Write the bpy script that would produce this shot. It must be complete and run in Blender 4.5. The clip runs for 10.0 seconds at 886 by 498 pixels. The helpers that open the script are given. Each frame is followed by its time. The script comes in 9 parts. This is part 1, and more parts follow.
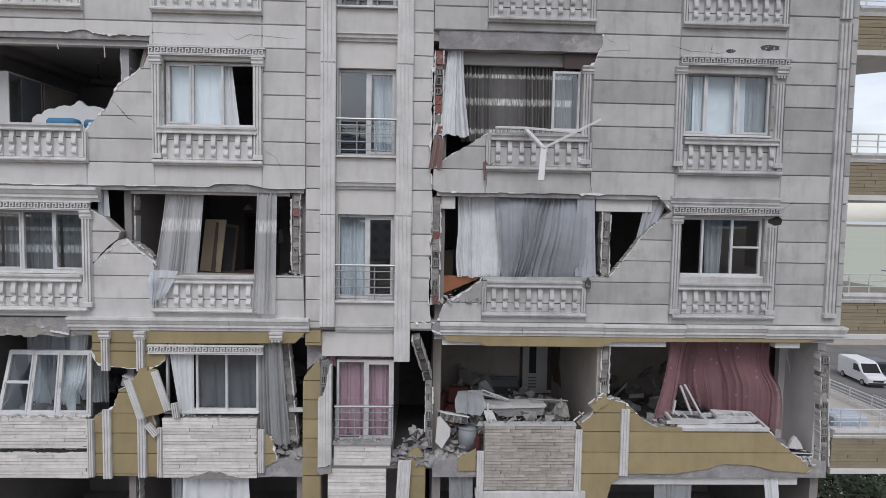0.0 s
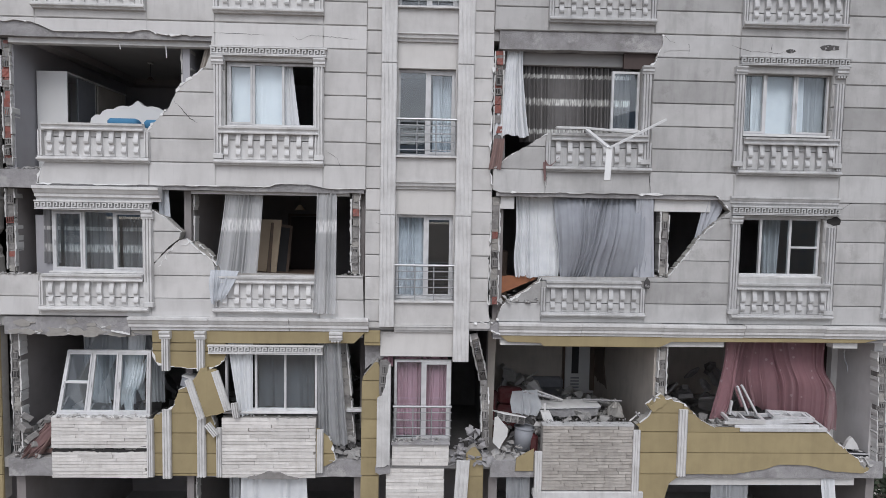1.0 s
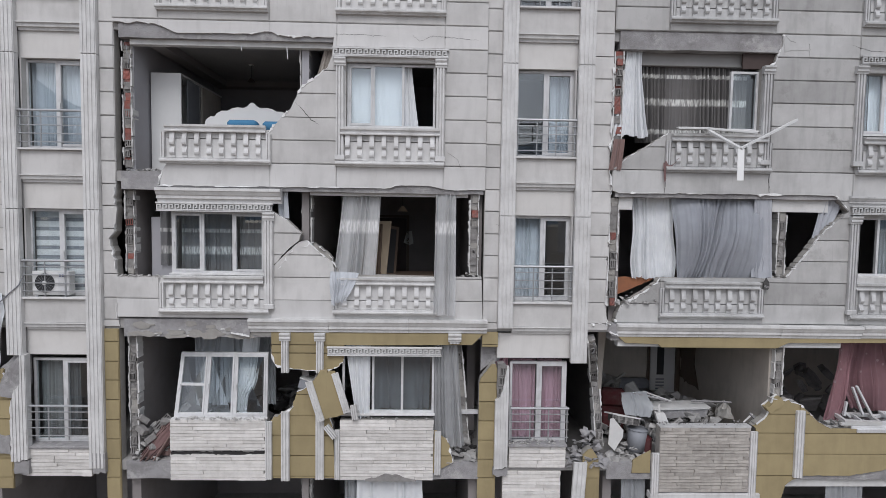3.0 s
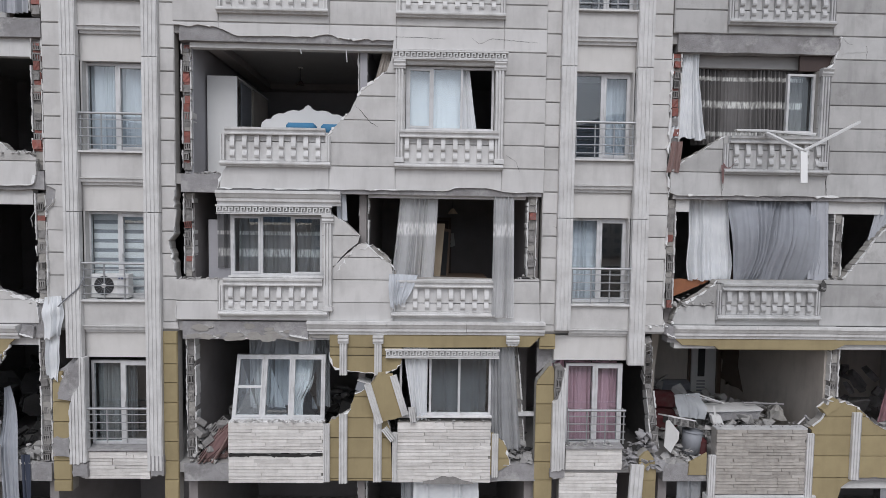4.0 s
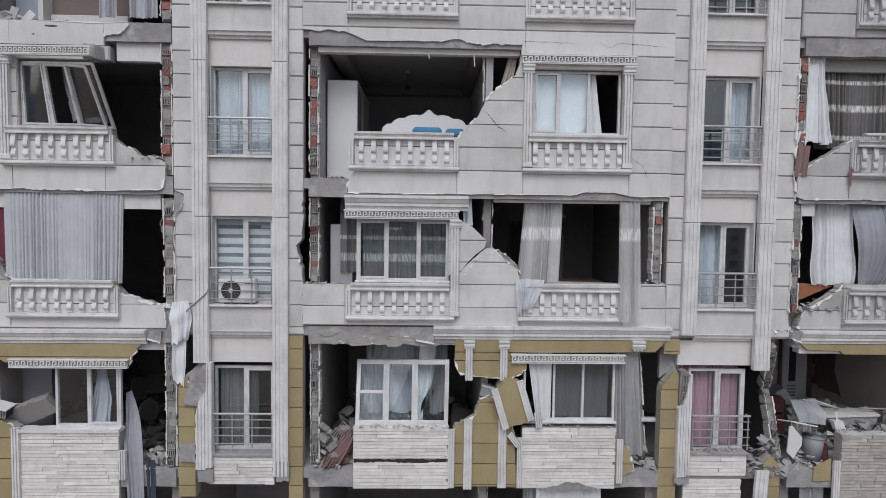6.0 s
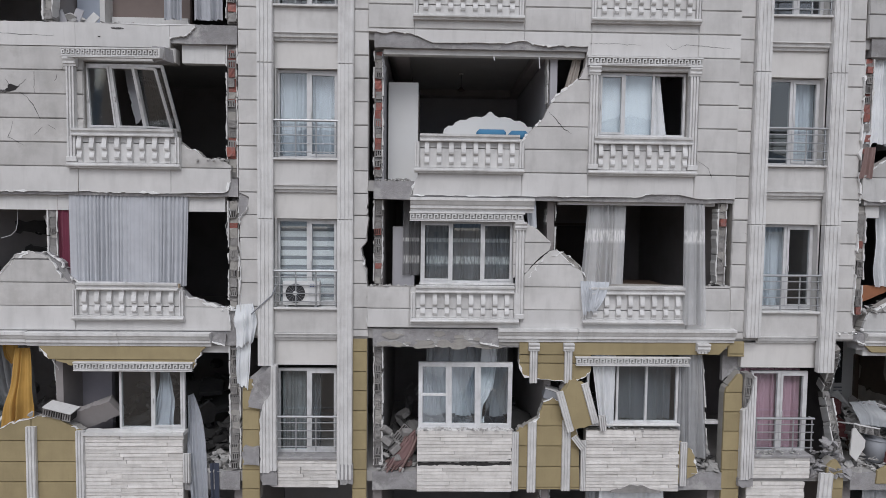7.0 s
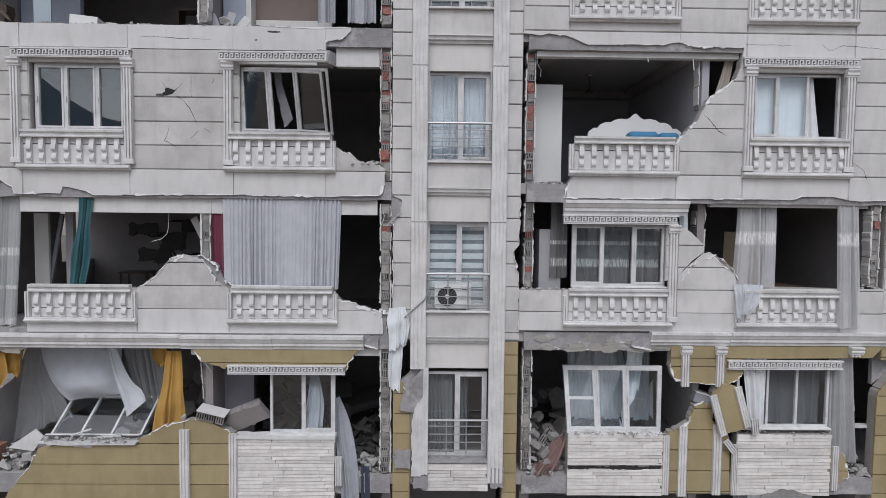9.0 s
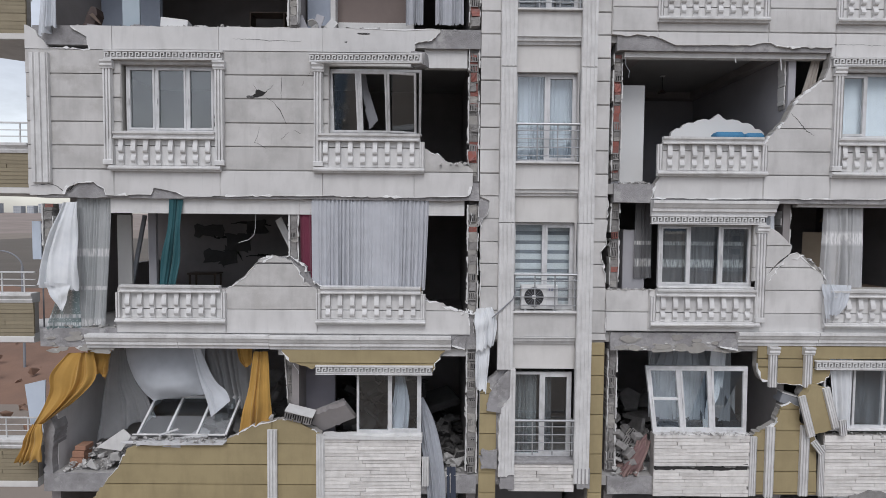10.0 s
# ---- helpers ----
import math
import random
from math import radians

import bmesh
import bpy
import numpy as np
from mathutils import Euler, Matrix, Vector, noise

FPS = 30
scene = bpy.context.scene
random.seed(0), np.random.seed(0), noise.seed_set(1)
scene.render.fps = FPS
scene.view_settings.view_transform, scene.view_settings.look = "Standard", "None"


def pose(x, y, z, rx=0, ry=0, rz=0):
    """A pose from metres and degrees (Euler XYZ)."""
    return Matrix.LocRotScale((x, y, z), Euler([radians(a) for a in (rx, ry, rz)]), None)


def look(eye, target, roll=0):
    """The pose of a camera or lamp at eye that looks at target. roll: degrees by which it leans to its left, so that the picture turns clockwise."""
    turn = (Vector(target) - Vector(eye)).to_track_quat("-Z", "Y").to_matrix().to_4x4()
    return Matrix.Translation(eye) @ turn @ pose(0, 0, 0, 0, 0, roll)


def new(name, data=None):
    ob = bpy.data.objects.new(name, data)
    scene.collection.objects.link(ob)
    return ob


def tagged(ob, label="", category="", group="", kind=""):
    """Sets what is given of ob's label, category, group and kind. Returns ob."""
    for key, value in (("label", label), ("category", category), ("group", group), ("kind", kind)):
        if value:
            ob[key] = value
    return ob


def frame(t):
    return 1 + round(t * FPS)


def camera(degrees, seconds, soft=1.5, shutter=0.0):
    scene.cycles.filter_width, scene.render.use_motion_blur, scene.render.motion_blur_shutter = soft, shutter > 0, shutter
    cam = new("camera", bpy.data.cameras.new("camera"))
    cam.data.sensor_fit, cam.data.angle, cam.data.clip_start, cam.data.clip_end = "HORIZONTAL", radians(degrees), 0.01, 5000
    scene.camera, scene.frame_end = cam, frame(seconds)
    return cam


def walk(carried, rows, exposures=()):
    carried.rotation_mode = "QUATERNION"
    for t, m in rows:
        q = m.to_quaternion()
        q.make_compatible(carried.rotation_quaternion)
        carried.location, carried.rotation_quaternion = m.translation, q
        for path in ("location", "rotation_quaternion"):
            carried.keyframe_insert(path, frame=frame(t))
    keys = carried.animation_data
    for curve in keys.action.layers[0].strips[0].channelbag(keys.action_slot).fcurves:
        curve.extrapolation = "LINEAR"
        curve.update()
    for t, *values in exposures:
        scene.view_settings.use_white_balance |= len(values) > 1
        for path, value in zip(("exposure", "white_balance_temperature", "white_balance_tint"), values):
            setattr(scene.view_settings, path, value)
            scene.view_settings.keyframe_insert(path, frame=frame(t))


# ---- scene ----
cam = camera(75.0, 10.0, soft=0.85)
PATH = [
    (0, (-0.047, -11.563, 12.295), (0.02, -9.569, 12.168), 1.0),
    (0.5, (-0.649, -11.554, 12.281), (-0.584, -9.559, 12.155), 1.0),
    (1, (-1.22, -11.532, 12.265), (-1.157, -9.537, 12.14), 1.0),
    (1.5, (-1.837, -11.496, 12.262), (-1.774, -9.501, 12.136), 0.9),
    (2, (-2.417, -11.471, 12.245), (-2.354, -9.476, 12.12), 0.9),
    (2.5, (-3.007, -11.442, 12.23), (-2.947, -9.447, 12.107), 0.9),
    (4, (-4.74, -11.407, 12.228), (-4.681, -9.411, 12.112), 0.8),
    (4.5, (-5.351, -11.377, 12.219), (-5.294, -9.381, 12.107), 0.8),
    (5, (-5.928, -11.346, 12.244), (-5.873, -9.35, 12.132), 0.8),
    (5.5, (-6.582, -11.324, 12.217), (-6.529, -9.327, 12.111), 0.8),
    (7, (-8.465, -11.246, 12.252), (-8.415, -9.25, 12.147), 0.7),
    (7.5, (-9.184, -11.202, 12.266), (-9.135, -9.205, 12.16), 0.7),
    (8, (-9.852, -11.167, 12.291), (-9.808, -9.17, 12.182), 0.7),
    (8.5, (-10.614, -11.147, 12.266), (-10.574, -9.151, 12.161), 0.6),
    (9, (-11.336, -11.144, 12.293), (-11.305, -9.148, 12.185), 0.6),
    (9.5, (-12.13, -11.155, 12.273), (-12.11, -9.158, 12.167), 0.5),
    (10, (-12.947, -11.158, 12.245), (-12.932, -9.161, 12.145), 0.5),
]
walk(cam, [(t, look(eye, target, roll)) for t, eye, target, roll in PATH],
     exposures=((0, -0.15, 6500, 12.5), (0.5, 0.09, 6500, 12.5), (1, 0.05, 6500, 12.5), (2, 0.0, 6500, 12.5), (5, -0.03, 6500, 12.5), (7, -0.08, 6500, 12.5), (10, -0.04, 6500, 12.5)))

# ---- world and light: a bright overcast day ----
world = bpy.data.worlds.new("overcast_sky")
scene.world = world
world.use_nodes = True
wn = world.node_tree.nodes
wl = world.node_tree.links
wn.clear()
sky = wn.new("ShaderNodeTexSky")
sky.sky_type = "NISHITA"
sky.sun_disc = False
sky.sun_elevation = radians(48)
sky.sun_rotation = radians(200)
sky.dust_density = 1.0
hue = wn.new("ShaderNodeHueSaturation")
hue.inputs["Saturation"].default_value = 0.38
bg = wn.new("ShaderNodeBackground")
bg.inputs["Strength"].default_value = 0.162
wo = wn.new("ShaderNodeOutputWorld")
wl.new(sky.outputs[0], hue.inputs["Color"])
way = wn.new("ShaderNodeTexCoord")
cloud = wn.new("ShaderNodeTexNoise")
cloud.inputs["Scale"].default_value = 3.2
cloud.inputs["Detail"].default_value = 7
cloud.inputs["Roughness"].default_value = 0.6
stretch = wn.new("ShaderNodeMapping")
stretch.inputs["Scale"].default_value = (1.0, 1.0, 2.6)
tone = wn.new("ShaderNodeMapRange")
tone.inputs["From Min"].default_value = 0.32
tone.inputs["From Max"].default_value = 0.68
tone.inputs["To Min"].default_value = 0.72
tone.inputs["To Max"].default_value = 1.28
overcast = wn.new("ShaderNodeVectorMath")
overcast.operation = "SCALE"
wl.new(way.outputs["Generated"], stretch.inputs["Vector"])
wl.new(stretch.outputs[0], cloud.inputs["Vector"])
wl.new(cloud.outputs["Fac"], tone.inputs["Value"])
wl.new(hue.outputs[0], overcast.inputs[0])
wl.new(tone.outputs[0], overcast.inputs["Scale"])
wl.new(overcast.outputs[0], bg.inputs["Color"])
wl.new(bg.outputs[0], wo.inputs["Surface"])

sun_data = bpy.data.lights.new("sun", "SUN")
sun_data.energy = 1.55
sun_data.angle = radians(30)
sun_data.color = (0.97, 0.985, 1.0)
sun = new("sun", sun_data)
sun.matrix_world = look((-6, -20, 34), (-6, 0, 8))


# ---- materials ----
def surface(name, base, dark=None, scale=3.0, rough=0.85, bump=0.15, streak=0.0, metal=0.0, fine=60.0, vary=0.0, amount=0.5, residue=None):
    """Painted, plastered or stony surface: two scales of noise, optional rain streaks, fine relief."""
    m = bpy.data.materials.new(name)
    m.use_nodes = True
    n, l = m.node_tree.nodes, m.node_tree.links
    b = n["Principled BSDF"]
    b.inputs["Roughness"].default_value = rough
    b.inputs["Metallic"].default_value = metal
    dark = dark or tuple(c * 0.7 for c in base)
    geo = n.new("ShaderNodeNewGeometry")
    big = n.new("ShaderNodeTexNoise")
    big.inputs["Scale"].default_value = scale
    big.inputs["Detail"].default_value = 6
    big.inputs["Roughness"].default_value = 0.65
    l.new(geo.outputs["Position"], big.inputs["Vector"])
    ramp = n.new("ShaderNodeValToRGB")
    ramp.color_ramp.elements[0].position = 0.42
    ramp.color_ramp.elements[1].position = 0.72
    ramp.color_ramp.elements[0].color = (0, 0, 0, 1)
    ramp.color_ramp.elements[1].color = (1, 1, 1, 1)
    l.new(big.outputs["Fac"], ramp.inputs["Fac"])
    mix = n.new("ShaderNodeMix")
    mix.data_type = "RGBA"
    mix.inputs["A"].default_value = (*base, 1)
    mix.inputs["B"].default_value = (*dark, 1)
    fac = n.new("ShaderNodeMath")
    fac.operation = "MULTIPLY"
    fac.inputs[1].default_value = amount
    l.new(ramp.outputs["Color"], fac.inputs[0])
    l.new(fac.outputs[0], mix.inputs["Factor"])
    out = mix.outputs["Result"]
    if streak:
        mp = n.new("ShaderNodeMapping")
        mp.inputs["Scale"].default_value = (4.0, 4.0, 0.9)
        l.new(geo.outputs["Position"], mp.inputs["Vector"])
        st = n.new("ShaderNodeTexNoise")
        st.inputs["Scale"].default_value = 1.6
        st.inputs["Detail"].default_value = 5
        l.new(mp.outputs[0], st.inputs["Vector"])
        sr = n.new("ShaderNodeValToRGB")
        sr.color_ramp.elements[0].position = 0.5
        sr.color_ramp.elements[1].position = 0.75
        l.new(st.outputs["Fac"], sr.inputs["Fac"])
        mp2 = n.new("ShaderNodeMapping")
        mp2.inputs["Scale"].default_value = (15.0, 15.0, 1.5)
        l.new(geo.outputs["Position"], mp2.inputs["Vector"])
        dr = n.new("ShaderNodeTexNoise")
        dr.inputs["Scale"].default_value = 1.3
        dr.inputs["Detail"].default_value = 4
        l.new(mp2.outputs[0], dr.inputs["Vector"])
        dm = n.new("ShaderNodeMapRange")
        dm.inputs["From Min"].default_value = 0.6
        dm.inputs["From Max"].default_value = 0.8
        l.new(dr.outputs["Fac"], dm.inputs["Value"])
        both = n.new("ShaderNodeMath")
        both.operation = "MAXIMUM"
        l.new(sr.outputs["Color"], both.inputs[0])
        l.new(dm.outputs[0], both.inputs[1])
        sf = n.new("ShaderNodeMath")
        sf.operation = "MULTIPLY"
        sf.inputs[1].default_value = streak
        l.new(both.outputs[0], sf.inputs[0])
        mx = n.new("ShaderNodeMix")
        mx.data_type = "RGBA"
        mx.inputs["B"].default_value = (*(c * 0.55 for c in dark), 1)
        l.new(out, mx.inputs["A"])
        l.new(sf.outputs[0], mx.inputs["Factor"])
        out = mx.outputs["Result"]
    if residue:
        rn = n.new("ShaderNodeTexNoise")
        rn.inputs["Scale"].default_value = residue[1]
        rn.inputs["Detail"].default_value = 8
        rn.inputs["Roughness"].default_value = 0.7
        l.new(geo.outputs["Position"], rn.inputs["Vector"])
        rr_ = n.new("ShaderNodeMapRange")
        rr_.inputs["From Min"].default_value = residue[2]
        rr_.inputs["From Max"].default_value = residue[2] + 0.12
        l.new(rn.outputs["Fac"], rr_.inputs["Value"])
        rm = n.new("ShaderNodeMix")
        rm.data_type = "RGBA"
        rm.inputs["B"].default_value = (*residue[0], 1)
        l.new(out, rm.inputs["A"])
        l.new(rr_.outputs[0], rm.inputs["Factor"])
        out = rm.outputs["Result"]
    if vary:
        info = n.new("ShaderNodeObjectInfo")
        mr = n.new("ShaderNodeMapRange")
        mr.inputs["To Min"].default_value = 1 - vary
        mr.inputs["To Max"].default_value = 1 + vary * 0.4
        l.new(info.outputs["Random"], mr.inputs["Value"])
        hs = n.new("ShaderNodeHueSaturation")
        l.new(mr.outputs[0], hs.inputs["Value"])
        l.new(out, hs.inputs["Color"])
        out = hs.outputs["Color"]
    l.new(out, b.inputs["Base Color"])
    fn = n.new("ShaderNodeTexNoise")
    fn.inputs["Scale"].default_value = fine
    fn.inputs["Detail"].default_value = 5
    l.new(geo.outputs["Position"], fn.inputs["Vector"])
    bp = n.new("ShaderNodeBump")
    bp.inputs["Strength"].default_value = bump
    bp.inputs["Distance"].default_value = 0.02
    l.new(fn.outputs["Fac"], bp.inputs["Height"])
    l.new(bp.outputs[0], b.inputs["Normal"])
    return m


def fabric(name, base, sheer=0.0, bands=(), band_colour=(0.75, 0.75, 0.74), weave=220.0, translucent=0.12, dots=None):
    """Cloth: diffuse with light coming through; sheer lets sight through; bands are woven stripes at given heights."""
    m = bpy.data.materials.new(name)
    m.use_nodes = True
    n, l = m.node_tree.nodes, m.node_tree.links
    b = n["Principled BSDF"]
    b.inputs["Roughness"].default_value = 0.9
    b.inputs["Sheen Weight"].default_value = 0.2
    o = n["Material Output"]
    geo = n.new("ShaderNodeNewGeometry")
    nz = n.new("ShaderNodeTexNoise")
    nz.inputs["Scale"].default_value = 5
    nz.inputs["Detail"].default_value = 4
    l.new(geo.outputs["Position"], nz.inputs["Vector"])
    mix = n.new("ShaderNodeMix")
    mix.data_type = "RGBA"
    mix.inputs["A"].default_value = (*(c * 0.82 for c in base), 1)
    mix.inputs["B"].default_value = (*(min(c * 1.1, 0.85) for c in base), 1)
    l.new(nz.outputs["Fac"], mix.inputs["Factor"])
    out = mix.outputs["Result"]
    mask = None
    if bands:
        sep = n.new("ShaderNodeSeparateXYZ")
        l.new(geo.outputs["Position"], sep.inputs[0])
        for z, half in bands:
            d = n.new("ShaderNodeMath")
            d.operation = "SUBTRACT"
            d.inputs[1].default_value = z
            l.new(sep.outputs["Z"], d.inputs[0])
            a = n.new("ShaderNodeMath")
            a.operation = "ABSOLUTE"
            l.new(d.outputs[0], a.inputs[0])
            s = n.new("ShaderNodeMapRange")
            s.inputs["From Min"].default_value = half
            s.inputs["From Max"].default_value = half * 0.55
            l.new(a.outputs[0], s.inputs["Value"])
            if mask:
                mx = n.new("ShaderNodeMath")
                mx.operation = "MAXIMUM"
                l.new(mask, mx.inputs[0])
                l.new(s.outputs[0], mx.inputs[1])
                mask = mx.outputs[0]
            else:
                mask = s.outputs[0]
        mp = n.new("ShaderNodeMapping")
        mp.inputs["Scale"].default_value = (44.0, 3.0, 5.0)
        l.new(geo.outputs["Position"], mp.inputs["Vector"])
        tw = n.new("ShaderNodeTexNoise")
        tw.inputs["Scale"].default_value = 1.0
        tw.inputs["Detail"].default_value = 2
        l.new(mp.outputs[0], tw.inputs["Vector"])
        tr2 = n.new("ShaderNodeMapRange")
        tr2.inputs["From Min"].default_value = 0.38
        tr2.inputs["From Max"].default_value = 0.58
        tr2.inputs["To Min"].default_value = 0.25
        l.new(tw.outputs["Fac"], tr2.inputs["Value"])
        mm = n.new("ShaderNodeMath")
        mm.operation = "MULTIPLY"
        l.new(mask, mm.inputs[0])
        l.new(tr2.outputs[0], mm.inputs[1])
        mask = mm.outputs[0]
    if dots:
        vo = n.new("ShaderNodeTexVoronoi")
        vo.inputs["Scale"].default_value = dots[0]
        l.new(geo.outputs["Position"], vo.inputs["Vector"])
        s = n.new("ShaderNodeMapRange")
        s.inputs["From Min"].default_value = dots[1]
        s.inputs["From Max"].default_value = dots[1] * 0.7
        s.inputs["To Max"].default_value = 0.45
        l.new(vo.outputs["Distance"], s.inputs["Value"])
        if mask:
            mx = n.new("ShaderNodeMath")
            mx.operation = "MAXIMUM"
            l.new(mask, mx.inputs[0])
            l.new(s.outputs[0], mx.inputs[1])
            mask = mx.outputs[0]
        else:
            mask = s.outputs[0]
    if mask:
        m2 = n.new("ShaderNodeMix")
        m2.data_type = "RGBA"
        m2.inputs["B"].default_value = (*band_colour, 1)
        l.new(out, m2.inputs["A"])
        l.new(mask, m2.inputs["Factor"])
        out = m2.outputs["Result"]
    l.new(out, b.inputs["Base Color"])
    wv = n.new("ShaderNodeTexNoise")
    wv.inputs["Scale"].default_value = weave
    l.new(geo.outputs["Position"], wv.inputs["Vector"])
    bp = n.new("ShaderNodeBump")
    bp.inputs["Strength"].default_value = 0.2
    bp.inputs["Distance"].default_value = 0.004
    l.new(wv.outputs["Fac"], bp.inputs["Height"])
    l.new(bp.outputs[0], b.inputs["Normal"])
    tr = n.new("ShaderNodeBsdfTranslucent")
    l.new(out, tr.inputs["Color"])
    ms = n.new("ShaderNodeMixShader")
    ms.inputs[0].default_value = translucent
    l.new(b.outputs[0], ms.inputs[1])
    l.new(tr.outputs[0], ms.inputs[2])
    last = ms.outputs[0]
    if sheer:
        tp = n.new("ShaderNodeBsdfTransparent")
        m3 = n.new("ShaderNodeMixShader")
        if mask:
            f = n.new("ShaderNodeMapRange")
            f.inputs["To Min"].default_value = sheer
            f.inputs["To Max"].default_value = sheer * 0.25
            l.new(mask, f.inputs["Value"])
            l.new(f.outputs[0], m3.inputs[0])
        else:
            m3.inputs[0].default_value = sheer
        l.new(last, m3.inputs[1])
        l.new(tp.outputs[0], m3.inputs[2])
        last = m3.outputs[0]
    l.new(last, o.inputs["Surface"])
    return m


def glass_material():
    m = bpy.data.materials.new("window_glass")
    m.use_nodes = True
    b = m.node_tree.nodes["Principled BSDF"]
    b.inputs["Base Color"].default_value = (0.86, 0.93, 0.97, 1)
    b.inputs["Roughness"].default_value = 0.01
    b.inputs["Transmission Weight"].default_value = 1.0
    b.inputs["IOR"].default_value = 1.7
    return m


CLAD_LEFT = surface("cladding_paint_weathered", (0.55, 0.537, 0.52), (0.37, 0.358, 0.342), 1.3, 0.8, 0.12, 0.22, vary=0.08, amount=0.85, residue=((0.43, 0.415, 0.395), 1.5, 0.53))
CLAD = surface("cladding_paint", (0.60, 0.588, 0.572), (0.42, 0.41, 0.395), 1.3, 0.8, 0.12, 0.2, vary=0.08, amount=0.75)
CLAD_GREY = surface("cladding_paint_grimy", (0.475, 0.468, 0.457), (0.31, 0.303, 0.293), 0.8, 0.8, 0.12, 0.3, vary=0.2, amount=0.85, residue=((0.33, 0.322, 0.31), 1.5, 0.55))
SPANDREL = surface("smooth_band_paint", (0.615, 0.605, 0.592), (0.48, 0.47, 0.455), 1.0, 0.75, 0.06, 0.2, vary=0.06, amount=0.6)
SPANDREL_GREY = surface("smooth_band_paint_grimy", (0.53, 0.525, 0.515), (0.35, 0.345, 0.335), 0.9, 0.75, 0.06, 0.26, vary=0.08, amount=0.8)
MOULD = surface("moulding_paint", (0.655, 0.65, 0.64), (0.43, 0.42, 0.41), 2.4, 0.7, 0.08, 0.26, amount=0.7)
MOULD_GREY = surface("moulding_paint_grimy", (0.53, 0.53, 0.525), (0.31, 0.305, 0.30), 2.4, 0.7, 0.08, 0.4, amount=0.7)
CREAM = surface("cream_plaster", (0.63, 0.615, 0.592), (0.52, 0.505, 0.48), 1.6, 0.85, 0.08, 0.12)
OLIVE = surface("olive_plaster", (0.345, 0.28, 0.155), (0.25, 0.20, 0.11), 1.3, 0.85, 0.1, 0.2, vary=0.1, amount=0.75)
LEDGE = surface("split_stone", (0.74, 0.715, 0.685), (0.52, 0.495, 0.465), 6.0, 0.85, 0.5, 0.1, vary=0.14, amount=0.6)
LEDGE_DARK = surface("sooty_split_stone", (0.455, 0.425, 0.39), (0.29, 0.265, 0.24), 5.0, 0.85, 0.5, 0.2, vary=0.16, amount=0.8)
CHIP = surface("fresh_broken_plaster", (0.80, 0.80, 0.79), (0.52, 0.51, 0.50), 9.0, 0.95, 0.5)
MORTAR = surface("mortar", (0.34, 0.325, 0.30), (0.22, 0.21, 0.20), 7, 0.95, 0.4)
CONCRETE = surface("raw_concrete", (0.32, 0.312, 0.315), (0.17, 0.163, 0.16), 3.2, 0.92, 0.7, amount=0.8, residue=((0.41, 0.40, 0.395), 2.6, 0.53))
RUBBLE = surface("rubble_dust", (0.45, 0.44, 0.425), (0.26, 0.25, 0.24), 6, 0.95, 0.5, vary=0.25)
BRICK_GREY = surface("dusty_hollow_brick", (0.27, 0.26, 0.25), (0.15, 0.14, 0.135), 7, 0.95, 0.5, vary=0.2, amount=0.8)
BRICK_RED = surface("red_hollow_brick", (0.30, 0.105, 0.085), (0.24, 0.18, 0.17), 9, 0.95, 0.5, vary=0.3, amount=0.7)
# near-black that stands in for the shade inside slots, cracks and holes
HOLE_SHADE = surface("cavity_shade", (0.03, 0.028, 0.027), (0.018, 0.018, 0.018), 8, 1.0, 0.1)
PVC = surface("white_pvc", (0.62, 0.62, 0.625), (0.44, 0.44, 0.435), 4, 0.4, 0.02, 0.25, amount=0.8)
STEEL = surface("dull_steel", (0.42, 0.43, 0.44), (0.30, 0.30, 0.31), 20, 0.45, 0.03, metal=0.6)
ALU = surface("bent_aluminium", (0.66, 0.66, 0.65), (0.5, 0.5, 0.5), 8, 0.45, 0.03, metal=0.3)
ROOM_GREY = surface("grey_room_paint", (0.37, 0.365, 0.385), (0.30, 0.29, 0.30), 1.5, 0.9, 0.05)
ROOM_BEIGE = surface("beige_room_paint", (0.47, 0.43, 0.385), (0.30, 0.27, 0.24), 1.5, 0.9, 0.05, 0.2)
ROOM_PALE = surface("pale_room_paint", (0.60, 0.585, 0.58), (0.45, 0.435, 0.43), 1.5, 0.9, 0.05, 0.15)
# dim paint: much of the rooms' shade is put into this colour
ROOM_DIM = surface("dim_room_paint", (0.26, 0.24, 0.235), (0.17, 0.155, 0.15), 1.5, 0.9, 0.05)
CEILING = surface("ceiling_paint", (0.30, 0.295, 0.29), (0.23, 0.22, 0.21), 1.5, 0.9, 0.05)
PLASTER = surface("white_plaster", (0.62, 0.615, 0.60), (0.46, 0.45, 0.44), 2.5, 0.9, 0.15, 0.15)
FLOORING = surface("dusty_floor_tile", (0.36, 0.35, 0.34), (0.26, 0.25, 0.24), 2.5, 0.8, 0.1)
LACQUER = surface("white_lacquer", (0.66, 0.66, 0.65), (0.60, 0.60, 0.59), 1.2, 0.35, 0.02)
WOOD = surface("brown_wood", (0.115, 0.08, 0.058), (0.075, 0.052, 0.04), 6, 0.55, 0.06)
TAN = surface("tan_board", (0.45, 0.36, 0.26), (0.37, 0.29, 0.2), 5, 0.7, 0.05)
RUST = surface("rust_brown_board", (0.29, 0.115, 0.055), (0.17, 0.075, 0.045), 6, 0.8, 0.15)
RED = surface("red_upholstery", (0.075, 0.012, 0.014), (0.10, 0.075, 0.07), 6, 0.9, 0.1)
BLUE = surface("blue_cover", (0.05, 0.19, 0.33), (0.04, 0.13, 0.25), 6, 0.8, 0.1)
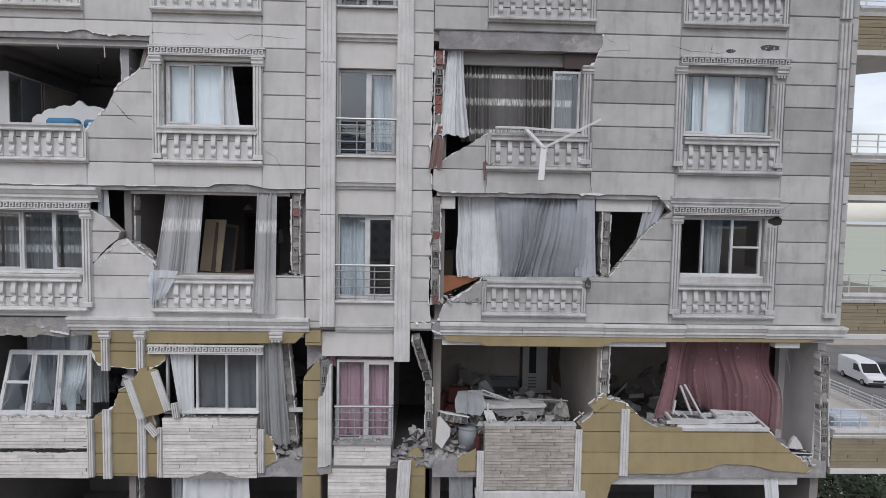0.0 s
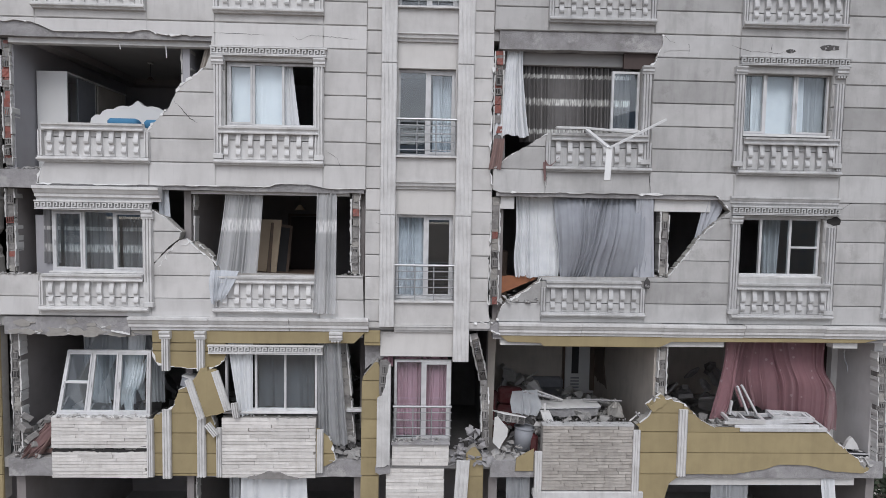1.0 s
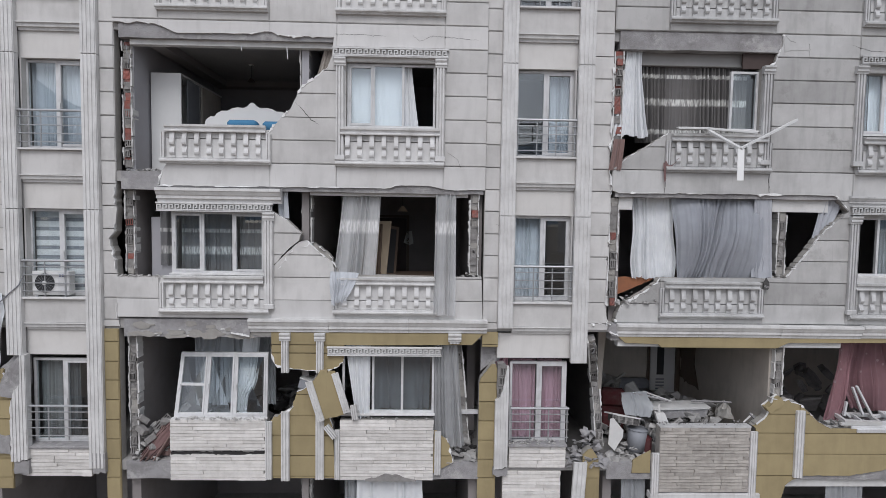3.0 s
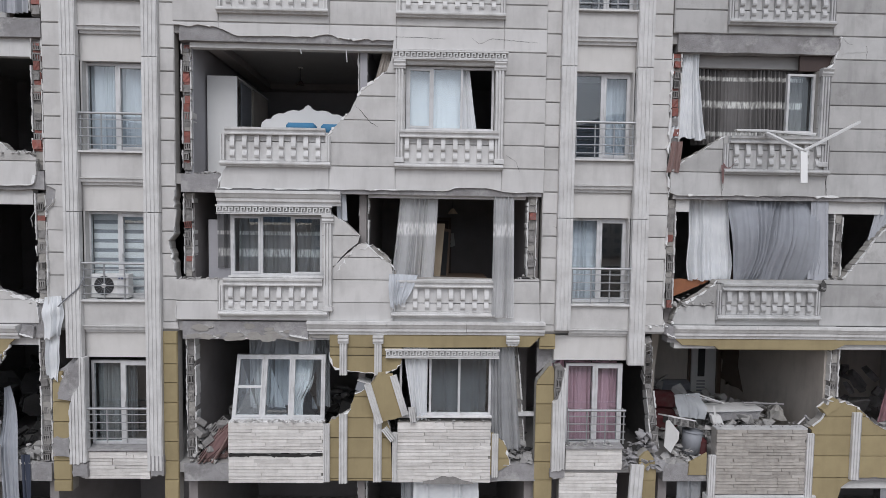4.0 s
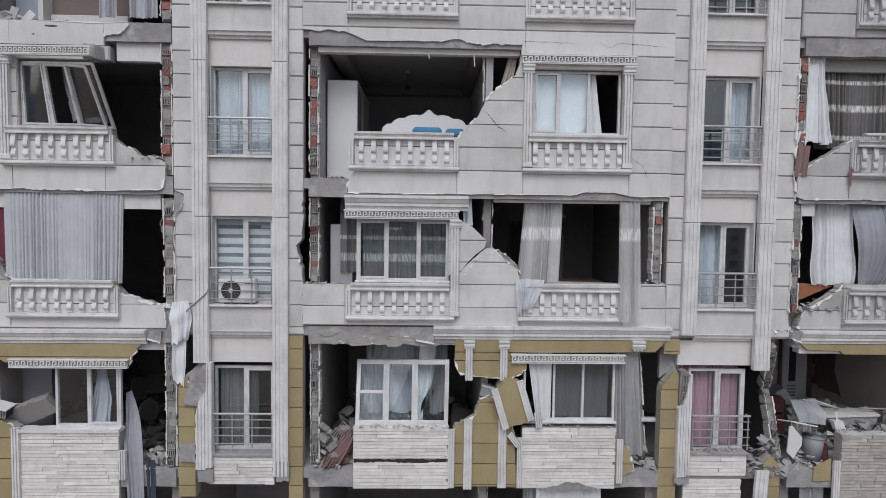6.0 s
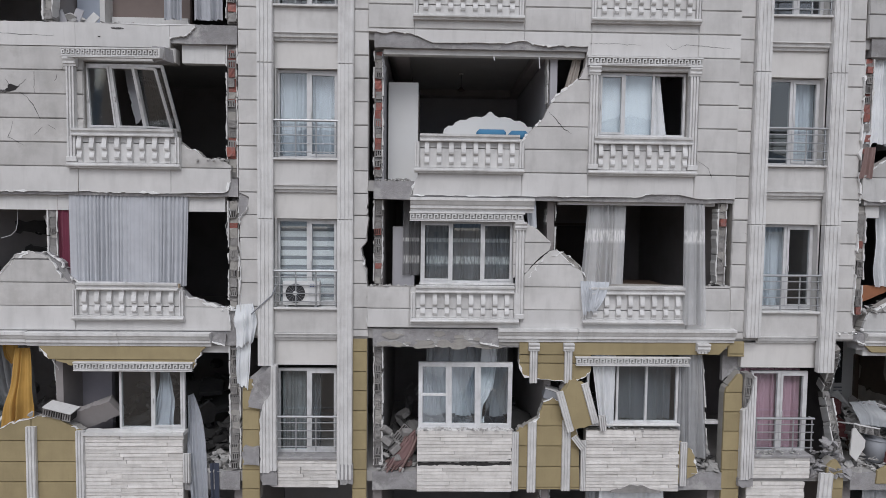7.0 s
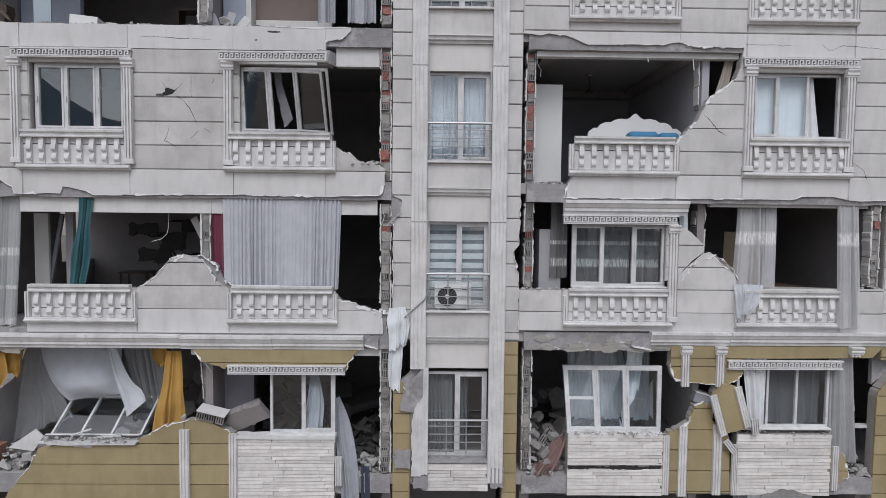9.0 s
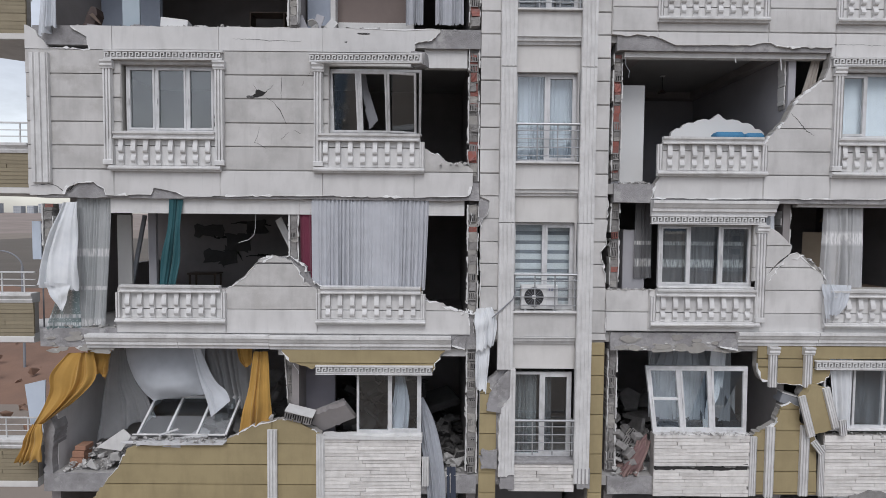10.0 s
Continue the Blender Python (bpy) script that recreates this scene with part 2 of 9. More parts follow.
PALE_BLUE = surface("pale_blue_sheet", (0.50, 0.56, 0.64), (0.42, 0.48, 0.56), 4, 0.6, 0.05)
BROWN = surface("brown_leather", (0.055, 0.035, 0.03), (0.035, 0.024, 0.02), 6, 0.6, 0.1)
BLACK = surface("black_plastic", (0.03, 0.03, 0.032), (0.02, 0.02, 0.02), 6, 0.5, 0.05)
GREYPLAST = surface("grey_plastic", (0.23, 0.24, 0.26), (0.17, 0.175, 0.19), 5, 0.6, 0.05)
MATTRESS = surface("dusty_mattress", (0.48, 0.47, 0.45), (0.33, 0.32, 0.31), 4, 0.95, 0.3)
# near-black rubble: room and gap shade put into the colour; also dark patches
SHADE_DARK = surface("shade_dark_rubble", (0.085, 0.082, 0.08), (0.045, 0.043, 0.042), 5, 0.95, 0.5, vary=0.3)
# dimmer copy of the rubble, with dark-room shade put into the colour
RUBBLE_DIM = surface("dim_rubble", (0.24, 0.23, 0.225), (0.12, 0.115, 0.11), 5, 0.95, 0.5, amount=0.8)
GLASS = glass_material()
CLOTH_WHITE = fabric("white_cotton", (0.76, 0.79, 0.83), 0.0)
CLOTH_SHEER = fabric("white_sheer", (0.70, 0.73, 0.77), 0.15)
CLOTH_GREY = fabric("grey_sheer", (0.47, 0.49, 0.51), 0.32)
CLOTH_VEIL = fabric("grey_veil", (0.46, 0.465, 0.475), 0.5)
CLOTH_GREYW = fabric("pale_grey_drape", (0.46, 0.475, 0.51), 0.0)
CLOTH_PALE = fabric("pale_grey_cotton", (0.53, 0.545, 0.58), 0.0)
CLOTH_SLATE = fabric("slate_grey_sheer", (0.42, 0.44, 0.48), 0.2)
CLOTH_NET = fabric("pale_net", (0.50, 0.51, 0.52), 0.34)
CLOTH_MIST = fabric("misty_white_sheer", (0.60, 0.63, 0.67), 0.2)
CLOTH_YELLOW = fabric("mustard_satin", (0.48, 0.275, 0.065), 0.0)
CLOTH_PINK = fabric("pink_voile", (0.355, 0.185, 0.205), 0.3, dots=(4.5, 0.17), band_colour=(0.55, 0.44, 0.45))
CLOTH_ROSE = fabric("rose_cotton", (0.46, 0.27, 0.32), 0.0)
CLOTH_GREEN = fabric("teal_cotton", (0.022, 0.10, 0.115), 0.0)
CLOTH_MAROON = fabric("maroon_velvet", (0.17, 0.03, 0.06), 0.0)
CLOTH_STRIPE = fabric("dark_banded_voile", (0.16, 0.153, 0.15), 0.05, bands=((15.09, 0.05), (14.57, 0.085), (13.97, 0.06)), band_colour=(0.74, 0.74, 0.71))
CLOTH_LACE = fabric("white_lace", (0.58, 0.60, 0.605), 0.32, bands=((11.55, 0.1), (10.85, 0.05), (10.15, 0.12)), weave=70, dots=(44, 0.26))
CLOTH_EDGED = fabric("lace_teal_border", (0.20, 0.27, 0.27), 0.25, bands=((10.14, 0.045), (10.3, 0.05)), band_colour=(0.62, 0.64, 0.64), weave=70, dots=(30, 0.38))
CLOTH_BAND = fabric("dark_voile_white_bands", (0.19, 0.19, 0.195), 0.22, bands=((11.82, 0.05), (11.42, 0.1)), band_colour=(0.6, 0.6, 0.58))
CLOTH_STREAK = fabric("grey_voile_pale_bands", (0.62, 0.625, 0.63), 0.3, bands=((11.95, 0.16),), band_colour=(0.8, 0.8, 0.79))
CLOTH_PATTERN = fabric("dark_net", (0.20, 0.21, 0.21), 0.2, dots=(30, 0.30), band_colour=(0.5, 0.5, 0.49))
CLOTH_SMOKE = fabric("smoky_net", (0.15, 0.16, 0.172), 0.2)
CLOTH_MAUVE = fabric("dusty_mauve_cloth", (0.21, 0.125, 0.12), 0.0)
CLOTH_DUST = fabric("dusty_tan_cloth", (0.25, 0.165, 0.15), 0.0)


# ---- building helpers ----
FLOOR = {0: 4.26, 1: 7.17, 2: 10.07, 3: 12.98, 4: 15.89, 5: 18.8}


def finish(name, bm, material):
    bmesh.ops.recalc_face_normals(bm, faces=bm.faces[:])
    me = bpy.data.meshes.new(name)
    bm.to_mesh(me)
    bm.free()
    for mm in (material if isinstance(material, (list, tuple)) else (material,)):
        me.materials.append(mm)
    return me


def part(name, bm, material, parent, label=""):
    """Link a bmesh as one mesh object under a thing or a part."""
    ob = new(name, finish(name, bm, material))
    ob.parent = parent
    if label:
        ob["label"] = label
    return ob


def thing(name, label, category, group="", kind="", at=(0, 0, 0), m=None):
    ob = new(name)
    ob.empty_display_size = 0.1
    ob.matrix_basis = m if m is not None else Matrix.Translation(at)
    return tagged(ob, label, category, group, kind)


def single(name, bm, material, label, category, group="", kind="", m=None):
    ob = new(name, finish(name, bm, material))
    if m is not None:
        ob.matrix_basis = m
    return tagged(ob, label, category, group, kind)


def box(bm, x0, x1, y0, y1, z0, z1, bevel=0.0, mi=0):
    vs = [bm.verts.new(p) for p in ((x0, y0, z0), (x1, y0, z0), (x1, y1, z0), (x0, y1, z0), (x0, y0, z1), (x1, y0, z1), (x1, y1, z1), (x0, y1, z1))]
    fs = [bm.faces.new([vs[i] for i in q]) for q in ((0, 1, 2, 3), (4, 7, 6, 5), (0, 4, 5, 1), (1, 5, 6, 2), (2, 6, 7, 3), (3, 7, 4, 0))]
    for f in fs:
        f.material_index = mi
    if bevel:
        es = list({e for f in fs for e in f.edges})
        bmesh.ops.bevel(bm, geom=es, offset=bevel, segments=1, affect="EDGES")
    return bm


def boxed(x0, x1, y0, y1, z0, z1, bevel=0.0):
    return box(bmesh.new(), x0, x1, y0, y1, z0, z1, bevel)


def bridges(pts):
    """Edges that run back along another edge of the same outline: they bound nothing."""
    k = len(pts)
    out = set()
    for axis in (0, 1):
        flat = [(i, pts[i], pts[(i + 1) % k]) for i in range(k) if abs(pts[i][axis] - pts[(i + 1) % k][axis]) < 1e-6]
        for n, (i, a, b) in enumerate(flat):
            for j, c, d in flat[n + 1:]:
                if abs(a[axis] - c[axis]) < 1e-6:
                    u = 1 - axis
                    if (b[u] - a[u]) * (d[u] - c[u]) < 0 and min(max(a[u], b[u]), max(c[u], d[u])) - max(min(a[u], b[u]), min(c[u], d[u])) > 1e-4:
                        out.update((i, j))
    return out


def prism(bm, poly, y0, y1, mi=0):
    """Extrude an outline in the x-z plane from y0 to y1."""
    clean = []
    for p in poly:
        if not clean or (p[0] - clean[-1][0]) ** 2 + (p[1] - clean[-1][1]) ** 2 > 1e-8:
            clean.append(p)
    if len(clean) > 2 and (clean[0][0] - clean[-1][0]) ** 2 + (clean[0][1] - clean[-1][1]) ** 2 < 1e-8:
        clean.pop()
    if len(clean) < 3:
        return bm
    a = [bm.verts.new((x, y0, z)) for x, z in clean]
    b = [bm.verts.new((x, y1, z)) for x, z in clean]
    k = len(clean)
    faces = [bm.faces.new(a), bm.faces.new(b[::-1])]
    doubled = bridges(clean)
    for i in range(k):
        if i not in doubled:
            faces.append(bm.faces.new((a[i], b[i], b[(i + 1) % k], a[(i + 1) % k])))
    for f in faces:
        f.material_index = mi
    return bm


def sweep_x(bm, x0, x1, profile, mi=0):
    """Extrude a closed (y, z) profile along x."""
    a = [bm.verts.new((x0, y, z)) for y, z in profile]
    b = [bm.verts.new((x1, y, z)) for y, z in profile]
    k = len(profile)
    bm.faces.new(a), bm.faces.new(b[::-1])
    for i in range(k):
        bm.faces.new((a[i], b[i], b[(i + 1) % k], a[(i + 1) % k]))
    return bm


def sweep_z(bm, z0, z1, profile):
    a = [bm.verts.new((x, y, z0)) for x, y in profile]
    b = [bm.verts.new((x, y, z1)) for x, y in profile]
    k = len(profile)
    bm.faces.new(a), bm.faces.new(b[::-1])
    for i in range(k):
        bm.faces.new((a[i], b[i], b[(i + 1) % k], a[(i + 1) % k]))
    return bm


def rod(bm, p, q, r, sides=8):
    p, q = Vector(p), Vector(q)
    d = (q - p)
    rot = d.to_track_quat("Z", "Y").to_matrix().to_4x4()
    bmesh.ops.create_cone(bm, cap_ends=True, segments=sides, radius1=r, radius2=r, depth=d.length, matrix=Matrix.Translation((p + q) / 2) @ rot)
    return bm


def cord(points, r, sides=6):
    """One bent cable: a ring carried along the points."""
    pts = [Vector(p) for p in points]
    bm = bmesh.new()
    rings = []
    for i, p in enumerate(pts):
        d = (pts[min(i + 1, len(pts) - 1)] - pts[max(i - 1, 0)]).normalized()
        u = d.orthogonal().normalized() if not rings else (last - d * last.dot(d)).normalized()
        last = u
        w = d.cross(u)
        rings.append([bm.verts.new(p + (u * math.cos(2 * math.pi * k / sides) + w * math.sin(2 * math.pi * k / sides)) * r) for k in range(sides)])
    for a, b in zip(rings, rings[1:]):
        for k in range(sides):
            bm.faces.new((a[k], a[(k + 1) % sides], b[(k + 1) % sides], b[k]))
    bm.faces.new(rings[0]), bm.faces.new(rings[-1][::-1])
    return bm


def clip(poly, x0, x1, z0, z1):
    def side(pts, inside, cross):
        out = []
        for i, p in enumerate(pts):
            q = pts[i - 1]
            if inside(p):
                if not inside(q):
                    out.append(cross(q, p))
                out.append(p)
            elif inside(q):
                out.append(cross(q, p))
        return out

    def at_x(v):
        return lambda a, b: (v, a[1] + (b[1] - a[1]) * (v - a[0]) / (b[0] - a[0]))

    def at_z(v):
        return lambda a, b: (a[0] + (b[0] - a[0]) * (v - a[1]) / (b[1] - a[1]), v)

    for inside, cross in ((lambda p: p[0] >= x0, at_x(x0)), (lambda p: p[0] <= x1, at_x(x1)), (lambda p: p[1] >= z0, at_z(z0)), (lambda p: p[1] <= z1, at_z(z1))):
        poly = side(poly, inside, cross)
        if len(poly) < 3:
            return []
    return poly


def area(poly):
    return abs(sum(poly[i - 1][0] * p[1] - p[0] * poly[i - 1][1] for i, p in enumerate(poly))) / 2


def jag(pts, amp=0.025, step=0.07, seed=1):
    """A broken edge: the line through pts, cut into short chips of uneven length and depth."""
    r = random.Random(seed)
    out = [pts[0]]
    for (ax, az), (bx, bz) in zip(pts, pts[1:]):
        length = math.hypot(bx - ax, bz - az)
        at = step * r.uniform(0.3, 1.3)
        while at < length - step * 0.25:
            f = at / length
            j = amp * r.choice((0.3, 0.5, 0.8, 1.0, 1.6))
            out.append((ax + (bx - ax) * f + r.uniform(-j, j), az + (bz - az) * f + r.uniform(-j, j)))
            at += step * r.choice((0.25, 0.45, 0.7, 1.0, 1.7))
        out.append((bx + r.uniform(-amp, amp) * 0.4, bz + r.uniform(-amp, amp) * 0.4))
    return out


TORN = []


def torn(pts, amp=0.025, step=0.07, seed=1):
    """A broken edge of the facing, remembered so that its bared plaster can be laid along it."""
    out = jag(pts, amp, step, seed)
    TORN.append((out, seed))
    return out


def bare_edges(y):
    """White chipped plaster along the remembered broken edges."""
    for pts, seed in TORN:
        r = random.Random(seed + 500)
        bm = bmesh.new()
        i = 0
        while i < len(pts) - 1:
            n = r.randint(2, 5)
            run = pts[i:i + n + 1]
            i += n
            if len(run) < 2 or r.random() < 0.38:
                continue
            broad = r.choice((0.006, 0.011, 0.018, 0.034))
            up, lo = [], []
            for k, (x, z) in enumerate(run):
                q = run[min(k + 1, len(run) - 1)]
                o = run[max(k - 1, 0)]
                dx, dz = q[0] - o[0], q[1] - o[1]
                d = math.hypot(dx, dz) or 1
                w = broad * r.choice((0.12, 0.4, 1.0, 1.0)) if 0 < k < len(run) - 1 else 0.002
                up.append((x - dz / d * w * 0.6, z + dx / d * w * 0.6))
                lo.append((x + dz / d * w, z - dx / d * w))
            prism(bm, up + lo[::-1], y - r.uniform(0.003, 0.012), y + 0.045)
        if bm.verts:
            single("broken_plaster_edge", bm, CHIP, "bare white plaster along a broken edge", "plaster", kind="structure")
        else:
            bm.free()
    TORN.clear()


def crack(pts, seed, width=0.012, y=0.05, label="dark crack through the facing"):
    """A hairline to finger-wide fissure over the facing: a raised strip, its shade in the near-black colour."""
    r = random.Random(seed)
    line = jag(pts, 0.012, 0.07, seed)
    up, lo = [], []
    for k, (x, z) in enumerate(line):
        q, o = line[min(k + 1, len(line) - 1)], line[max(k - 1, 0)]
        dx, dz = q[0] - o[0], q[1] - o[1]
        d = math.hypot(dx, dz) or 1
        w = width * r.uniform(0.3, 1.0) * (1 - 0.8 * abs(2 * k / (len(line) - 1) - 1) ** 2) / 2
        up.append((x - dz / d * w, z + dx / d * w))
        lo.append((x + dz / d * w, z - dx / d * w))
    return single("crack", prism(bmesh.new(), up + lo[::-1], y - 0.0025, y + 0.02), HOLE_SHADE, label, "crack", kind="structure")


def gouge(x, z, w, h, seed, material=None, y=0.05, label="patch where the facing has spalled off"):
    """A spalled patch: dark broken core with chips of bared concrete and a thin pale lip."""
    r = random.Random(seed)
    k = 11
    low = 0.4 if material is HOLE_SHADE else 0.75
    pts = [(x + w / 2 * math.cos(2 * math.pi * i / k) * r.uniform(low, 1.15), z + h / 2 * math.sin(2 * math.pi * i / k) * r.uniform(low, 1.15)) for i in range(k)]
    pts = jag(pts + pts[:1], min(w, h) * 0.05, min(w, h) * 0.25, seed)[:-1]
    t = thing("spalled_patch", label, "damage", kind="structure")
    # a hole's core lies on the face; its depth is shade put into the colour
    part("bared_core", prism(bmesh.new(), pts, y - 0.004, y + 0.02), HOLE_SHADE if material is HOLE_SHADE else SHADE_DARK, t)
    for i in range(0 if material is HOLE_SHADE else 4):
        a = r.uniform(0, 6.28)
        cx, cz = x + w * 0.25 * math.cos(a), z + h * 0.25 * math.sin(a)
        s = min(w, h) * r.uniform(0.12, 0.26)
        bit = [(cx + s * r.uniform(0.6, 1.3) * math.cos(2 * math.pi * j / 6), cz + s * r.uniform(0.4, 1.1) * math.sin(2 * math.pi * j / 6)) for j in range(6)]
        part("concrete_chip", prism(bmesh.new(), bit, y - r.uniform(0.007, 0.016), y + 0.01), material if material is not HOLE_SHADE else CONCRETE, t)
    return t


BANDS = ((9.95, 10.49), (12.55, 13.18), (15.42, 15.95))      # smooth bands at the floor levels


def clad(parent, poly, lines, holes, material, y0=0.0, y1=0.055, name="panel", joints=(), gap=0.005):
    """Courses of facing panels: the outline cut by the course lines, with window openings left free."""
    xs0, xs1 = min(p[0] for p in poly), max(p[0] for p in poly)
    for za, zb in zip(lines, lines[1:]):
        lo, hi = za + gap, zb - gap
        near = [h for h in holes if h[2] < hi and h[3] > lo]
        stops = sorted({xs0, xs1, *joints, *(v for h in near for v in (h[0], h[1]))})
        for xa, xb in zip(stops, stops[1:]):
            xm = (xa + xb) / 2
            spans = [(lo, hi)]
            for h in near:
                if h[0] < xm < h[1]:
                    spans = [(a, b) for a, b in ((lo, min(hi, h[2])), (max(lo, h[3]), hi)) if b - a > 0.01]
            ga = 0.002 if xa in joints else 0
            gb = 0.002 if xb in joints else 0
            for ca, cb in spans:
                piece = clip(poly, xa + ga, xb - gb, ca, cb)
                if len(piece) > 2 and area(piece) > 0.004:
                    bm = prism(bmesh.new(), piece, y0, y1)
                    edges = [e for e in bm.edges if all(abs(v.co.y - y0) < 1e-6 for v in e.verts) and (abs(e.verts[0].co.z - e.verts[1].co.z) < 1e-5 and e.calc_length() > 0.05 or abs(e.verts[0].co.x - e.verts[1].co.x) < 1e-5 and e.calc_length() > 0.2) and len(e.link_faces) == 2]
                    if edges:
                        bmesh.ops.bevel(bm, geom=edges, offset=0.013, segments=2, affect="EDGES", clamp_overlap=True)
                    mt = material
                    if name == "panel" and any(a <= ca and cb <= b for a, b in BANDS):
                        mt = {"cladding_paint_grimy": SPANDREL_GREY}.get(material.name, SPANDREL)
                    part(name, bm, mt, parent)


def backing(name, parent, poly, holes, material, y0=0.055, y1=0.24, label=""):
    """The masonry behind the facing, in one mesh, with the openings through it."""
    bm = bmesh.new()
    xs = sorted({min(p[0] for p in poly), max(p[0] for p in poly), *(v for h in holes for v in h[:2])})
    zs0, zs1 = min(p[1] for p in poly), max(p[1] for p in poly)
    for xa, xb in zip(xs, xs[1:]):
        xm = (xa + xb) / 2
        spans = sorted((h[2], h[3]) for h in holes if h[0] < xm < h[1])
        lo = zs0
        for h0, h1 in spans + [(zs1, zs1)]:
            if h0 > lo:
                piece = clip(poly, xa, xb, lo, h0)
                if len(piece) > 2 and area(piece) > 0.003:
                    prism(bm, piece, y0, y1)
            lo = max(lo, h1)
    return part(name, bm, material, parent, label)


def chunk(bm, c, size, r, flat=1.0):
    """One lump of broken masonry."""
    vs = [bm.verts.new((c[0] + r.uniform(-1, 1) * size, c[1] + r.uniform(-1, 1) * size, c[2] + r.uniform(-1, 1) * size * flat)) for _ in range(9)]
    res = bmesh.ops.convex_hull(bm, input=vs)
    loose = [v for v in vs if v.is_valid and not v.link_faces]
    bmesh.ops.delete(bm, geom=loose, context="VERTS")


def rubble(name, x0, x1, y0, y1, z0, height, count, seed, label, material=None, size=(0.03, 0.11)):
    """A heap of broken masonry, higher in the middle: nobody could count it."""
    r = random.Random(seed)
    bm = bmesh.new()
    for _ in range(count):
        u, v = r.random(), r.random()
        s = r.uniform(*size) * (0.6 + 0.7 * r.random())
        h = height * (1 - abs(2 * u - 1) ** 2) * (1 - abs(2 * v - 1) ** 2)
        chunk(bm, (x0 + (x1 - x0) * u, y0 + (y1 - y0) * v, z0 + s * 0.5 + r.random() * h), s, r, r.uniform(0.3, 1))
    return single(name, bm, material or RUBBLE, label, "rubble", kind="stuff")


def curtain(top, bottom, z1, z0, y, folds, amp, material, label, name="curtain", billow=0.0, seed=1, group="", waist=None, lift=0.0, y_low=None, category="curtain", loose=False, slant=0.0):
    """Hanging cloth: top and bottom are x ranges, z1 the rail and z0 the hem. waist=(height share, pinch)."""
    r = random.Random(seed)
    for zf in FLOOR.values():
        rail = zf - 0.352 if y < 0.36 else zf - 0.215
        if 0 < rail - z1 < 0.62 and not loose:
            z1 = rail
    nx, nz = max(14, folds * 8), 20
    ph = [r.uniform(0, 6.28) for _ in range(4)]
    bm = bmesh.new()
    grid = []
    for j in range(nz + 1):
        v = j / nz
        row = []
        for i in range(nx + 1):
            u = i / nx
            xa = top[0] + (bottom[0] - top[0]) * v ** 1.2
            xb = top[1] + (bottom[1] - top[1]) * v ** 1.2
            if waist:
                pinch = waist[1] * math.exp(-((v - waist[0]) / 0.25) ** 2)
                mid = (xa + xb) / 2
                xa, xb = xa + (mid - xa) * pinch, xb + (mid - xb) * pinch
            us = u + 0.25 / folds * math.sin(2 * math.pi * folds * 0.37 * u + ph[0]) * (0.4 + 0.6 * v)
            x = xa + (xb - xa) * us
            a = 2.5 * amp * (0.55 + 0.45 * math.sin(3.1 * u * math.pi + ph[1])) * (0.5 + 0.7 * v)
            yy = y + ((y_low - y) * v if y_low is not None else 0)
            a *= 0.75 + 0.35 * math.sin(11.3 * u + ph[3]) * math.sin(23.7 * u + ph[0])
            warp = 0.9 * math.sin(5.1 * u + ph[1]) + 0.6 * math.sin(14.7 * u + ph[3])
            th = 2 * math.pi * folds * u + ph[2] + warp + 0.9 * v * math.sin(ph[3] + 4 * u)
            yy += a * (0.8 * math.sin(th) + 0.28 * math.sin(2 * th + ph[1]) + 0.16 * math.sin(3.3 * th + ph[0]))
            yy -= billow * math.sin(math.pi * min(1, v * 1.1)) * math.sin(math.pi * u) ** 0.7
            z = z1 - slant * u + (z0 - z1 + slant * u) * v + lift * v * v * math.sin(math.pi * u * 1.7 + ph[1]) + 0.01 * v * math.sin(9 * u + ph[0])
            row.append(bm.verts.new((x, yy, z)))
        grid.append(row)
    for a, b in zip(grid, grid[1:]):
        for i in range(nx):
            f = bm.faces.new((a[i], a[i + 1], b[i + 1], b[i]))
            f.smooth = True
    return single(name, bm, material, label, category, group)


def along(pts, v):
    """Point at share v of a smooth line through pts."""
    k = len(pts) - 1
    i = min(int(v * k), k - 1)
    f = v * k - i
    p0, p1, p2, p3 = (Vector(pts[max(0, min(k, j))]) for j in (i - 1, i, i + 1, i + 2))
    return 0.5 * (2 * p1 + (p2 - p0) * f + (2 * p0 - 5 * p1 + 4 * p2 - p3) * f * f + (3 * p1 - p0 - 3 * p2 + p3) * f ** 3)


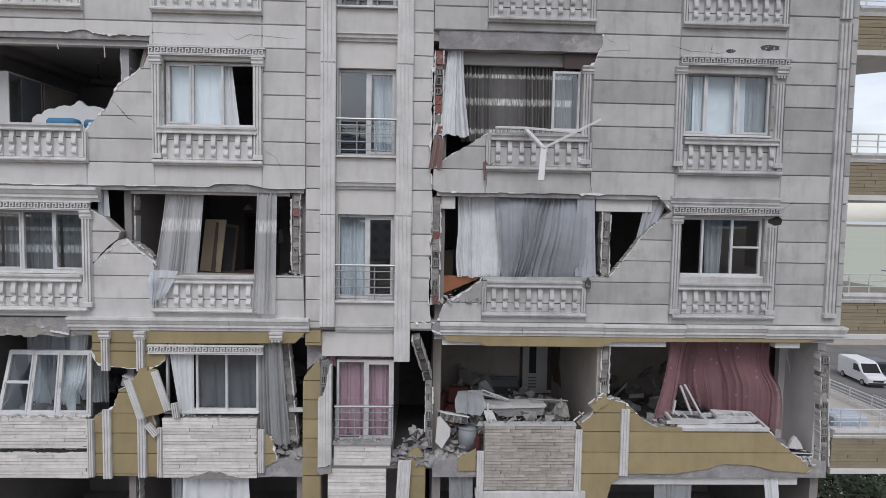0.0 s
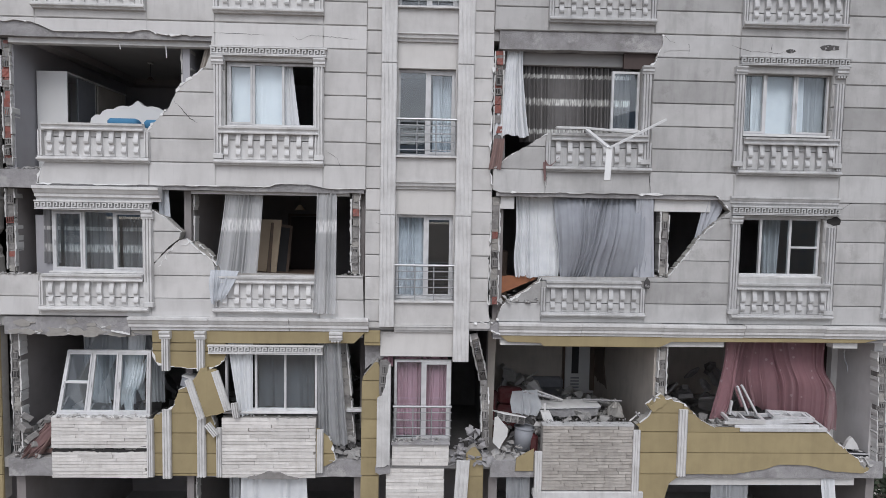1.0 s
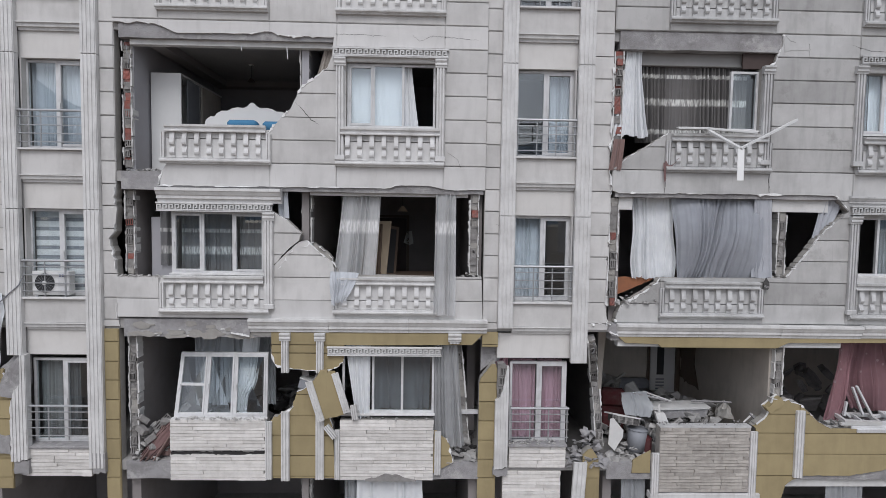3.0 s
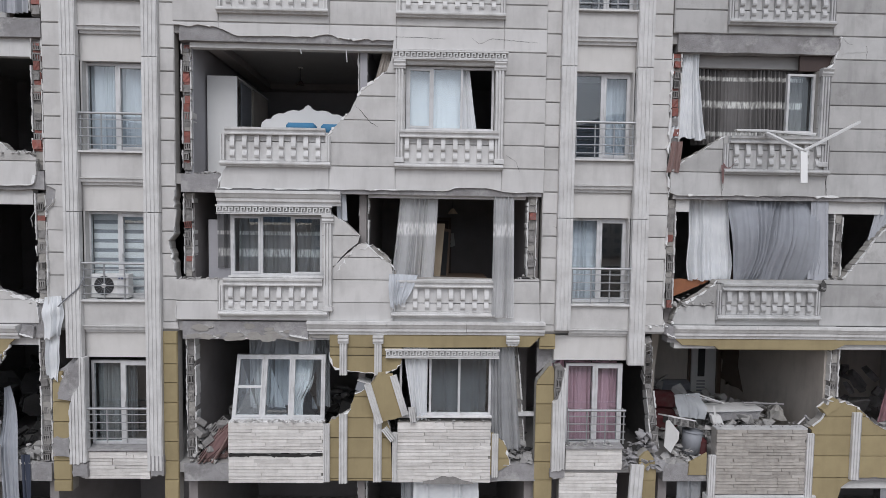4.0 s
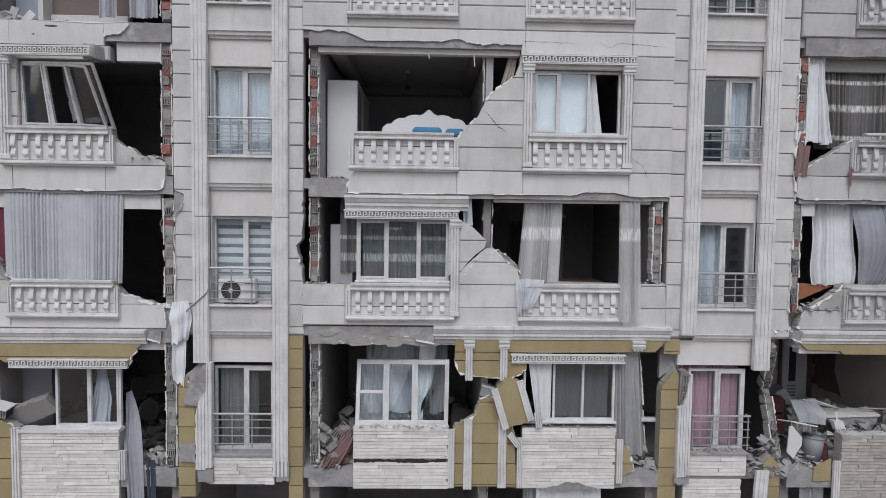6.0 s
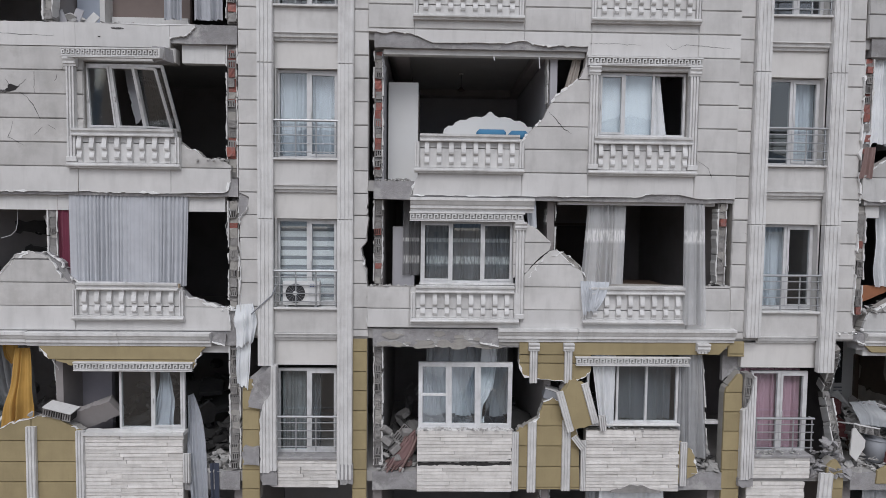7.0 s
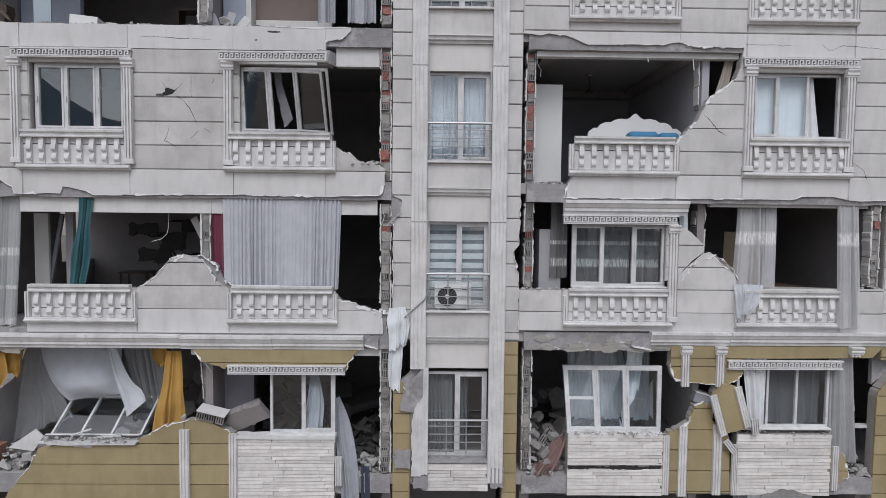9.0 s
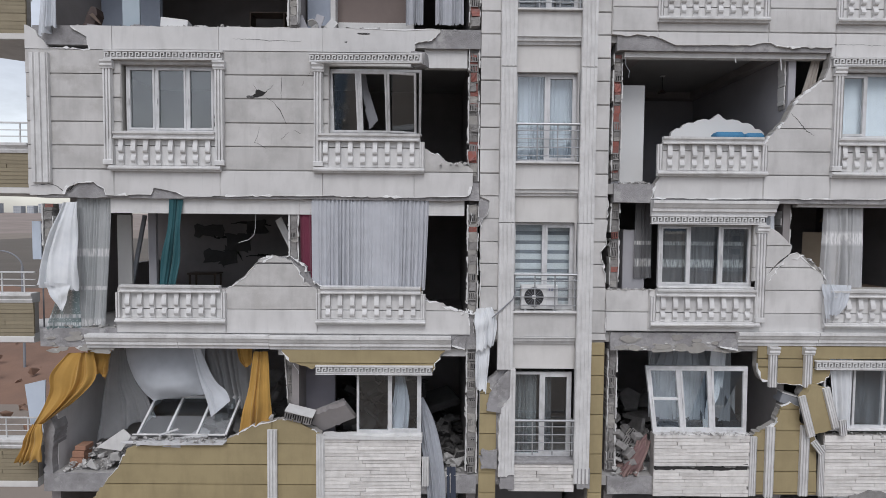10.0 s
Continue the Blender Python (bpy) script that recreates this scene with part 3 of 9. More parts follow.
def drape(left, right, folds, amp, material, label, name="curtain", category="curtain", seed=1, rows=26, sag=0.0, belly=0.0, ragged=0.03):
    """Loose cloth slung between two edges, with creases that run along it, sagging and bellied between them."""
    r = random.Random(seed)
    ph = [r.uniform(0, 6.28) for _ in range(5)]
    nx = max(24, folds * 12)
    bm = bmesh.new()
    grid = []
    for j in range(rows + 1):
        v = j / rows
        a, b = along(left, v), along(right, v)
        broad = max(0.25, min(1.0, (b - a).length / 0.5))
        row = []
        for i in range(nx + 1):
            u = i / nx
            hem = ragged * max(0.0, v - 0.8) * 5 * math.sin(7.3 * u + ph[0]) * math.sin(17.1 * u + ph[1])
            p = a.lerp(b, u + 0.18 / folds * math.sin(2 * math.pi * folds * 0.41 * u + ph[4]))
            th = 2 * math.pi * folds * u + ph[2] + 1.1 * math.sin(4.1 * u + ph[3]) + 0.8 * math.sin(3.1 * v + ph[0]) + 0.5 * math.sin(9 * v + 5 * u + ph[1])
            depth = amp * broad * (0.55 + 0.45 * math.sin(6.1 * u + ph[4])) * (0.6 + 0.6 * v)
            p.y += depth * (math.sin(th) + 0.35 * math.sin(2 * th + ph[3]) + 0.22 * math.sin(3.7 * th + ph[0]) + 0.12 * math.sin(6.1 * th + ph[1])) + 0.3 * amp * math.sin(11 * v + 3 * u + ph[2])
            arc = math.sin(math.pi * u)
            p.z += hem - sag * arc * math.sin(math.pi * v)
            p.y -= belly * arc * math.sin(math.pi * v)
            row.append(bm.verts.new(p))
        grid.append(row)
    for a, b in zip(grid, grid[1:]):
        for i in range(nx):
            bm.faces.new((a[i], a[i + 1], b[i + 1], b[i])).smooth = True
    return single(name, bm, material, label, category)


def plates(name, x0, x1, y0, y1, z0, height, count, seed, label, material=None, size=(0.12, 0.4), lean=60):
    """Fallen sheets of plaster and wall: flat broken plates thrown at all angles, higher towards the rear."""
    r = random.Random(seed)
    bm = bmesh.new()
    for _ in range(count):
        s = r.uniform(*size)
        k = r.randint(5, 7)
        th = r.uniform(0.02, 0.07)
        ring = [(s * r.uniform(0.6, 1.1) * math.cos(2 * math.pi * i / k), s * r.uniform(0.45, 0.9) * math.sin(2 * math.pi * i / k)) for i in range(k)]
        v = r.random()
        m = pose(r.uniform(x0 + s * 0.7, x1 - s * 0.7), y0 + (y1 - y0) * v, z0 + s * 0.3 + height * r.random() * (0.45 + 0.55 * v), r.uniform(-lean, lean), r.uniform(-lean, lean), r.uniform(0, 180))
        lo = [bm.verts.new(m @ Vector((x, y, -th))) for x, y in ring]
        hi = [bm.verts.new(m @ Vector((x * 0.97, y * 0.97, th))) for x, y in ring]
        bm.faces.new(lo[::-1]), bm.faces.new(hi)
        for i in range(k):
            bm.faces.new((lo[i], lo[(i + 1) % k], hi[(i + 1) % k], hi[i]))
    return single(name, bm, material or RUBBLE, label, "rubble", kind="stuff")


def rack(t, width, height, foot=(0.0, 0.0), head=(0.0, 0.0), out=0.0, drop=0.0, back=0.0):
    """Push a frame out of square: how far its feet and head corners slide sideways, and one head corner leans out."""
    done = set()
    for o in t.children_recursive:
        if o.type == "MESH" and o.data.name not in done:
            done.add(o.data.name)
            for v in o.data.vertices:
                u, k = v.co.x / width, v.co.z / height
                v.co.y += back * k - out * u * k
                v.co.z -= drop * u * k
                v.co.x += (foot[0] + (foot[1] - foot[0]) * u) * (1 - k) + (head[0] + (head[1] - head[0]) * u) * k
    return t


def upright(p, q):
    """Placing that stands local z along p to q and keeps local x across the front."""
    p, q = Vector(p), Vector(q)
    z = (q - p).normalized()
    x = (Vector((1, 0, 0)) - z * z.x).normalized()
    y = z.cross(x)
    return Matrix.Translation(p) @ Matrix((x, y, z)).transposed().to_4x4()


def smooth(ob):
    for p in ob.data.polygons:
        p.use_smooth = True
    return ob




# ---- structure: slabs, rooms, walls ----
FACE = 0.05          # front of the facing panels
ROOM_DEPTH = 4.6
BLOCKS = {"left": (-20.72, -12.17, -15.80), "middle": (-9.55, -2.45, -6.02), "right": (0.20, 8.55, 3.71)}
PAINTS = {("left", 4): ROOM_DIM, ("left", 3): ROOM_DIM, ("left", 2): ROOM_DIM, ("left", 1): ROOM_DIM, ("middle", 3): ROOM_GREY, ("middle", 2): ROOM_DIM,
          ("middle", 1): ROOM_DIM, ("right", 3): ROOM_DIM, ("right", 2): ROOM_DIM, ("right", 1): ROOM_BEIGE}

for level in range(0, 6):
    z = FLOOR[level]
    single("floor_slab_%d" % level, boxed(-20.6, 8.4, 0.14, 11.5, z - 0.2, z), FLOORING if level < 5 else CONCRETE, "dusty concrete floor slab of the damaged storey", "floor", kind="structure")
    for side, (xa, xb, xp) in BLOCKS.items():
        r = random.Random(level * 7 + len(side))
        bm = bmesh.new()
        lo = jag([(xb, z - 0.36), (xa, z - 0.36)], 0.008, 0.35, level)
        prism(bm, [(xa, z - 0.005), (xb, z - 0.005)] + lo, 0.085, 0.38)
        single("edge_beam_%s_%d" % (side, level), bm, CONCRETE, "bare grey concrete edge beam with chipped corners", "beam", kind="structure")
        if level < 5:
            top = FLOOR[level + 1] - 0.2
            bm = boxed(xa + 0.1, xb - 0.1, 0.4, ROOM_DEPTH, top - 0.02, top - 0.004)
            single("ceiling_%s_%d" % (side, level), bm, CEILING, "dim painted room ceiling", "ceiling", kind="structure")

for level in range(0, 5):
    z0, z1 = FLOOR[level] + 0.002, FLOOR[level + 1] - 0.222
    for side, (xa, xb, xp) in BLOCKS.items():
        paint = PAINTS.get((side, level), ROOM_DIM)
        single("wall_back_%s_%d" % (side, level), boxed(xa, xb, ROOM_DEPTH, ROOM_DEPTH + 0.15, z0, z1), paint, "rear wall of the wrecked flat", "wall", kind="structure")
        start = 0.3
        if (side, level) == ("left", 1):
            prof = [(0.27, z0), (ROOM_DEPTH - 0.01, z0), (ROOM_DEPTH - 0.01, z1), (2.4, z1), (1.5, z0 + 1.5), (0.27, z0 + 1.16)]
        elif (side, level) == ("left", 4):
            prof = [(0.27, z0), (ROOM_DEPTH - 0.01, z0), (ROOM_DEPTH - 0.01, z1), (0.9, z1), (0.6, z0 + 0.8), (0.3, z0 + 0.15)]
        elif (side, level) == ("left", 2):
            # a side opening lets daylight in
            prof = [(1.1, z0), (ROOM_DEPTH - 0.01, z0), (ROOM_DEPTH - 0.01, 11.1), (3.25, 11.1), (3.2, z1), (1.1, z1)]
        elif (side, level) == ("right", 1):
            prof = [(1.3, z0), (ROOM_DEPTH - 0.01, z0), (ROOM_DEPTH - 0.01, z1), (0.9, z1), (1.1, z0 + 1.8)]
        else:
            prof = [(start, z0), (ROOM_DEPTH - 0.01, z0), (ROOM_DEPTH - 0.01, z1), (start, z1)]
        # left low flat: paler side wall, the daylight on it put into the colour
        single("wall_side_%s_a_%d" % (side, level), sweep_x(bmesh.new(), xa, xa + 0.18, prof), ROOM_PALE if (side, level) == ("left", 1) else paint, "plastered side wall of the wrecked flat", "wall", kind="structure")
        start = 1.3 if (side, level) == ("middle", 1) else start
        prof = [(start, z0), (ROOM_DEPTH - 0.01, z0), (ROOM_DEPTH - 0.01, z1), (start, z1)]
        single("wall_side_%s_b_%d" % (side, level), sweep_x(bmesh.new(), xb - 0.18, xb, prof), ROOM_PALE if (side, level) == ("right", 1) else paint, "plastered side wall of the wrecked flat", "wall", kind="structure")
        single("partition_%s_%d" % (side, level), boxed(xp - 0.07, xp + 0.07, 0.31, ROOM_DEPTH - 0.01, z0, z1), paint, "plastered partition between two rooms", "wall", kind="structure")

# rear, flank and roof close the building
single("wall_rear", boxed(-20.6, 8.4, 11.5, 11.7, 0, 18.6), CLAD, "plain rear wall of the apartment building", "wall", kind="structure")
for tag, xa, xb, ya, za, zb in (("left", -20.86, -20.73, 2.4, 0, 11.08), ("left_upper", -20.86, -20.73, 2.4, 12.5, 18.9), ("left_deep", -20.86, -20.73, 4.62, 11.081, 12.499), ("right", 8.56, 8.66, 2.4, 0, 18.9)):
    single("wall_flank_%s" % tag, boxed(xa, xb, ya, 11.5, za, zb), CLAD, "plain painted flank wall of the apartment building", "wall", kind="structure")
single("roof", boxed(-20.9, 8.7, 0.0, 11.8, 18.86, 19.1), CONCRETE, "flat concrete roof", "roof", kind="structure")

COURSE = [12.715, 13.165, 13.62, 14.07, 14.53, 14.98, 15.43, 15.885, 16.34, 16.79, 17.25, 17.70, 18.15, 18.62]
COURSE_LOW = [10.09, 10.475, 10.925, 11.37, 11.80, 12.25, 12.715]


def hole(xc, level, half=0.90):
    base = 13.90 + (level - 3) * 2.92
    return (xc - half, xc + half, base, base + 1.26)


# left block, third and fourth storeys
wall = thing("wall_left_upper", "off-white rusticated facing, broken away at its edges", "wall", kind="structure")
poly = ([(-20.85, 15.9)] + torn([(-20.64, 15.78), (-20.41, 15.46), (-19.63, 15.43), (-19.68, 15.68), (-19.91, 15.80), (-19.98, 15.87)], 0.015, 0.08, 3)
        + torn([(-19.9, 15.875), (-12.95, 15.875)], 0.01, 0.3, 5) + torn([(-12.95, 15.83), (-13.11, 15.67), (-13.43, 15.62), (-13.43, 15.43)], 0.02, 0.06, 4) + [(-13.33, 15.43), (-13.33, 13.9)]
        + torn([(-13.31, 13.7), (-13.14, 13.56), (-12.92, 13.48), (-12.82, 13.38), (-12.65, 13.33), (-12.54, 13.36), (-12.29, 13.22), (-12.30, 12.95), (-12.38, 12.72)], 0.015, 0.06, 6)
        + torn([(-12.4, 12.71), (-13.57, 12.67), (-15.31, 12.69), (-17.86, 12.66), (-18.02, 12.74), (-18.45, 12.82), (-18.5, 12.68), (-19.37, 12.67), (-19.4, 12.80), (-19.6, 12.92), (-19.9, 12.9), (-20.1, 12.82), (-20.2, 12.68), (-20.82, 12.66)], 0.012, 0.1, 7)
        + [(-20.85, 12.9)])
holes = [hole(-18.14, 3), hole(-14.19, 3, 0.88)]
LOW = [12.6] + COURSE[1:]
clad(wall, poly, LOW, holes, CLAD_LEFT, FACE, FACE + 0.05, joints=(-19.20, -17.16, -15.2, -13.43))
backing("masonry", wall, poly, holes, MORTAR, FACE + 0.05, FACE + 0.22, "grey masonry behind the facing")

wall = thing("wall_left_parapet", "broken white parapet under the open storey", "wall", kind="structure")
poly = ([(-12.32, 10.0), (-19.2, 10.0), (-19.18, 10.88), (-17.08, 10.87)] + torn([(-17.08, 10.87), (-16.73, 11.11), (-16.4, 11.47), (-16.18, 11.54), (-15.8, 11.43), (-15.69, 11.29), (-15.53, 11.01), (-15.31, 10.88)], 0.025, 0.07, 11)
        + [(-13.25, 10.85)] + torn([(-13.23, 10.7), (-12.9, 10.63), (-12.68, 10.51), (-12.35, 10.43), (-12.32, 10.05)], 0.02, 0.06, 12))
clad(wall, poly, [9.98] + COURSE_LOW[1:4] + [11.38, 11.7], (), CLAD_LEFT, FACE, FACE + 0.05, joints=(-17.08, -15.3))
poly = poly[:4] + torn([(-17.0, 10.9), (-16.6, 11.2), (-16.2, 11.5), (-15.85, 11.52), (-15.55, 11.35), (-15.4, 11.05), (-15.15, 10.9)], 0.03, 0.06, 13) + [(-13.3, 10.83)] + torn([(-13.15, 10.66), (-12.5, 10.46), (-12.25, 10.4), (-12.24, 10.05)], 0.02, 0.06, 14)
backing("masonry", wall, poly, (), CONCRETE, FACE + 0.05, FACE + 0.22)

# middle block
wall = thing("wall_middle_upper", "off-white rusticated facing with a large torn opening", "wall", kind="structure")
poly = ([(-2.42, 18.6), (-9.66, 18.6), (-9.66, 15.83)] + torn([(-9.60, 15.82), (-8.85, 15.80), (-8.42, 15.63), (-7.0, 15.65), (-6.69, 15.70), (-6.4, 15.62), (-5.42, 15.61)], 0.015, 0.09, 21)
        + torn([(-5.46, 15.24), (-5.54, 15.04), (-5.76, 14.85), (-6.05, 14.63), (-6.14, 14.47), (-6.24, 14.25), (-6.51, 13.97), (-6.68, 13.75)], 0.014, 0.06, 22)
        + [(-6.70, 13.80), (-8.62, 13.78), (-8.66, 13.12)] + torn([(-8.74, 13.0), (-8.83, 12.70)], 0.015, 0.05, 23)
        + torn([(-8.83, 12.70), (-4.3, 12.72), (-4.2, 12.78), (-3.56, 12.78), (-3.2, 12.71), (-2.42, 12.71)], 0.01, 0.15, 24))
holes = [hole(-4.30, 3, 0.88), hole(-4.31, 4), hole(-7.74, 4)]
clad(wall, poly, LOW, holes, CLAD, FACE, FACE + 0.05, joints=(-8.78, -6.66, -5.36, -3.26))
backing("masonry", wall, poly, holes, MORTAR, FACE + 0.05, FACE + 0.22)

wall = thing("wall_middle_parapet", "white parapet with a wedge of facing left standing", "wall", kind="structure")
poly = ([(-2.43, 10.10), (-9.66, 10.10), (-9.66, 10.90), (-6.62, 10.92)] + torn([(-6.58, 11.16), (-6.32, 11.43), (-6.08, 11.63), (-5.94, 11.67), (-5.71, 11.45), (-5.43, 11.23), (-5.37, 10.95)], 0.007, 0.09, 26) + [(-2.46, 10.97)])
clad(wall, poly, [10.05, 10.475, 10.925, 11.37, 11.80], (), CLAD, FACE, FACE + 0.05, joints=(-8.83, -6.65, -5.36, -3.32))
poly = poly[:4] + torn([(-6.5, 11.1), (-6.2, 11.5), (-5.8, 11.62), (-5.5, 11.4), (-5.3, 11.0)], 0.02, 0.06, 27) + [(-2.46, 10.95)]
backing("masonry", wall, poly, (), MORTAR, FACE + 0.05, FACE + 0.22)
wall = thing("wall_middle_fragment", "cracked facing fragment hanging beside a window", "wall", kind="structure")
poly = [(-6.80, 11.1), (-6.80, 12.24), (-6.61, 12.24)] + torn([(-6.61, 12.22), (-6.33, 12.06), (-6.05, 11.80), (-6.09, 11.66), (-6.34, 11.45), (-6.56, 11.2)], 0.007, 0.09, 28)
clad(wall, poly, [10.925, 11.37, 11.80, 12.3], (), CLAD, FACE - 0.01, FACE + 0.05)
backing("masonry", wall, poly, (), MORTAR, FACE + 0.05, FACE + 0.22)

# right block, one sheet of facing over three storeys
wall = thing("wall_right_upper", "grimy grey-white rusticated facing, cracked and torn open", "wall", kind="structure")
poly = ([(8.65, 18.6), (8.65, 10.08), (0.26, 10.08)] + torn([(0.26, 10.1), (0.37, 10.43), (0.66, 10.60), (1.11, 10.90), (1.16, 11.0)], 0.015, 0.06, 31) + [(3.74, 11.02)]
        + torn([(3.76, 11.05), (4.09, 11.45), (4.42, 11.92), (4.76, 12.21), (4.98, 12.40), (4.68, 12.71)], 0.015, 0.07, 32) + torn([(4.66, 12.71), (0.27, 12.70)], 0.012, 0.15, 33)
        + [(0.12, 12.75), (0.12, 13.18)] + torn([(0.27, 13.26), (0.43, 13.43), (0.94, 13.72), (1.20, 13.90)], 0.012, 0.07, 34) + [(3.07, 13.93), (3.07, 15.22)]
        + torn([(3.21, 15.26), (3.32, 15.34), (3.45, 15.71), (3.44, 15.88)], 0.015, 0.06, 35) + [(0.10, 15.885), (0.10, 18.6)])
holes = [hole(6.05, 3, 0.90), (5.16, 6.95, 11.05, 12.28), hole(6.08, 4), hole(2.22, 4)]
clad(wall, poly, [10.05] + COURSE_LOW[1:-1] + LOW[0:1] + LOW[1:], holes, CLAD_GREY, FACE, FACE + 0.05, joints=(1.16, 3.28, 5.02, 7.2))
backing("masonry", wall, poly, holes, MORTAR, FACE + 0.05, FACE + 0.22)

# lower closing wall of the two lowest storeys
for side, (xa, xb, xp) in BLOCKS.items():
    single("wall_%s_base" % side, boxed(xa, xb, FACE + 0.02, 0.28, 0, 5.3), OLIVE, "olive plaster wall of the lower storeys", "wall", kind="structure")


# ---- ornaments ----
def fluted(width, height, material, parent, name="shaft", depth=0.07, flutes=4, z0=0.0, cut=0.03):
    """A fluted pilaster shaft: ridges across its face."""
    prof = [(-width / 2, 0.0)]
    step = width / flutes
    for i in range(flutes):
        a = -width / 2 + i * step
        prof += [(a + 0.08 * step, -depth), (a + 0.62 * step, -depth), (a + 0.70 * step, -depth + cut), (a + 0.96 * step, -depth + cut)]
    prof += [(width / 2, -depth), (width / 2, 0.0)]
    return part(name, sweep_z(bmesh.new(), z0, z0 + height, prof), material, parent)


def pilaster(xc, z0, z1, width, material, label, capital=True, base=True, y=FACE, depth=0.07, group="window pilasters", m=None, flutes=3):
    t = thing("pilaster", label, "pilaster", group, at=(xc, y, z0), m=m)
    h = z1 - z0
    lo = 0.10 if base else 0.0
    hi = 0.16 if capital else 0.0
    if depth > 0.1:
        part("shaft", boxed(-width / 2, width / 2, -depth + 0.014, 0, 0, h), material, t)
        step = width / flutes
        rib = finish("rib", boxed(-0.31 * step, 0.31 * step, -depth, -depth + 0.0135, 0.006, h - 0.006, 0.003), material)
        for i in range(flutes):
            o = new("rib", rib)
            o.parent = t
            o.location.x = -width / 2 + (i + 0.5) * step
    else:
        fluted(width, h - lo - hi, material, t, z0=lo, depth=depth, flutes=flutes)
    if base:
        part("plinth", boxed(-width / 2 - 0.012, width / 2 + 0.012, -depth - 0.02, 0, 0, 0.097, 0.008), material, t)
    if capital:
        bm = bmesh.new()
        sweep_x(bm, -width / 2 - 0.03, width / 2 + 0.03, [(0, h - 0.157), (-depth - 0.005, h - 0.157), (-depth - 0.012, h - 0.12), (-depth - 0.03, h - 0.11), (-depth - 0.03, h - 0.08), (-depth - 0.015, h - 0.07), (-depth - 0.045, h - 0.03), (-depth - 0.045, h), (0, h)])
        part("capital", bm, material, t)
    return t


def balustrade(xc, zb, material, label, width=2.13, skip=(), joint=0.3, group="decorative balustrades"):
    """Ornamental blind balustrade on the wall below a window."""
    t = thing("balustrade", label, "balustrade", group, at=(xc, FACE, zb))
    w = width / 2
    part("base_moulding", sweep_x(bmesh.new(), -w, w, [(0, 0), (-0.06, 0), (-0.065, 0.025), (-0.115, 0.04), (-0.12, 0.065), (-0.085, 0.075), (-0.085, 0.105), (0, 0.115)]), material, t)
    for za, zb_ in ((0.117, joint - 0.007), (joint + 0.007, 0.61)):
        part("backing_panel", boxed(-w + 0.1, w - 0.1, -0.012, 0, za, zb_, 0.005), material, t)
    part("top_rail", sweep_x(bmesh.new(), -w + 0.1, w - 0.1, [(0, 0.612), (-0.105, 0.612), (-0.11, 0.635), (-0.075, 0.65), (-0.075, 0.69), (-0.115, 0.71), (-0.12, 0.75), (0, 0.755)]), material, t)
    for s in (-1, 1):
        o = fluted(0.1, 0.49, material, t, "end_block", 0.06, 2, 0.117)
        o.location.x = s * (w - 0.049)
    prof = [(-0.013, 0.118), (-0.045, 0.118), (-0.05, 0.165), (-0.078, 0.185), (-0.09, 0.215), (-0.078, 0.26), (-0.055, 0.31), (-0.05, 0.345), (-0.07, 0.352), (-0.092, 0.37), (-0.1, 0.40), (-0.09, 0.46), (-0.072, 0.53), (-0.064, 0.585), (-0.064, 0.61), (-0.013, 0.61)]
    n = 8
    mesh = None
    for i in range(n):
        if i in skip:
            continue
        x = -w + 0.12 + (2 * w - 0.24) * (i + 0.5) / n
        if mesh is None:
            bm = sweep_x(bmesh.new(), -0.044, 0.044, prof)
            mesh = finish("baluster", bm, material)
        o = new("baluster", mesh)
        o.parent = t
        o.location = (x, 0, 0)
    return t


def meander(xc, z0, width, material, label, height=0.15, m=None, y=FACE, broken=0):
    """Window lintel with a relief of Greek keys."""
    t = thing("meander_lintel", label, "lintel", "meander lintels", at=(xc, y, z0), m=m)
    w = width / 2
    # darker ground colour stands in for shade in the recesses between keys
    part("band", boxed(-w + 0.02, w - 0.02, -0.028, 0, 0.0, height - 0.022), MORTAR if material is MOULD_GREY else CLAD_GREY, t)
    part("top_fillet", boxed(-w, w, -0.075, 0, height - 0.02, height + 0.012, 0.004), material, t)
    part("bottom_fillet", boxed(-w + 0.01, w - 0.01, -0.078, 0, -0.018, -0.001, 0.003), material, t)
    n = int(width / 0.118)
    s = width * 0.985 / n
    h = height - 0.035
    bm = bmesh.new()
    k = 0.021
    box(bm, 0, s, -0.04, 0, 0, k)
    box(bm, 0.0, k, -0.04, 0, k, h)
    box(bm, k, s * 0.72, -0.04, 0, h - k, h)
    box(bm, s * 0.72 - k, s * 0.72, -0.04, 0, h * 0.36, h - k)
    box(bm, s * 0.36, s * 0.72 - k, -0.04, 0, h * 0.36, h * 0.36 + k)
    mesh = finish("key", bm, material)
    for i in range(n - broken):
        o = new("key", mesh)
        o.parent = t
        o.location = (-w * 0.985 + i * s, -0.029, 0.008)
    return t


def cornice(name, x0, x1, z0, height, material, label, out=0.16, m=None):
    h = height
    prof = [(0.0, 0), (-out * 0.35, 0), (-out * 0.4, h * 0.2), (-out * 0.62, h * 0.26), (-out * 0.62, h * 0.45), (-out * 0.72, h * 0.5), (-out * 0.9, h * 0.72), (-out, h * 0.78), (-out, h * 0.97), (0.0, h)]
    t = thing(name, label, "cornice", "cornice mouldings", kind="structure", at=(0, FACE + 0.045, z0), m=m)
    n = max(1, round((x1 - x0) / 1.8))
    s = (x1 - x0) / n
    r = random.Random(round(x0 * 10))
    for i in range(n):
        o = part("cornice_length", sweep_x(bmesh.new(), x0 + i * s + 0.003, x0 + (i + 1) * s - 0.003, prof), material, t)
        o.location = (0, r.uniform(-0.006, 0.006), r.uniform(-0.008, 0.008))
    return t


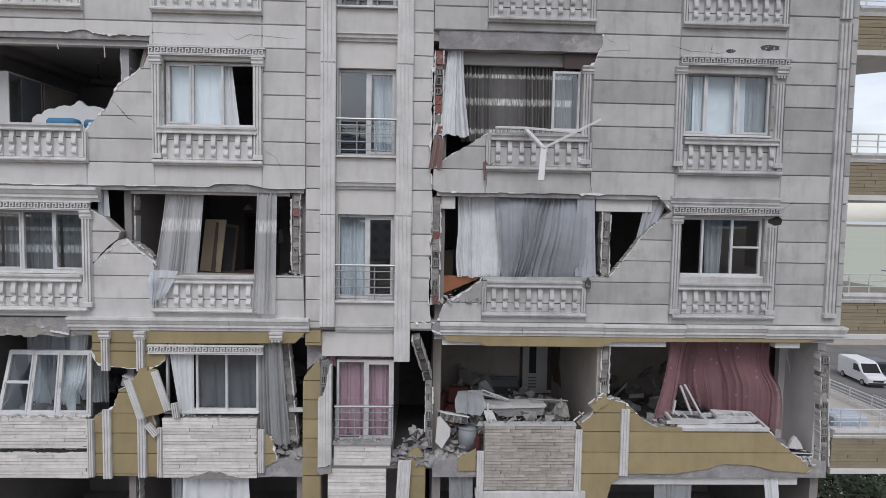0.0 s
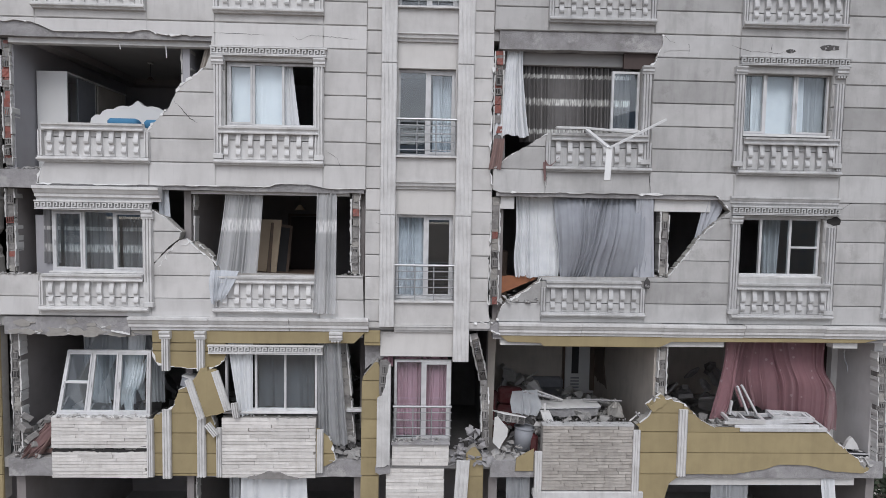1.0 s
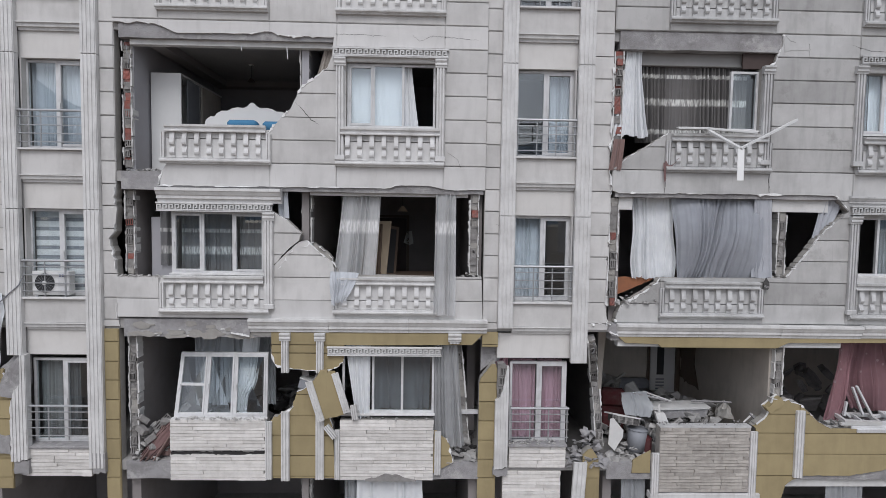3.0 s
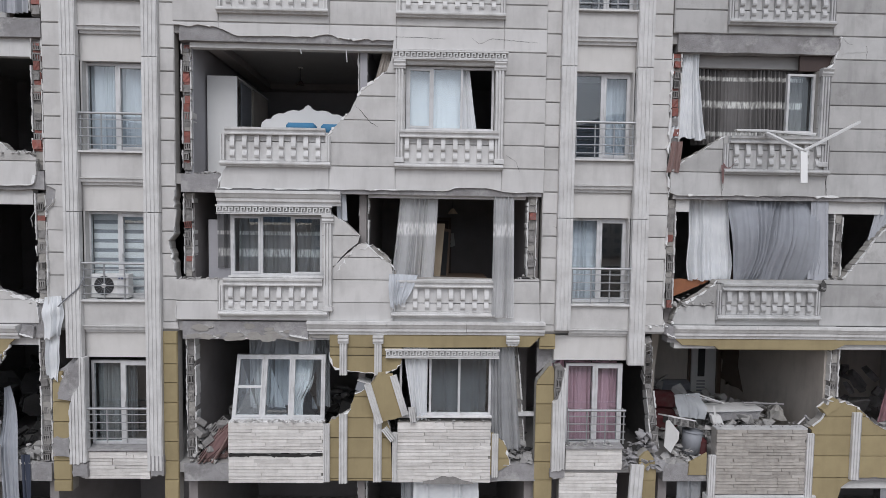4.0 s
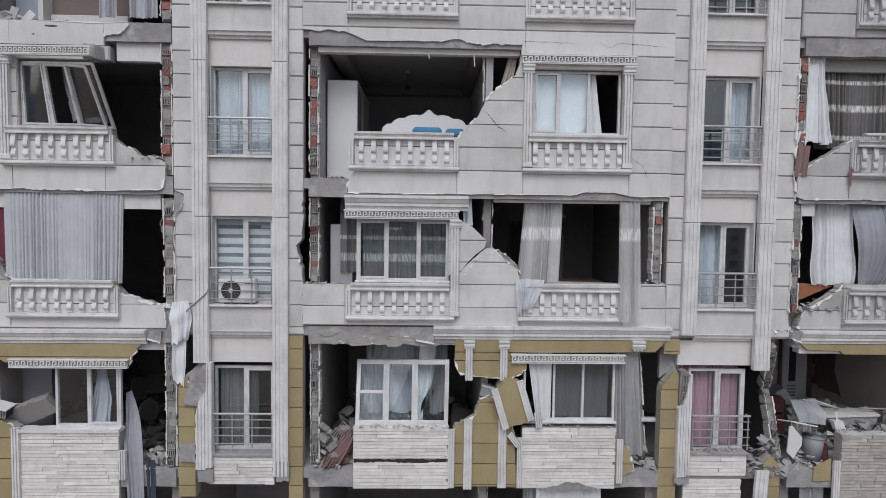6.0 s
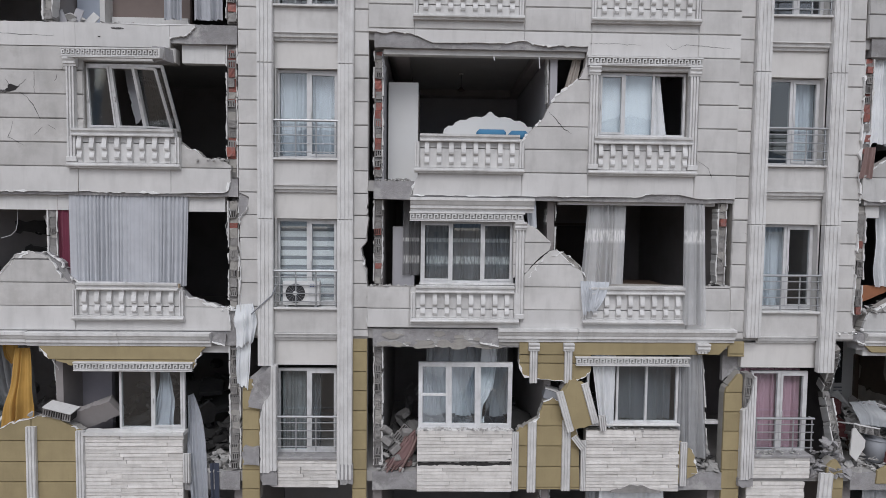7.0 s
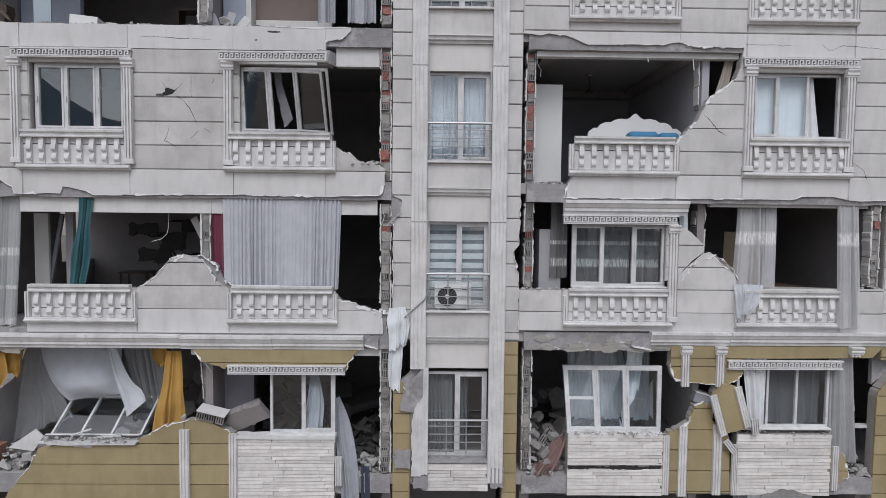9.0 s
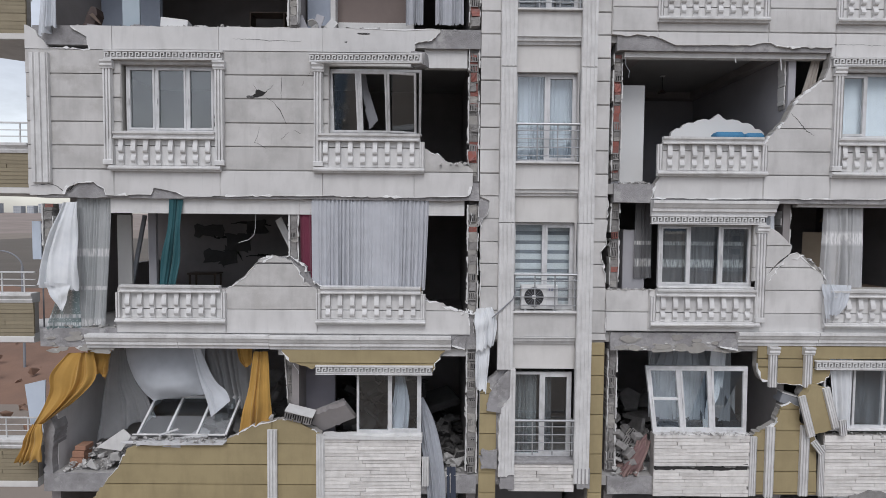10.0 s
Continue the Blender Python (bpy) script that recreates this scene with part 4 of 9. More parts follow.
for side, xc, level, skip in (("left", -18.2, 3, ()), ("left", -14.3, 3, ()), ("middle", -4.31, 3, ()), ("middle", -7.69, 3, ()), ("right", 2.23, 3, ()), ("right", 6.12, 3, ()),
                              ("left", -18.13, 2, ()), ("left", -14.26, 2, ()), ("middle", -7.74, 2, ()), ("middle", -4.35, 2, ()), ("right", 2.21, 2, ()), ("right", 6.12, 2, ()),
                              ("middle", -7.74, 4, ()), ("middle", -4.31, 4, ()), ("right", 2.22, 4, ()), ("right", 6.1, 4, ())):
    mt = MOULD_GREY if side == "right" else MOULD
    zb = {3: 13.13, 2: 10.19, 4: 16.05}[level]
    balustrade(xc, zb, mt, "grimy grey-white moulded balustrade fixed below a window" if side == "right" else "off-white moulded balustrade fixed below a window", joint={3: 0.49, 2: 0.285, 4: 0.29}[level])

for xc, z0, mt in ((-18.2, 15.25, MOULD), (-4.31, 15.26, MOULD), (6.15, 15.33, MOULD_GREY), (-7.72, 12.22, MOULD), (6.12, 12.35, MOULD_GREY), (-14.19, 9.23, MOULD), (-4.38, 9.39, MOULD)):
    meander(xc, z0, 2.26 if z0 > 12 else 2.3, mt, "off-white lintel with a Greek key relief above a window")

torn_lintel = meander(0, 0, 2.26, MOULD, "off-white lintel with a Greek key relief pushed out at one end", m=Matrix.Translation((-15.43, FACE, 15.23)) @ pose(0, 0, 0, 0, 4.3, -17) @ Matrix.Translation((1.13, 0, 0)))
part("concrete_core", prism(bmesh.new(), jag([(0.92, -0.05), (1.2, -0.03)], 0.015, 0.06, 3) + jag([(1.16, 0.2), (0.9, 0.22)], 0.015, 0.06, 4), 0.001, 0.22), CONCRETE, torn_lintel, "raw concrete torn loose with the lintel")
part("key_end", boxed(1.1, 1.15, -0.09, 0.1, -0.02, 0.16, 0.01), MOULD, torn_lintel)

for xc, z0, z1, mt in ((-19.27, 13.25, 15.22, MOULD), (-17.15, 13.25, 15.22, MOULD), (-15.27, 13.25, 15.2, MOULD), (-5.29, 13.25, 15.22, MOULD), (-3.33, 13.25, 15.22, MOULD), (5.04, 13.3, 15.28, MOULD_GREY), (7.08, 13.3, 14.98, MOULD_GREY),
                       (3.16, 13.3, 15.24, MOULD_GREY), (-6.67, 10.30, 12.2, MOULD), (5.09, 10.3, 12.3, MOULD_GREY), (7.08, 10.3, 12.1, MOULD_GREY)):
    pilaster(xc, z0, z1, 0.17, mt, "slim fluted pilaster flanking a window", capital=z1 not in (14.98, 12.1))
pilaster(7.09, 15.1, 15.3, 0.17, MOULD_GREY, "broken capital hanging loose above a window", capital=True, base=False)

# corner pilasters
for xc, mt in ((-20.56, MOULD), (8.36, MOULD_GREY)):
    low = 12.9 if xc < 0 else 10.25
    for za, zb in ((low, 15.3), (15.32, 16.2), (16.3, 18.5)) if xc > 0 else ((low, 15.35),):
        pilaster(xc, za, zb, 0.36 if xc < 0 else 0.24, mt, "fluted corner pilaster of weathered plaster", capital=False, base=za < 11, group="corner pilasters", flutes=3)

# cornices
cornice("cornice_left", -19.78, -12.69, 9.70, 0.28, MOULD, "white stepped cornice with open joints")
cornice("cornice_middle", -7.08, -2.33, 9.83, 0.28, MOULD, "white stepped cornice with open joints")
cornice("cornice_right", 0.30, 8.74, 9.80, 0.27, MOULD, "grimy white stepped cornice with open joints")
cornice("cornice_over_window", -8.83, -6.42, 12.385, 0.29, MOULD, "white window cornice tilted forward from the wall", out=0.2)
cornice("cornice_over_window", 4.95, 7.2, 12.52, 0.19, MOULD_GREY, "grey window cornice with a broken end", out=0.12)


# ---- broken brick piers ----
def hollow_brick(w, h, d, material, seed, name="brick", slots=3):
    """Hollow clay brick cut through: narrow tall slots between thin webs, or a solid broken face."""
    r = random.Random(seed)
    bm = bmesh.new()
    if slots:
        # shallow slot backs, coloured near black for the shade of deep slots
        box(bm, -w / 2, w / 2, 0.012, d, 0, h, mi=1)
        lo, hi = h * r.uniform(0.10, 0.18), h * r.uniform(0.80, 0.90)
        box(bm, -w / 2, w / 2, -0.004, 0.011, 0, lo)
        box(bm, -w / 2, w / 2, -0.006, 0.011, hi, h)
        slot = r.uniform(0.021, 0.030)
        web = (w - slots * slot) / (slots + 1)
        for i in range(slots + 1):
            a = -w / 2 + i * (web + slot)
            box(bm, a, a + web, r.uniform(-0.010, -0.001), 0.0105, lo, hi)
    else:
        box(bm, -w / 2, w / 2, -0.008, d, 0.004, h - 0.004)
        bmesh.ops.subdivide_edges(bm, edges=[e for e in bm.edges if all(v.co.y < 0 for v in e.verts)], cuts=2, use_grid_fill=True)
    for v in bm.verts:
        v.co.x += r.uniform(-0.004, 0.004)
        v.co.z += r.uniform(-0.004, 0.004)
        if v.co.y < 0:
            v.co.y += r.uniform(-0.012, 0.006) if not slots else r.uniform(-0.003, 0.003)
    return finish(name, bm, [material, HOLE_SHADE])


BRICKS = {}
for tone, mt, cut in (("grey", BRICK_GREY, (3, 3, 3, 4, 3, 0)), ("red", BRICK_RED, (0, 0, 3, 0, 0, 3))):
    BRICKS[tone] = [hollow_brick(0.172, 0.186, 0.2, mt, 7 * k + len(tone), slots=c) for k, c in enumerate(cut)]


def brick_pier(xc, z0, z1, y=0.075, lean=0.0, red=0.25, seed=1, width=0.19, label="torn edge of a hollow clay brick wall", m=None, bricks=0.8):
    """Wall end torn through: mortar body, cut bricks with slots, thin plaster skins left on both faces."""
    h = z1 - z0
    t = thing("brick_pier", label, "brick wall", "torn brick edges", kind="structure", at=(xc, y, z0), m=m)
    r = random.Random(seed)
    n = int(h / 0.19)
    half = width / 2
    edge = jag([(-half, 0), (lean * h - half, h)], 0.009, 0.12, seed)
    back = jag([(lean * h + half, h), (half, 0)], 0.009, 0.12, seed + 1)
    part("mortar_core", prism(bmesh.new(), edge + back, 0.03, 0.2), BRICK_GREY, t)
    z = 0.0
    while z < h - 0.06:
        tall = min(h - z, r.choice((0.07, 0.11, 0.16, 0.19)))
        cx = lean * (z + tall / 2) + r.uniform(-0.015, 0.015)
        a, b = cx - half * r.uniform(0.7, 0.96), cx + half * r.uniform(0.7, 0.96)
        ring = jag([(a, z), (b, z + r.uniform(-0.01, 0.01)), (b, z + tall), (a, z + tall), (a, z)], 0.007, 0.06, seed * 31 + round(z * 100))[:-1]
        bm = prism(bmesh.new(), ring, r.uniform(0.0, 0.024), 0.06)
        for v in bm.verts:
            if v.co.y < 0.05:
                v.co.y += r.uniform(-0.009, 0.009)
        part("mortar_lump", bm, BRICK_RED if r.random() < red * 0.8 else (BRICK_GREY, MORTAR)[r.randrange(2)], t)
        z += tall * 0.97
    for side, x0 in ((-1, -half), (1, half)):
        z = r.uniform(0, 0.1)
        while z < h - 0.15:
            z2 = min(h, z + r.choice((0.2, 0.35, 0.6, 0.9)))
            inner = jag([(x0 + lean * z, z), (x0 + lean * z2, z2)], 0.008, 0.08, round(z * 999) + seed)
            outer = jag([(x0 + lean * z2 + side * r.uniform(0.006, 0.035), z2), (x0 + lean * z + side * r.uniform(0.006, 0.035), z)], 0.013, 0.06, round(z * 777) + seed)
            part("plaster_skin", prism(bmesh.new(), inner + outer, r.uniform(-0.03, -0.005), 0.2), PLASTER, t)
            z = z2 + r.choice((0.0, 0.02, 0.12))
    for i in range(n):
        if r.random() > bricks:
            continue
        o = new("brick", r.choice(BRICKS["red" if r.random() < red else "grey"]))
        o.parent = t
        o.matrix_basis = Matrix.Translation((lean * i * 0.19 + r.uniform(-0.02, 0.02), r.uniform(-0.03, 0.012), i * 0.19 + r.uniform(0.0, 0.025))) @ pose(0, 0, 0, 0, r.uniform(-4, 4), r.uniform(-9, 9)) @ Matrix.Diagonal((width / 0.19 * r.uniform(0.7, 1.02), 1, r.uniform(0.7, 1.0), 1))
    return t


for k, (xc, z0, z1, lean, red) in enumerate((
        (-12.29, 13.0, 15.6, 0, 0.4), (-12.28, 10.1, 12.55, 0, 0.1), (-12.27, 7.2, 9.7, 0, 0.0), (-12.29, 15.95, 18.4, 0, 0.4),
        (-9.48, 13.05, 15.5, 0, 0.5), (-9.47, 10.95, 12.6, 0, 0.3), (-9.45, 7.25, 9.7, 0, 0.0),
        (-2.62, 11.0, 12.65, 0, 0.15), (-2.70, 7.3, 9.55, -0.09, 0.0),
        (0.21, 13.3, 15.5, 0, 0.5), (0.2, 10.4, 12.6, 0, 0.1), (8.54, 6.95, 9.5, -0.05, 0.0), (-20.55, 11.6, 12.5, 0, 0.2))):
    brick_pier(xc, z0, z1, y=0.38 if xc == -2.70 else 0.24 if -9.5 < xc < -9.4 else 0.14, lean=lean, red=red, seed=k + 3, width=0.16 if xc == 8.54 else 0.15 if xc > -10 else 0.18, bricks=0.62)
single("wall_end_left", prism(bmesh.new(), [(-20.72, 6.95), (-20.55, 6.95)] + jag([(-20.54, 6.95), (-20.56, 7.5), (-20.5, 8.0), (-20.56, 8.26)], 0.02, 0.06, 5) + jag([(-20.6, 8.3), (-20.74, 8.24), (-20.7, 7.6), (-20.73, 6.95)], 0.025, 0.07, 6), 0.1, 0.5), CONCRETE, "ragged concrete end of a broken side wall", "wall", kind="structure")
for k, (xc, z0, z1) in enumerate(((-15.79, 10.9, 12.4), (-15.93, 8.3, 9.68), (-6.04, 14.5, 15.55), (-6.0, 11.5, 12.6), (3.70, 11.05, 12.65), (3.78, 8.5, 9.68), (-15.79, 15.95, 18.2), (-6.0, 5.6, 6.8))):
    brick_pier(xc, z0, z1, y={-15.93: 0.6, -6.04: 0.38, -6.0: 0.38}.get(xc, 0.2), seed=k + 40, red=0.0, width=0.15, label="end of a brick partition stripped of its plaster", lean=-0.06 if k == 1 else 0, bricks=0.35)
for k, (p, q) in enumerate((((0.11, 0.80, 8.62), (-0.17, 0.10, 9.68)), ((0.12, 0.28, 7.35), (0.11, 0.76, 8.66)))):
    brick_pier(0, 0, (Vector(q) - Vector(p)).length, seed=k + 60, red=0.0, width=0.14, m=upright(p, q), label="leaning edge of a torn brick party wall", bricks=1.0)


# ---- window frames ----
def rect_frame(bm, x0, x1, z0, z1, y0, y1, w):
    box(bm, x0, x0 + w, y0, y1, z0, z1)
    box(bm, x1 - w, x1, y0, y1, z0, z1)
    box(bm, x0 + w, x1 - w, y0, y1, z0, z0 + w)
    box(bm, x0 + w, x1 - w, y0, y1, z1 - w, z1)
    return bm


WINDOWS = [0]


def window(x0, z0, width, height, mullions, label, sashes=(), transom=(), no_glass=(), m=None, y=0.16, kind="structure", name=None, category="window"):
    """Plastic window: outer frame, mullions, optional sash frames, panes. Bays are numbered from the window's own left."""
    WINDOWS[0] += 1
    t = thing(name or "window_%d" % WINDOWS[0], label, category, kind=kind, at=(x0, y, z0), m=m)
    part("window_frame", rect_frame(bmesh.new(), 0, width, 0, height, 0, 0.07, 0.045), PVC, t)
    part("window_sill", boxed(-0.02, width + 0.02, -0.10, -0.002, -0.03, 0.004, 0.004), MOULD, t)
    edges = [0.045] + [a for mx in mullions for a in (mx - 0.023, mx + 0.023)] + [width - 0.045]
    for mx in mullions:
        part("mullion", boxed(mx - 0.023, mx + 0.023, 0.004, 0.066, 0.045, height - 0.045), PVC, t)
    for i in range(len(mullions) + 1):
        a, b = edges[2 * i], edges[2 * i + 1]
        if i in sashes:
            s = part("sash", rect_frame(bmesh.new(), a, b, 0.045, height - 0.045, -0.012, 0.05, 0.036), PVC, t)
            a, b = a + 0.036, b - 0.036
            part("handle", boxed(a - 0.035, a - 0.015, -0.04, -0.014, height * 0.42, height * 0.42 + 0.11, 0.004), PVC, s)
        lo, hi = (0.081, height - 0.081) if i in sashes else (0.045, height - 0.045)
        if i in transom:
            part("transom", boxed(a, b, 0.0, 0.06, height * 0.48, height * 0.48 + 0.04), PVC, t)
        if i not in no_glass:
            g = part("pane", boxed(a, b, 0.028, 0.034, lo, hi), GLASS, t)
            g.visible_shadow = False
    return t


STD = "white plastic three-light window"
window(-19.0, 13.9, 1.72, 1.26, (0.57, 1.17), STD + " with closed panes reflecting the sky", sashes=(0, 1, 2))
askew = window(-15.10, 13.89, 1.74, 1.25, (0.58, 1.13), STD + " with its frame knocked askew", sashes=(0, 1, 2), no_glass=(1,))
for o in askew.children:
    if o.name.startswith("pane"):
        bm = bmesh.new()
        bm.from_mesh(o.data)
        bmesh.ops.subdivide_edges(bm, edges=bm.edges[:], cuts=9, use_grid_fill=True)
        bm.to_mesh(o.data)
        bm.free()
rack(askew, 1.74, 1.25, (0.03, 0.05), (-0.01, 0.08), out=0.78, drop=0.2)
for o in askew.children:
    if o.name.startswith("sash") and o.data.vertices[0].co.x > 0.9:
        o.matrix_basis = Matrix.Translation((1.15, -0.03, 0.6)) @ pose(0, 0, 0, 0, 3.5, -6) @ Matrix.Translation((-1.15, 0, -0.6))
window(-5.17, 13.91, 1.74, 1.24, (0.52, 1.10), STD + " with one light standing open", sashes=(0,), no_glass=(2,))
window(5.15, 13.95, 1.84, 1.28, (0.50, 1.10), STD + " with white blinds drawn behind", sashes=(0, 2))
window(-8.62, 10.98, 1.85, 1.22, (0.61, 1.21), STD + " before a banded voile curtain", sashes=(0, 2))
window(5.18, 11.08, 1.76, 1.2, (0.52, 1.14), STD + " with a sliding light standing open", transom=(2,), no_glass=(0,))
window(-5.24, 8.16, 1.86, 1.21, (0.62, 1.21), STD + " hanging over a broken parapet", no_glass=(0,))
window(-14.55, 8.0, 1.28, 1.24, (0.64,), "white plastic window with its outer light torn away", sashes=(1,))
for xc in (-7.74, -4.31, 2.22, 6.08):
    window(xc - 0.88, 16.83, 1.76, 1.24, (0.58, 1.18), STD + " of the storey above", sashes=(0, 2))
# a loose sash leaning out of its frame
window(2.44, 13.99, 0.56, 1.18, (), "white casement standing ajar in a wrecked opening", sashes=(), m=Matrix.Translation((2.5, 0.19, 13.99)) @ pose(0, 0, 0, 0, 0.3, -1), kind="", name="loose_casement", category="window")
tilt = window(0, 0, 1.87, 1.22, (0.61, 1.19), "white plastic window torn loose and tilted on the parapet", transom=(0,), sashes=(0, 1, 2), m=Matrix.Translation((-8.63, 0.16, 8.05)), kind="", name="loose_window", category="window")
rack(tilt, 1.87, 1.22, (0, 0), (-0.015, 0.015), out=0.40, drop=-0.1, back=0.45)
fall_m = Matrix.Translation((-19.1, 0.46, 7.80)) @ pose(0, 0, 0, -42, 0, 0)
rack(window(0, 0, 1.84, 0.88, (0.6, 1.22), "white plastic window lying slanted on the broken parapet", m=fall_m, kind="", name="fallen_window", category="window"), 1.84, 0.88, (0, 0), (0.14, 0.14))


for k, (xa, za, ln, ang, wd) in enumerate(((-19.2, 7.76, 0.62, 3, 0.05), (-18.75, 7.83, 0.5, -14, 0.04), (-18.2, 7.80, 0.66, 5, 0.05), (-18.9, 7.72, 0.9, 0, 0.045), (-17.95, 7.75, 0.55, -2, 0.05), (-18.5, 7.88, 0.4, 18, 0.035))):
    bm = boxed(0, ln, 0, 0.05, 0, wd, 0.004)
    box(bm, 0.02, ln - 0.05, -0.012, 0, wd * 0.3, wd * 0.6)
    single("broken_profile", bm, PVC, "snapped white plastic window profile on the parapet", "profile", "snapped window profiles", m=Matrix.Translation((xa, 0.10 + 0.05 * (k % 3), za)) @ pose(0, 0, 0, 0, -ang, 4 * (k % 3) - 4))


# ---- narrow bays with french windows and rails ----
def railing(x0, x1, z0, z1, y, bars, posts, label, material=STEEL, m=None, ret=0.0):
    t = thing("railing", label, "railing", "steel balcony rails", at=(x0, y, z0), m=m)
    w, h = x1 - x0, z1 - z0
    part("top_rail", rod(bmesh.new(), (0, 0, h), (w, 0, h), 0.024), material, t)
    for i in range(bars):
        z = h * (i + 0.6) / (bars + 0.35)
        part("bar", rod(bmesh.new(), (0, 0, z), (w, 0, z), 0.011, 6), material, t)
    for i in range(posts):
        x = 0.03 + (w - 0.06) * i / (posts - 1)
        part("post", rod(bmesh.new(), (x, 0.02, 0), (x, 0.02, h - 0.01), 0.014, 6), material, t)
    if ret:
        for x in (0.03, w - 0.03):
            part("bracket", rod(bmesh.new(), (x, 0, h), (x, ret, h), 0.016, 6), material, t)
    return t


def french_window(x0, z0, width, height, label, open_right=False, no_glass=()):
    WINDOWS[0] += 1
    t = thing("window_%d" % WINDOWS[0], label, "french window", kind="structure", at=(x0, 0.30, z0))
    part("window_frame", rect_frame(bmesh.new(), 0, width, 0, height, 0, 0.07, 0.05), PVC, t)
    mid = width * 0.5
    part("mullion", boxed(mid - 0.03, mid + 0.03, 0.004, 0.066, 0.05, height - 0.05), PVC, t)
    s = part("sash", rect_frame(bmesh.new(), mid + 0.03, width - 0.05, 0.05, height - 0.05, -0.012, 0.05, 0.045), PVC, t)
    part("handle", boxed(mid + 0.05, mid + 0.07, -0.04, -0.014, height * 0.45, height * 0.45 + 0.12, 0.004), PVC, s)
    for i, (a, b, lo) in enumerate(((0.05, mid - 0.03, 0.05), (mid + 0.075, width - 0.095, 0.095))):
        if i not in no_glass:
            g = part("pane", boxed(a, b, 0.028, 0.034, lo, height - lo), GLASS, t)
            g.visible_shadow = False
    return t


NARROW = (("one", -12.16, -11.78, -11.48, -10.24, -9.94, -9.66), ("two", -2.42, -2.12, -1.82, -0.62, -0.30, 0.09))
STRIP_LINES = [9.90, 10.04, 10.48, 10.95, 11.40, 11.84, 12.29, 12.72, 13.16, 13.61, 14.04, 14.49, 14.94, 15.38, 15.82, 16.25, 16.7, 17.15, 17.6, 18.05, 18.6]
for tag, s0, s1, p1, p2, s2, s3 in NARROW:
    wall = thing("wall_bay_%s" % tag, "off-white stone-pattern strips beside the narrow bay", "wall", kind="structure")
    if tag == "one":
        left = [(s0, 18.6), (s1, 18.6), (s1, 9.85), (s0 + 0.03, 9.85)] + torn([(s0 + 0.03, 9.9), (s0 + 0.02, 12.2), (s0 + 0.16, 12.38), (s0 + 0.2, 12.62), (s0, 12.72)], 0.02, 0.09, 51)
        right = [(s2, 9.86), (s2, 18.6), (s3, 18.6), (s3, 13.0)] + torn([(s3, 12.65), (s3 - 0.02, 11.8), (s3 - 0.12, 11.65), (s3 - 0.06, 11.35), (s3, 10.95), (s3, 9.86)], 0.02, 0.09, 52)
    else:
        left = [(s0, 9.9), (s0, 18.6), (s1, 18.6), (s1, 9.9)]
        right = [(s2, 9.9), (s2, 18.6), (s3, 18.6)] + torn([(s3, 15.5), (s3 - 0.03, 13.4), (s3 + 0.02, 12.7), (s3 - 0.02, 10.6), (s3 + 0.03, 9.9)], 0.018, 0.09, 53)
    for q in (left, right):
        clad(wall, q, STRIP_LINES, (), CLAD, 0.10, 0.15, name="strip_panel", gap=0.006)
        backing("masonry", wall, q, (), MORTAR, 0.15, 0.34)
    low = (7.05, 9.6) if tag == "one" else (9.95, 9.25)
    for xa, xb, zl in ((s1, p1, 9.33 if tag == "one" else 9.95), (p2, s2, 7.05 if tag == "one" else 9.25)):
        for za, zb in ((zl, 12.2), (12.21, 15.18), (15.19, 18.5)):
            pilaster((xa + xb) / 2, za, zb, xb - xa, MOULD, "tall fluted pilaster with stained white paint", capital=False, base=False, y=0.12, depth=0.13, group="bay pilasters", flutes=4)
    for level in (2, 3, 4):
        zf = FLOOR[level]
        part("spandrel_panel", boxed(p1, p2, 0.10, 0.2, zf - 0.10, zf + 0.37, 0.006), CLAD, wall)
        part("spandrel_moulding", sweep_x(bmesh.new(), p1, p2, [(0.2, zf - 0.25), (0.15, zf - 0.25), (0.14, zf - 0.2), (0.10, zf - 0.19), (0.09, zf - 0.13), (0.06, zf - 0.12), (0.06, zf - 0.102), (0.2, zf - 0.102)]), MOULD, wall)
        part("cream_panel", boxed(p1 - 0.28, p2 + 0.28, 0.19, 0.3, zf - 0.76, zf - 0.252), CREAM, wall)
        single("bay_sill_%s_%d" % (tag, level), boxed(p1 - 0.02, p2 + 0.02, 0.03, 0.32, zf + 0.372, zf + 0.41, 0.005), MOULD, "thin stone sill below a french window", "sill", kind="structure")
        for xq in (p1, p2 - 0.03):
            single("reveal_%s_%d" % (tag, level), boxed(xq, xq + 0.03, 0.16, 0.4, zf + 0.412, zf + 2.15), CLAD, "painted window reveal", "wall", kind="structure")
    # dim paint gives the bay's inner shade by colour
    single("bay_rear_%s" % tag, boxed(s0, s3, 3.6, 3.7, 4.3, 18.6), ROOM_DIM, "dim rear wall of the narrow bay", "wall", kind="structure")
    for level in (1, 2, 3, 4):
        zf = FLOOR[level]
        french_window(p1 + 0.01, zf + 0.42 if level > 1 else zf + 0.32, p2 - p1 - 0.02, 1.72, "white french window behind a low rail", no_glass=())
        railing(p1 + 0.0, p2 - 0.0, zf + 0.43, zf + 1.13, 0.06, 4, 4, "slim horizontal steel balcony rail", ret=0.12)
bare_edges(FACE)
single("bared_step", prism(bmesh.new(), jag([(3.47, 15.87), (3.58, 15.73), (3.96, 15.71)], 0.008, 0.06, 3) + jag([(3.97, 15.58), (3.6, 15.57), (3.48, 15.53)], 0.008, 0.06, 4), FACE - 0.006, FACE + 0.02), SPANDREL_GREY, "step of bare render beside a torn opening", "damage", kind="structure")

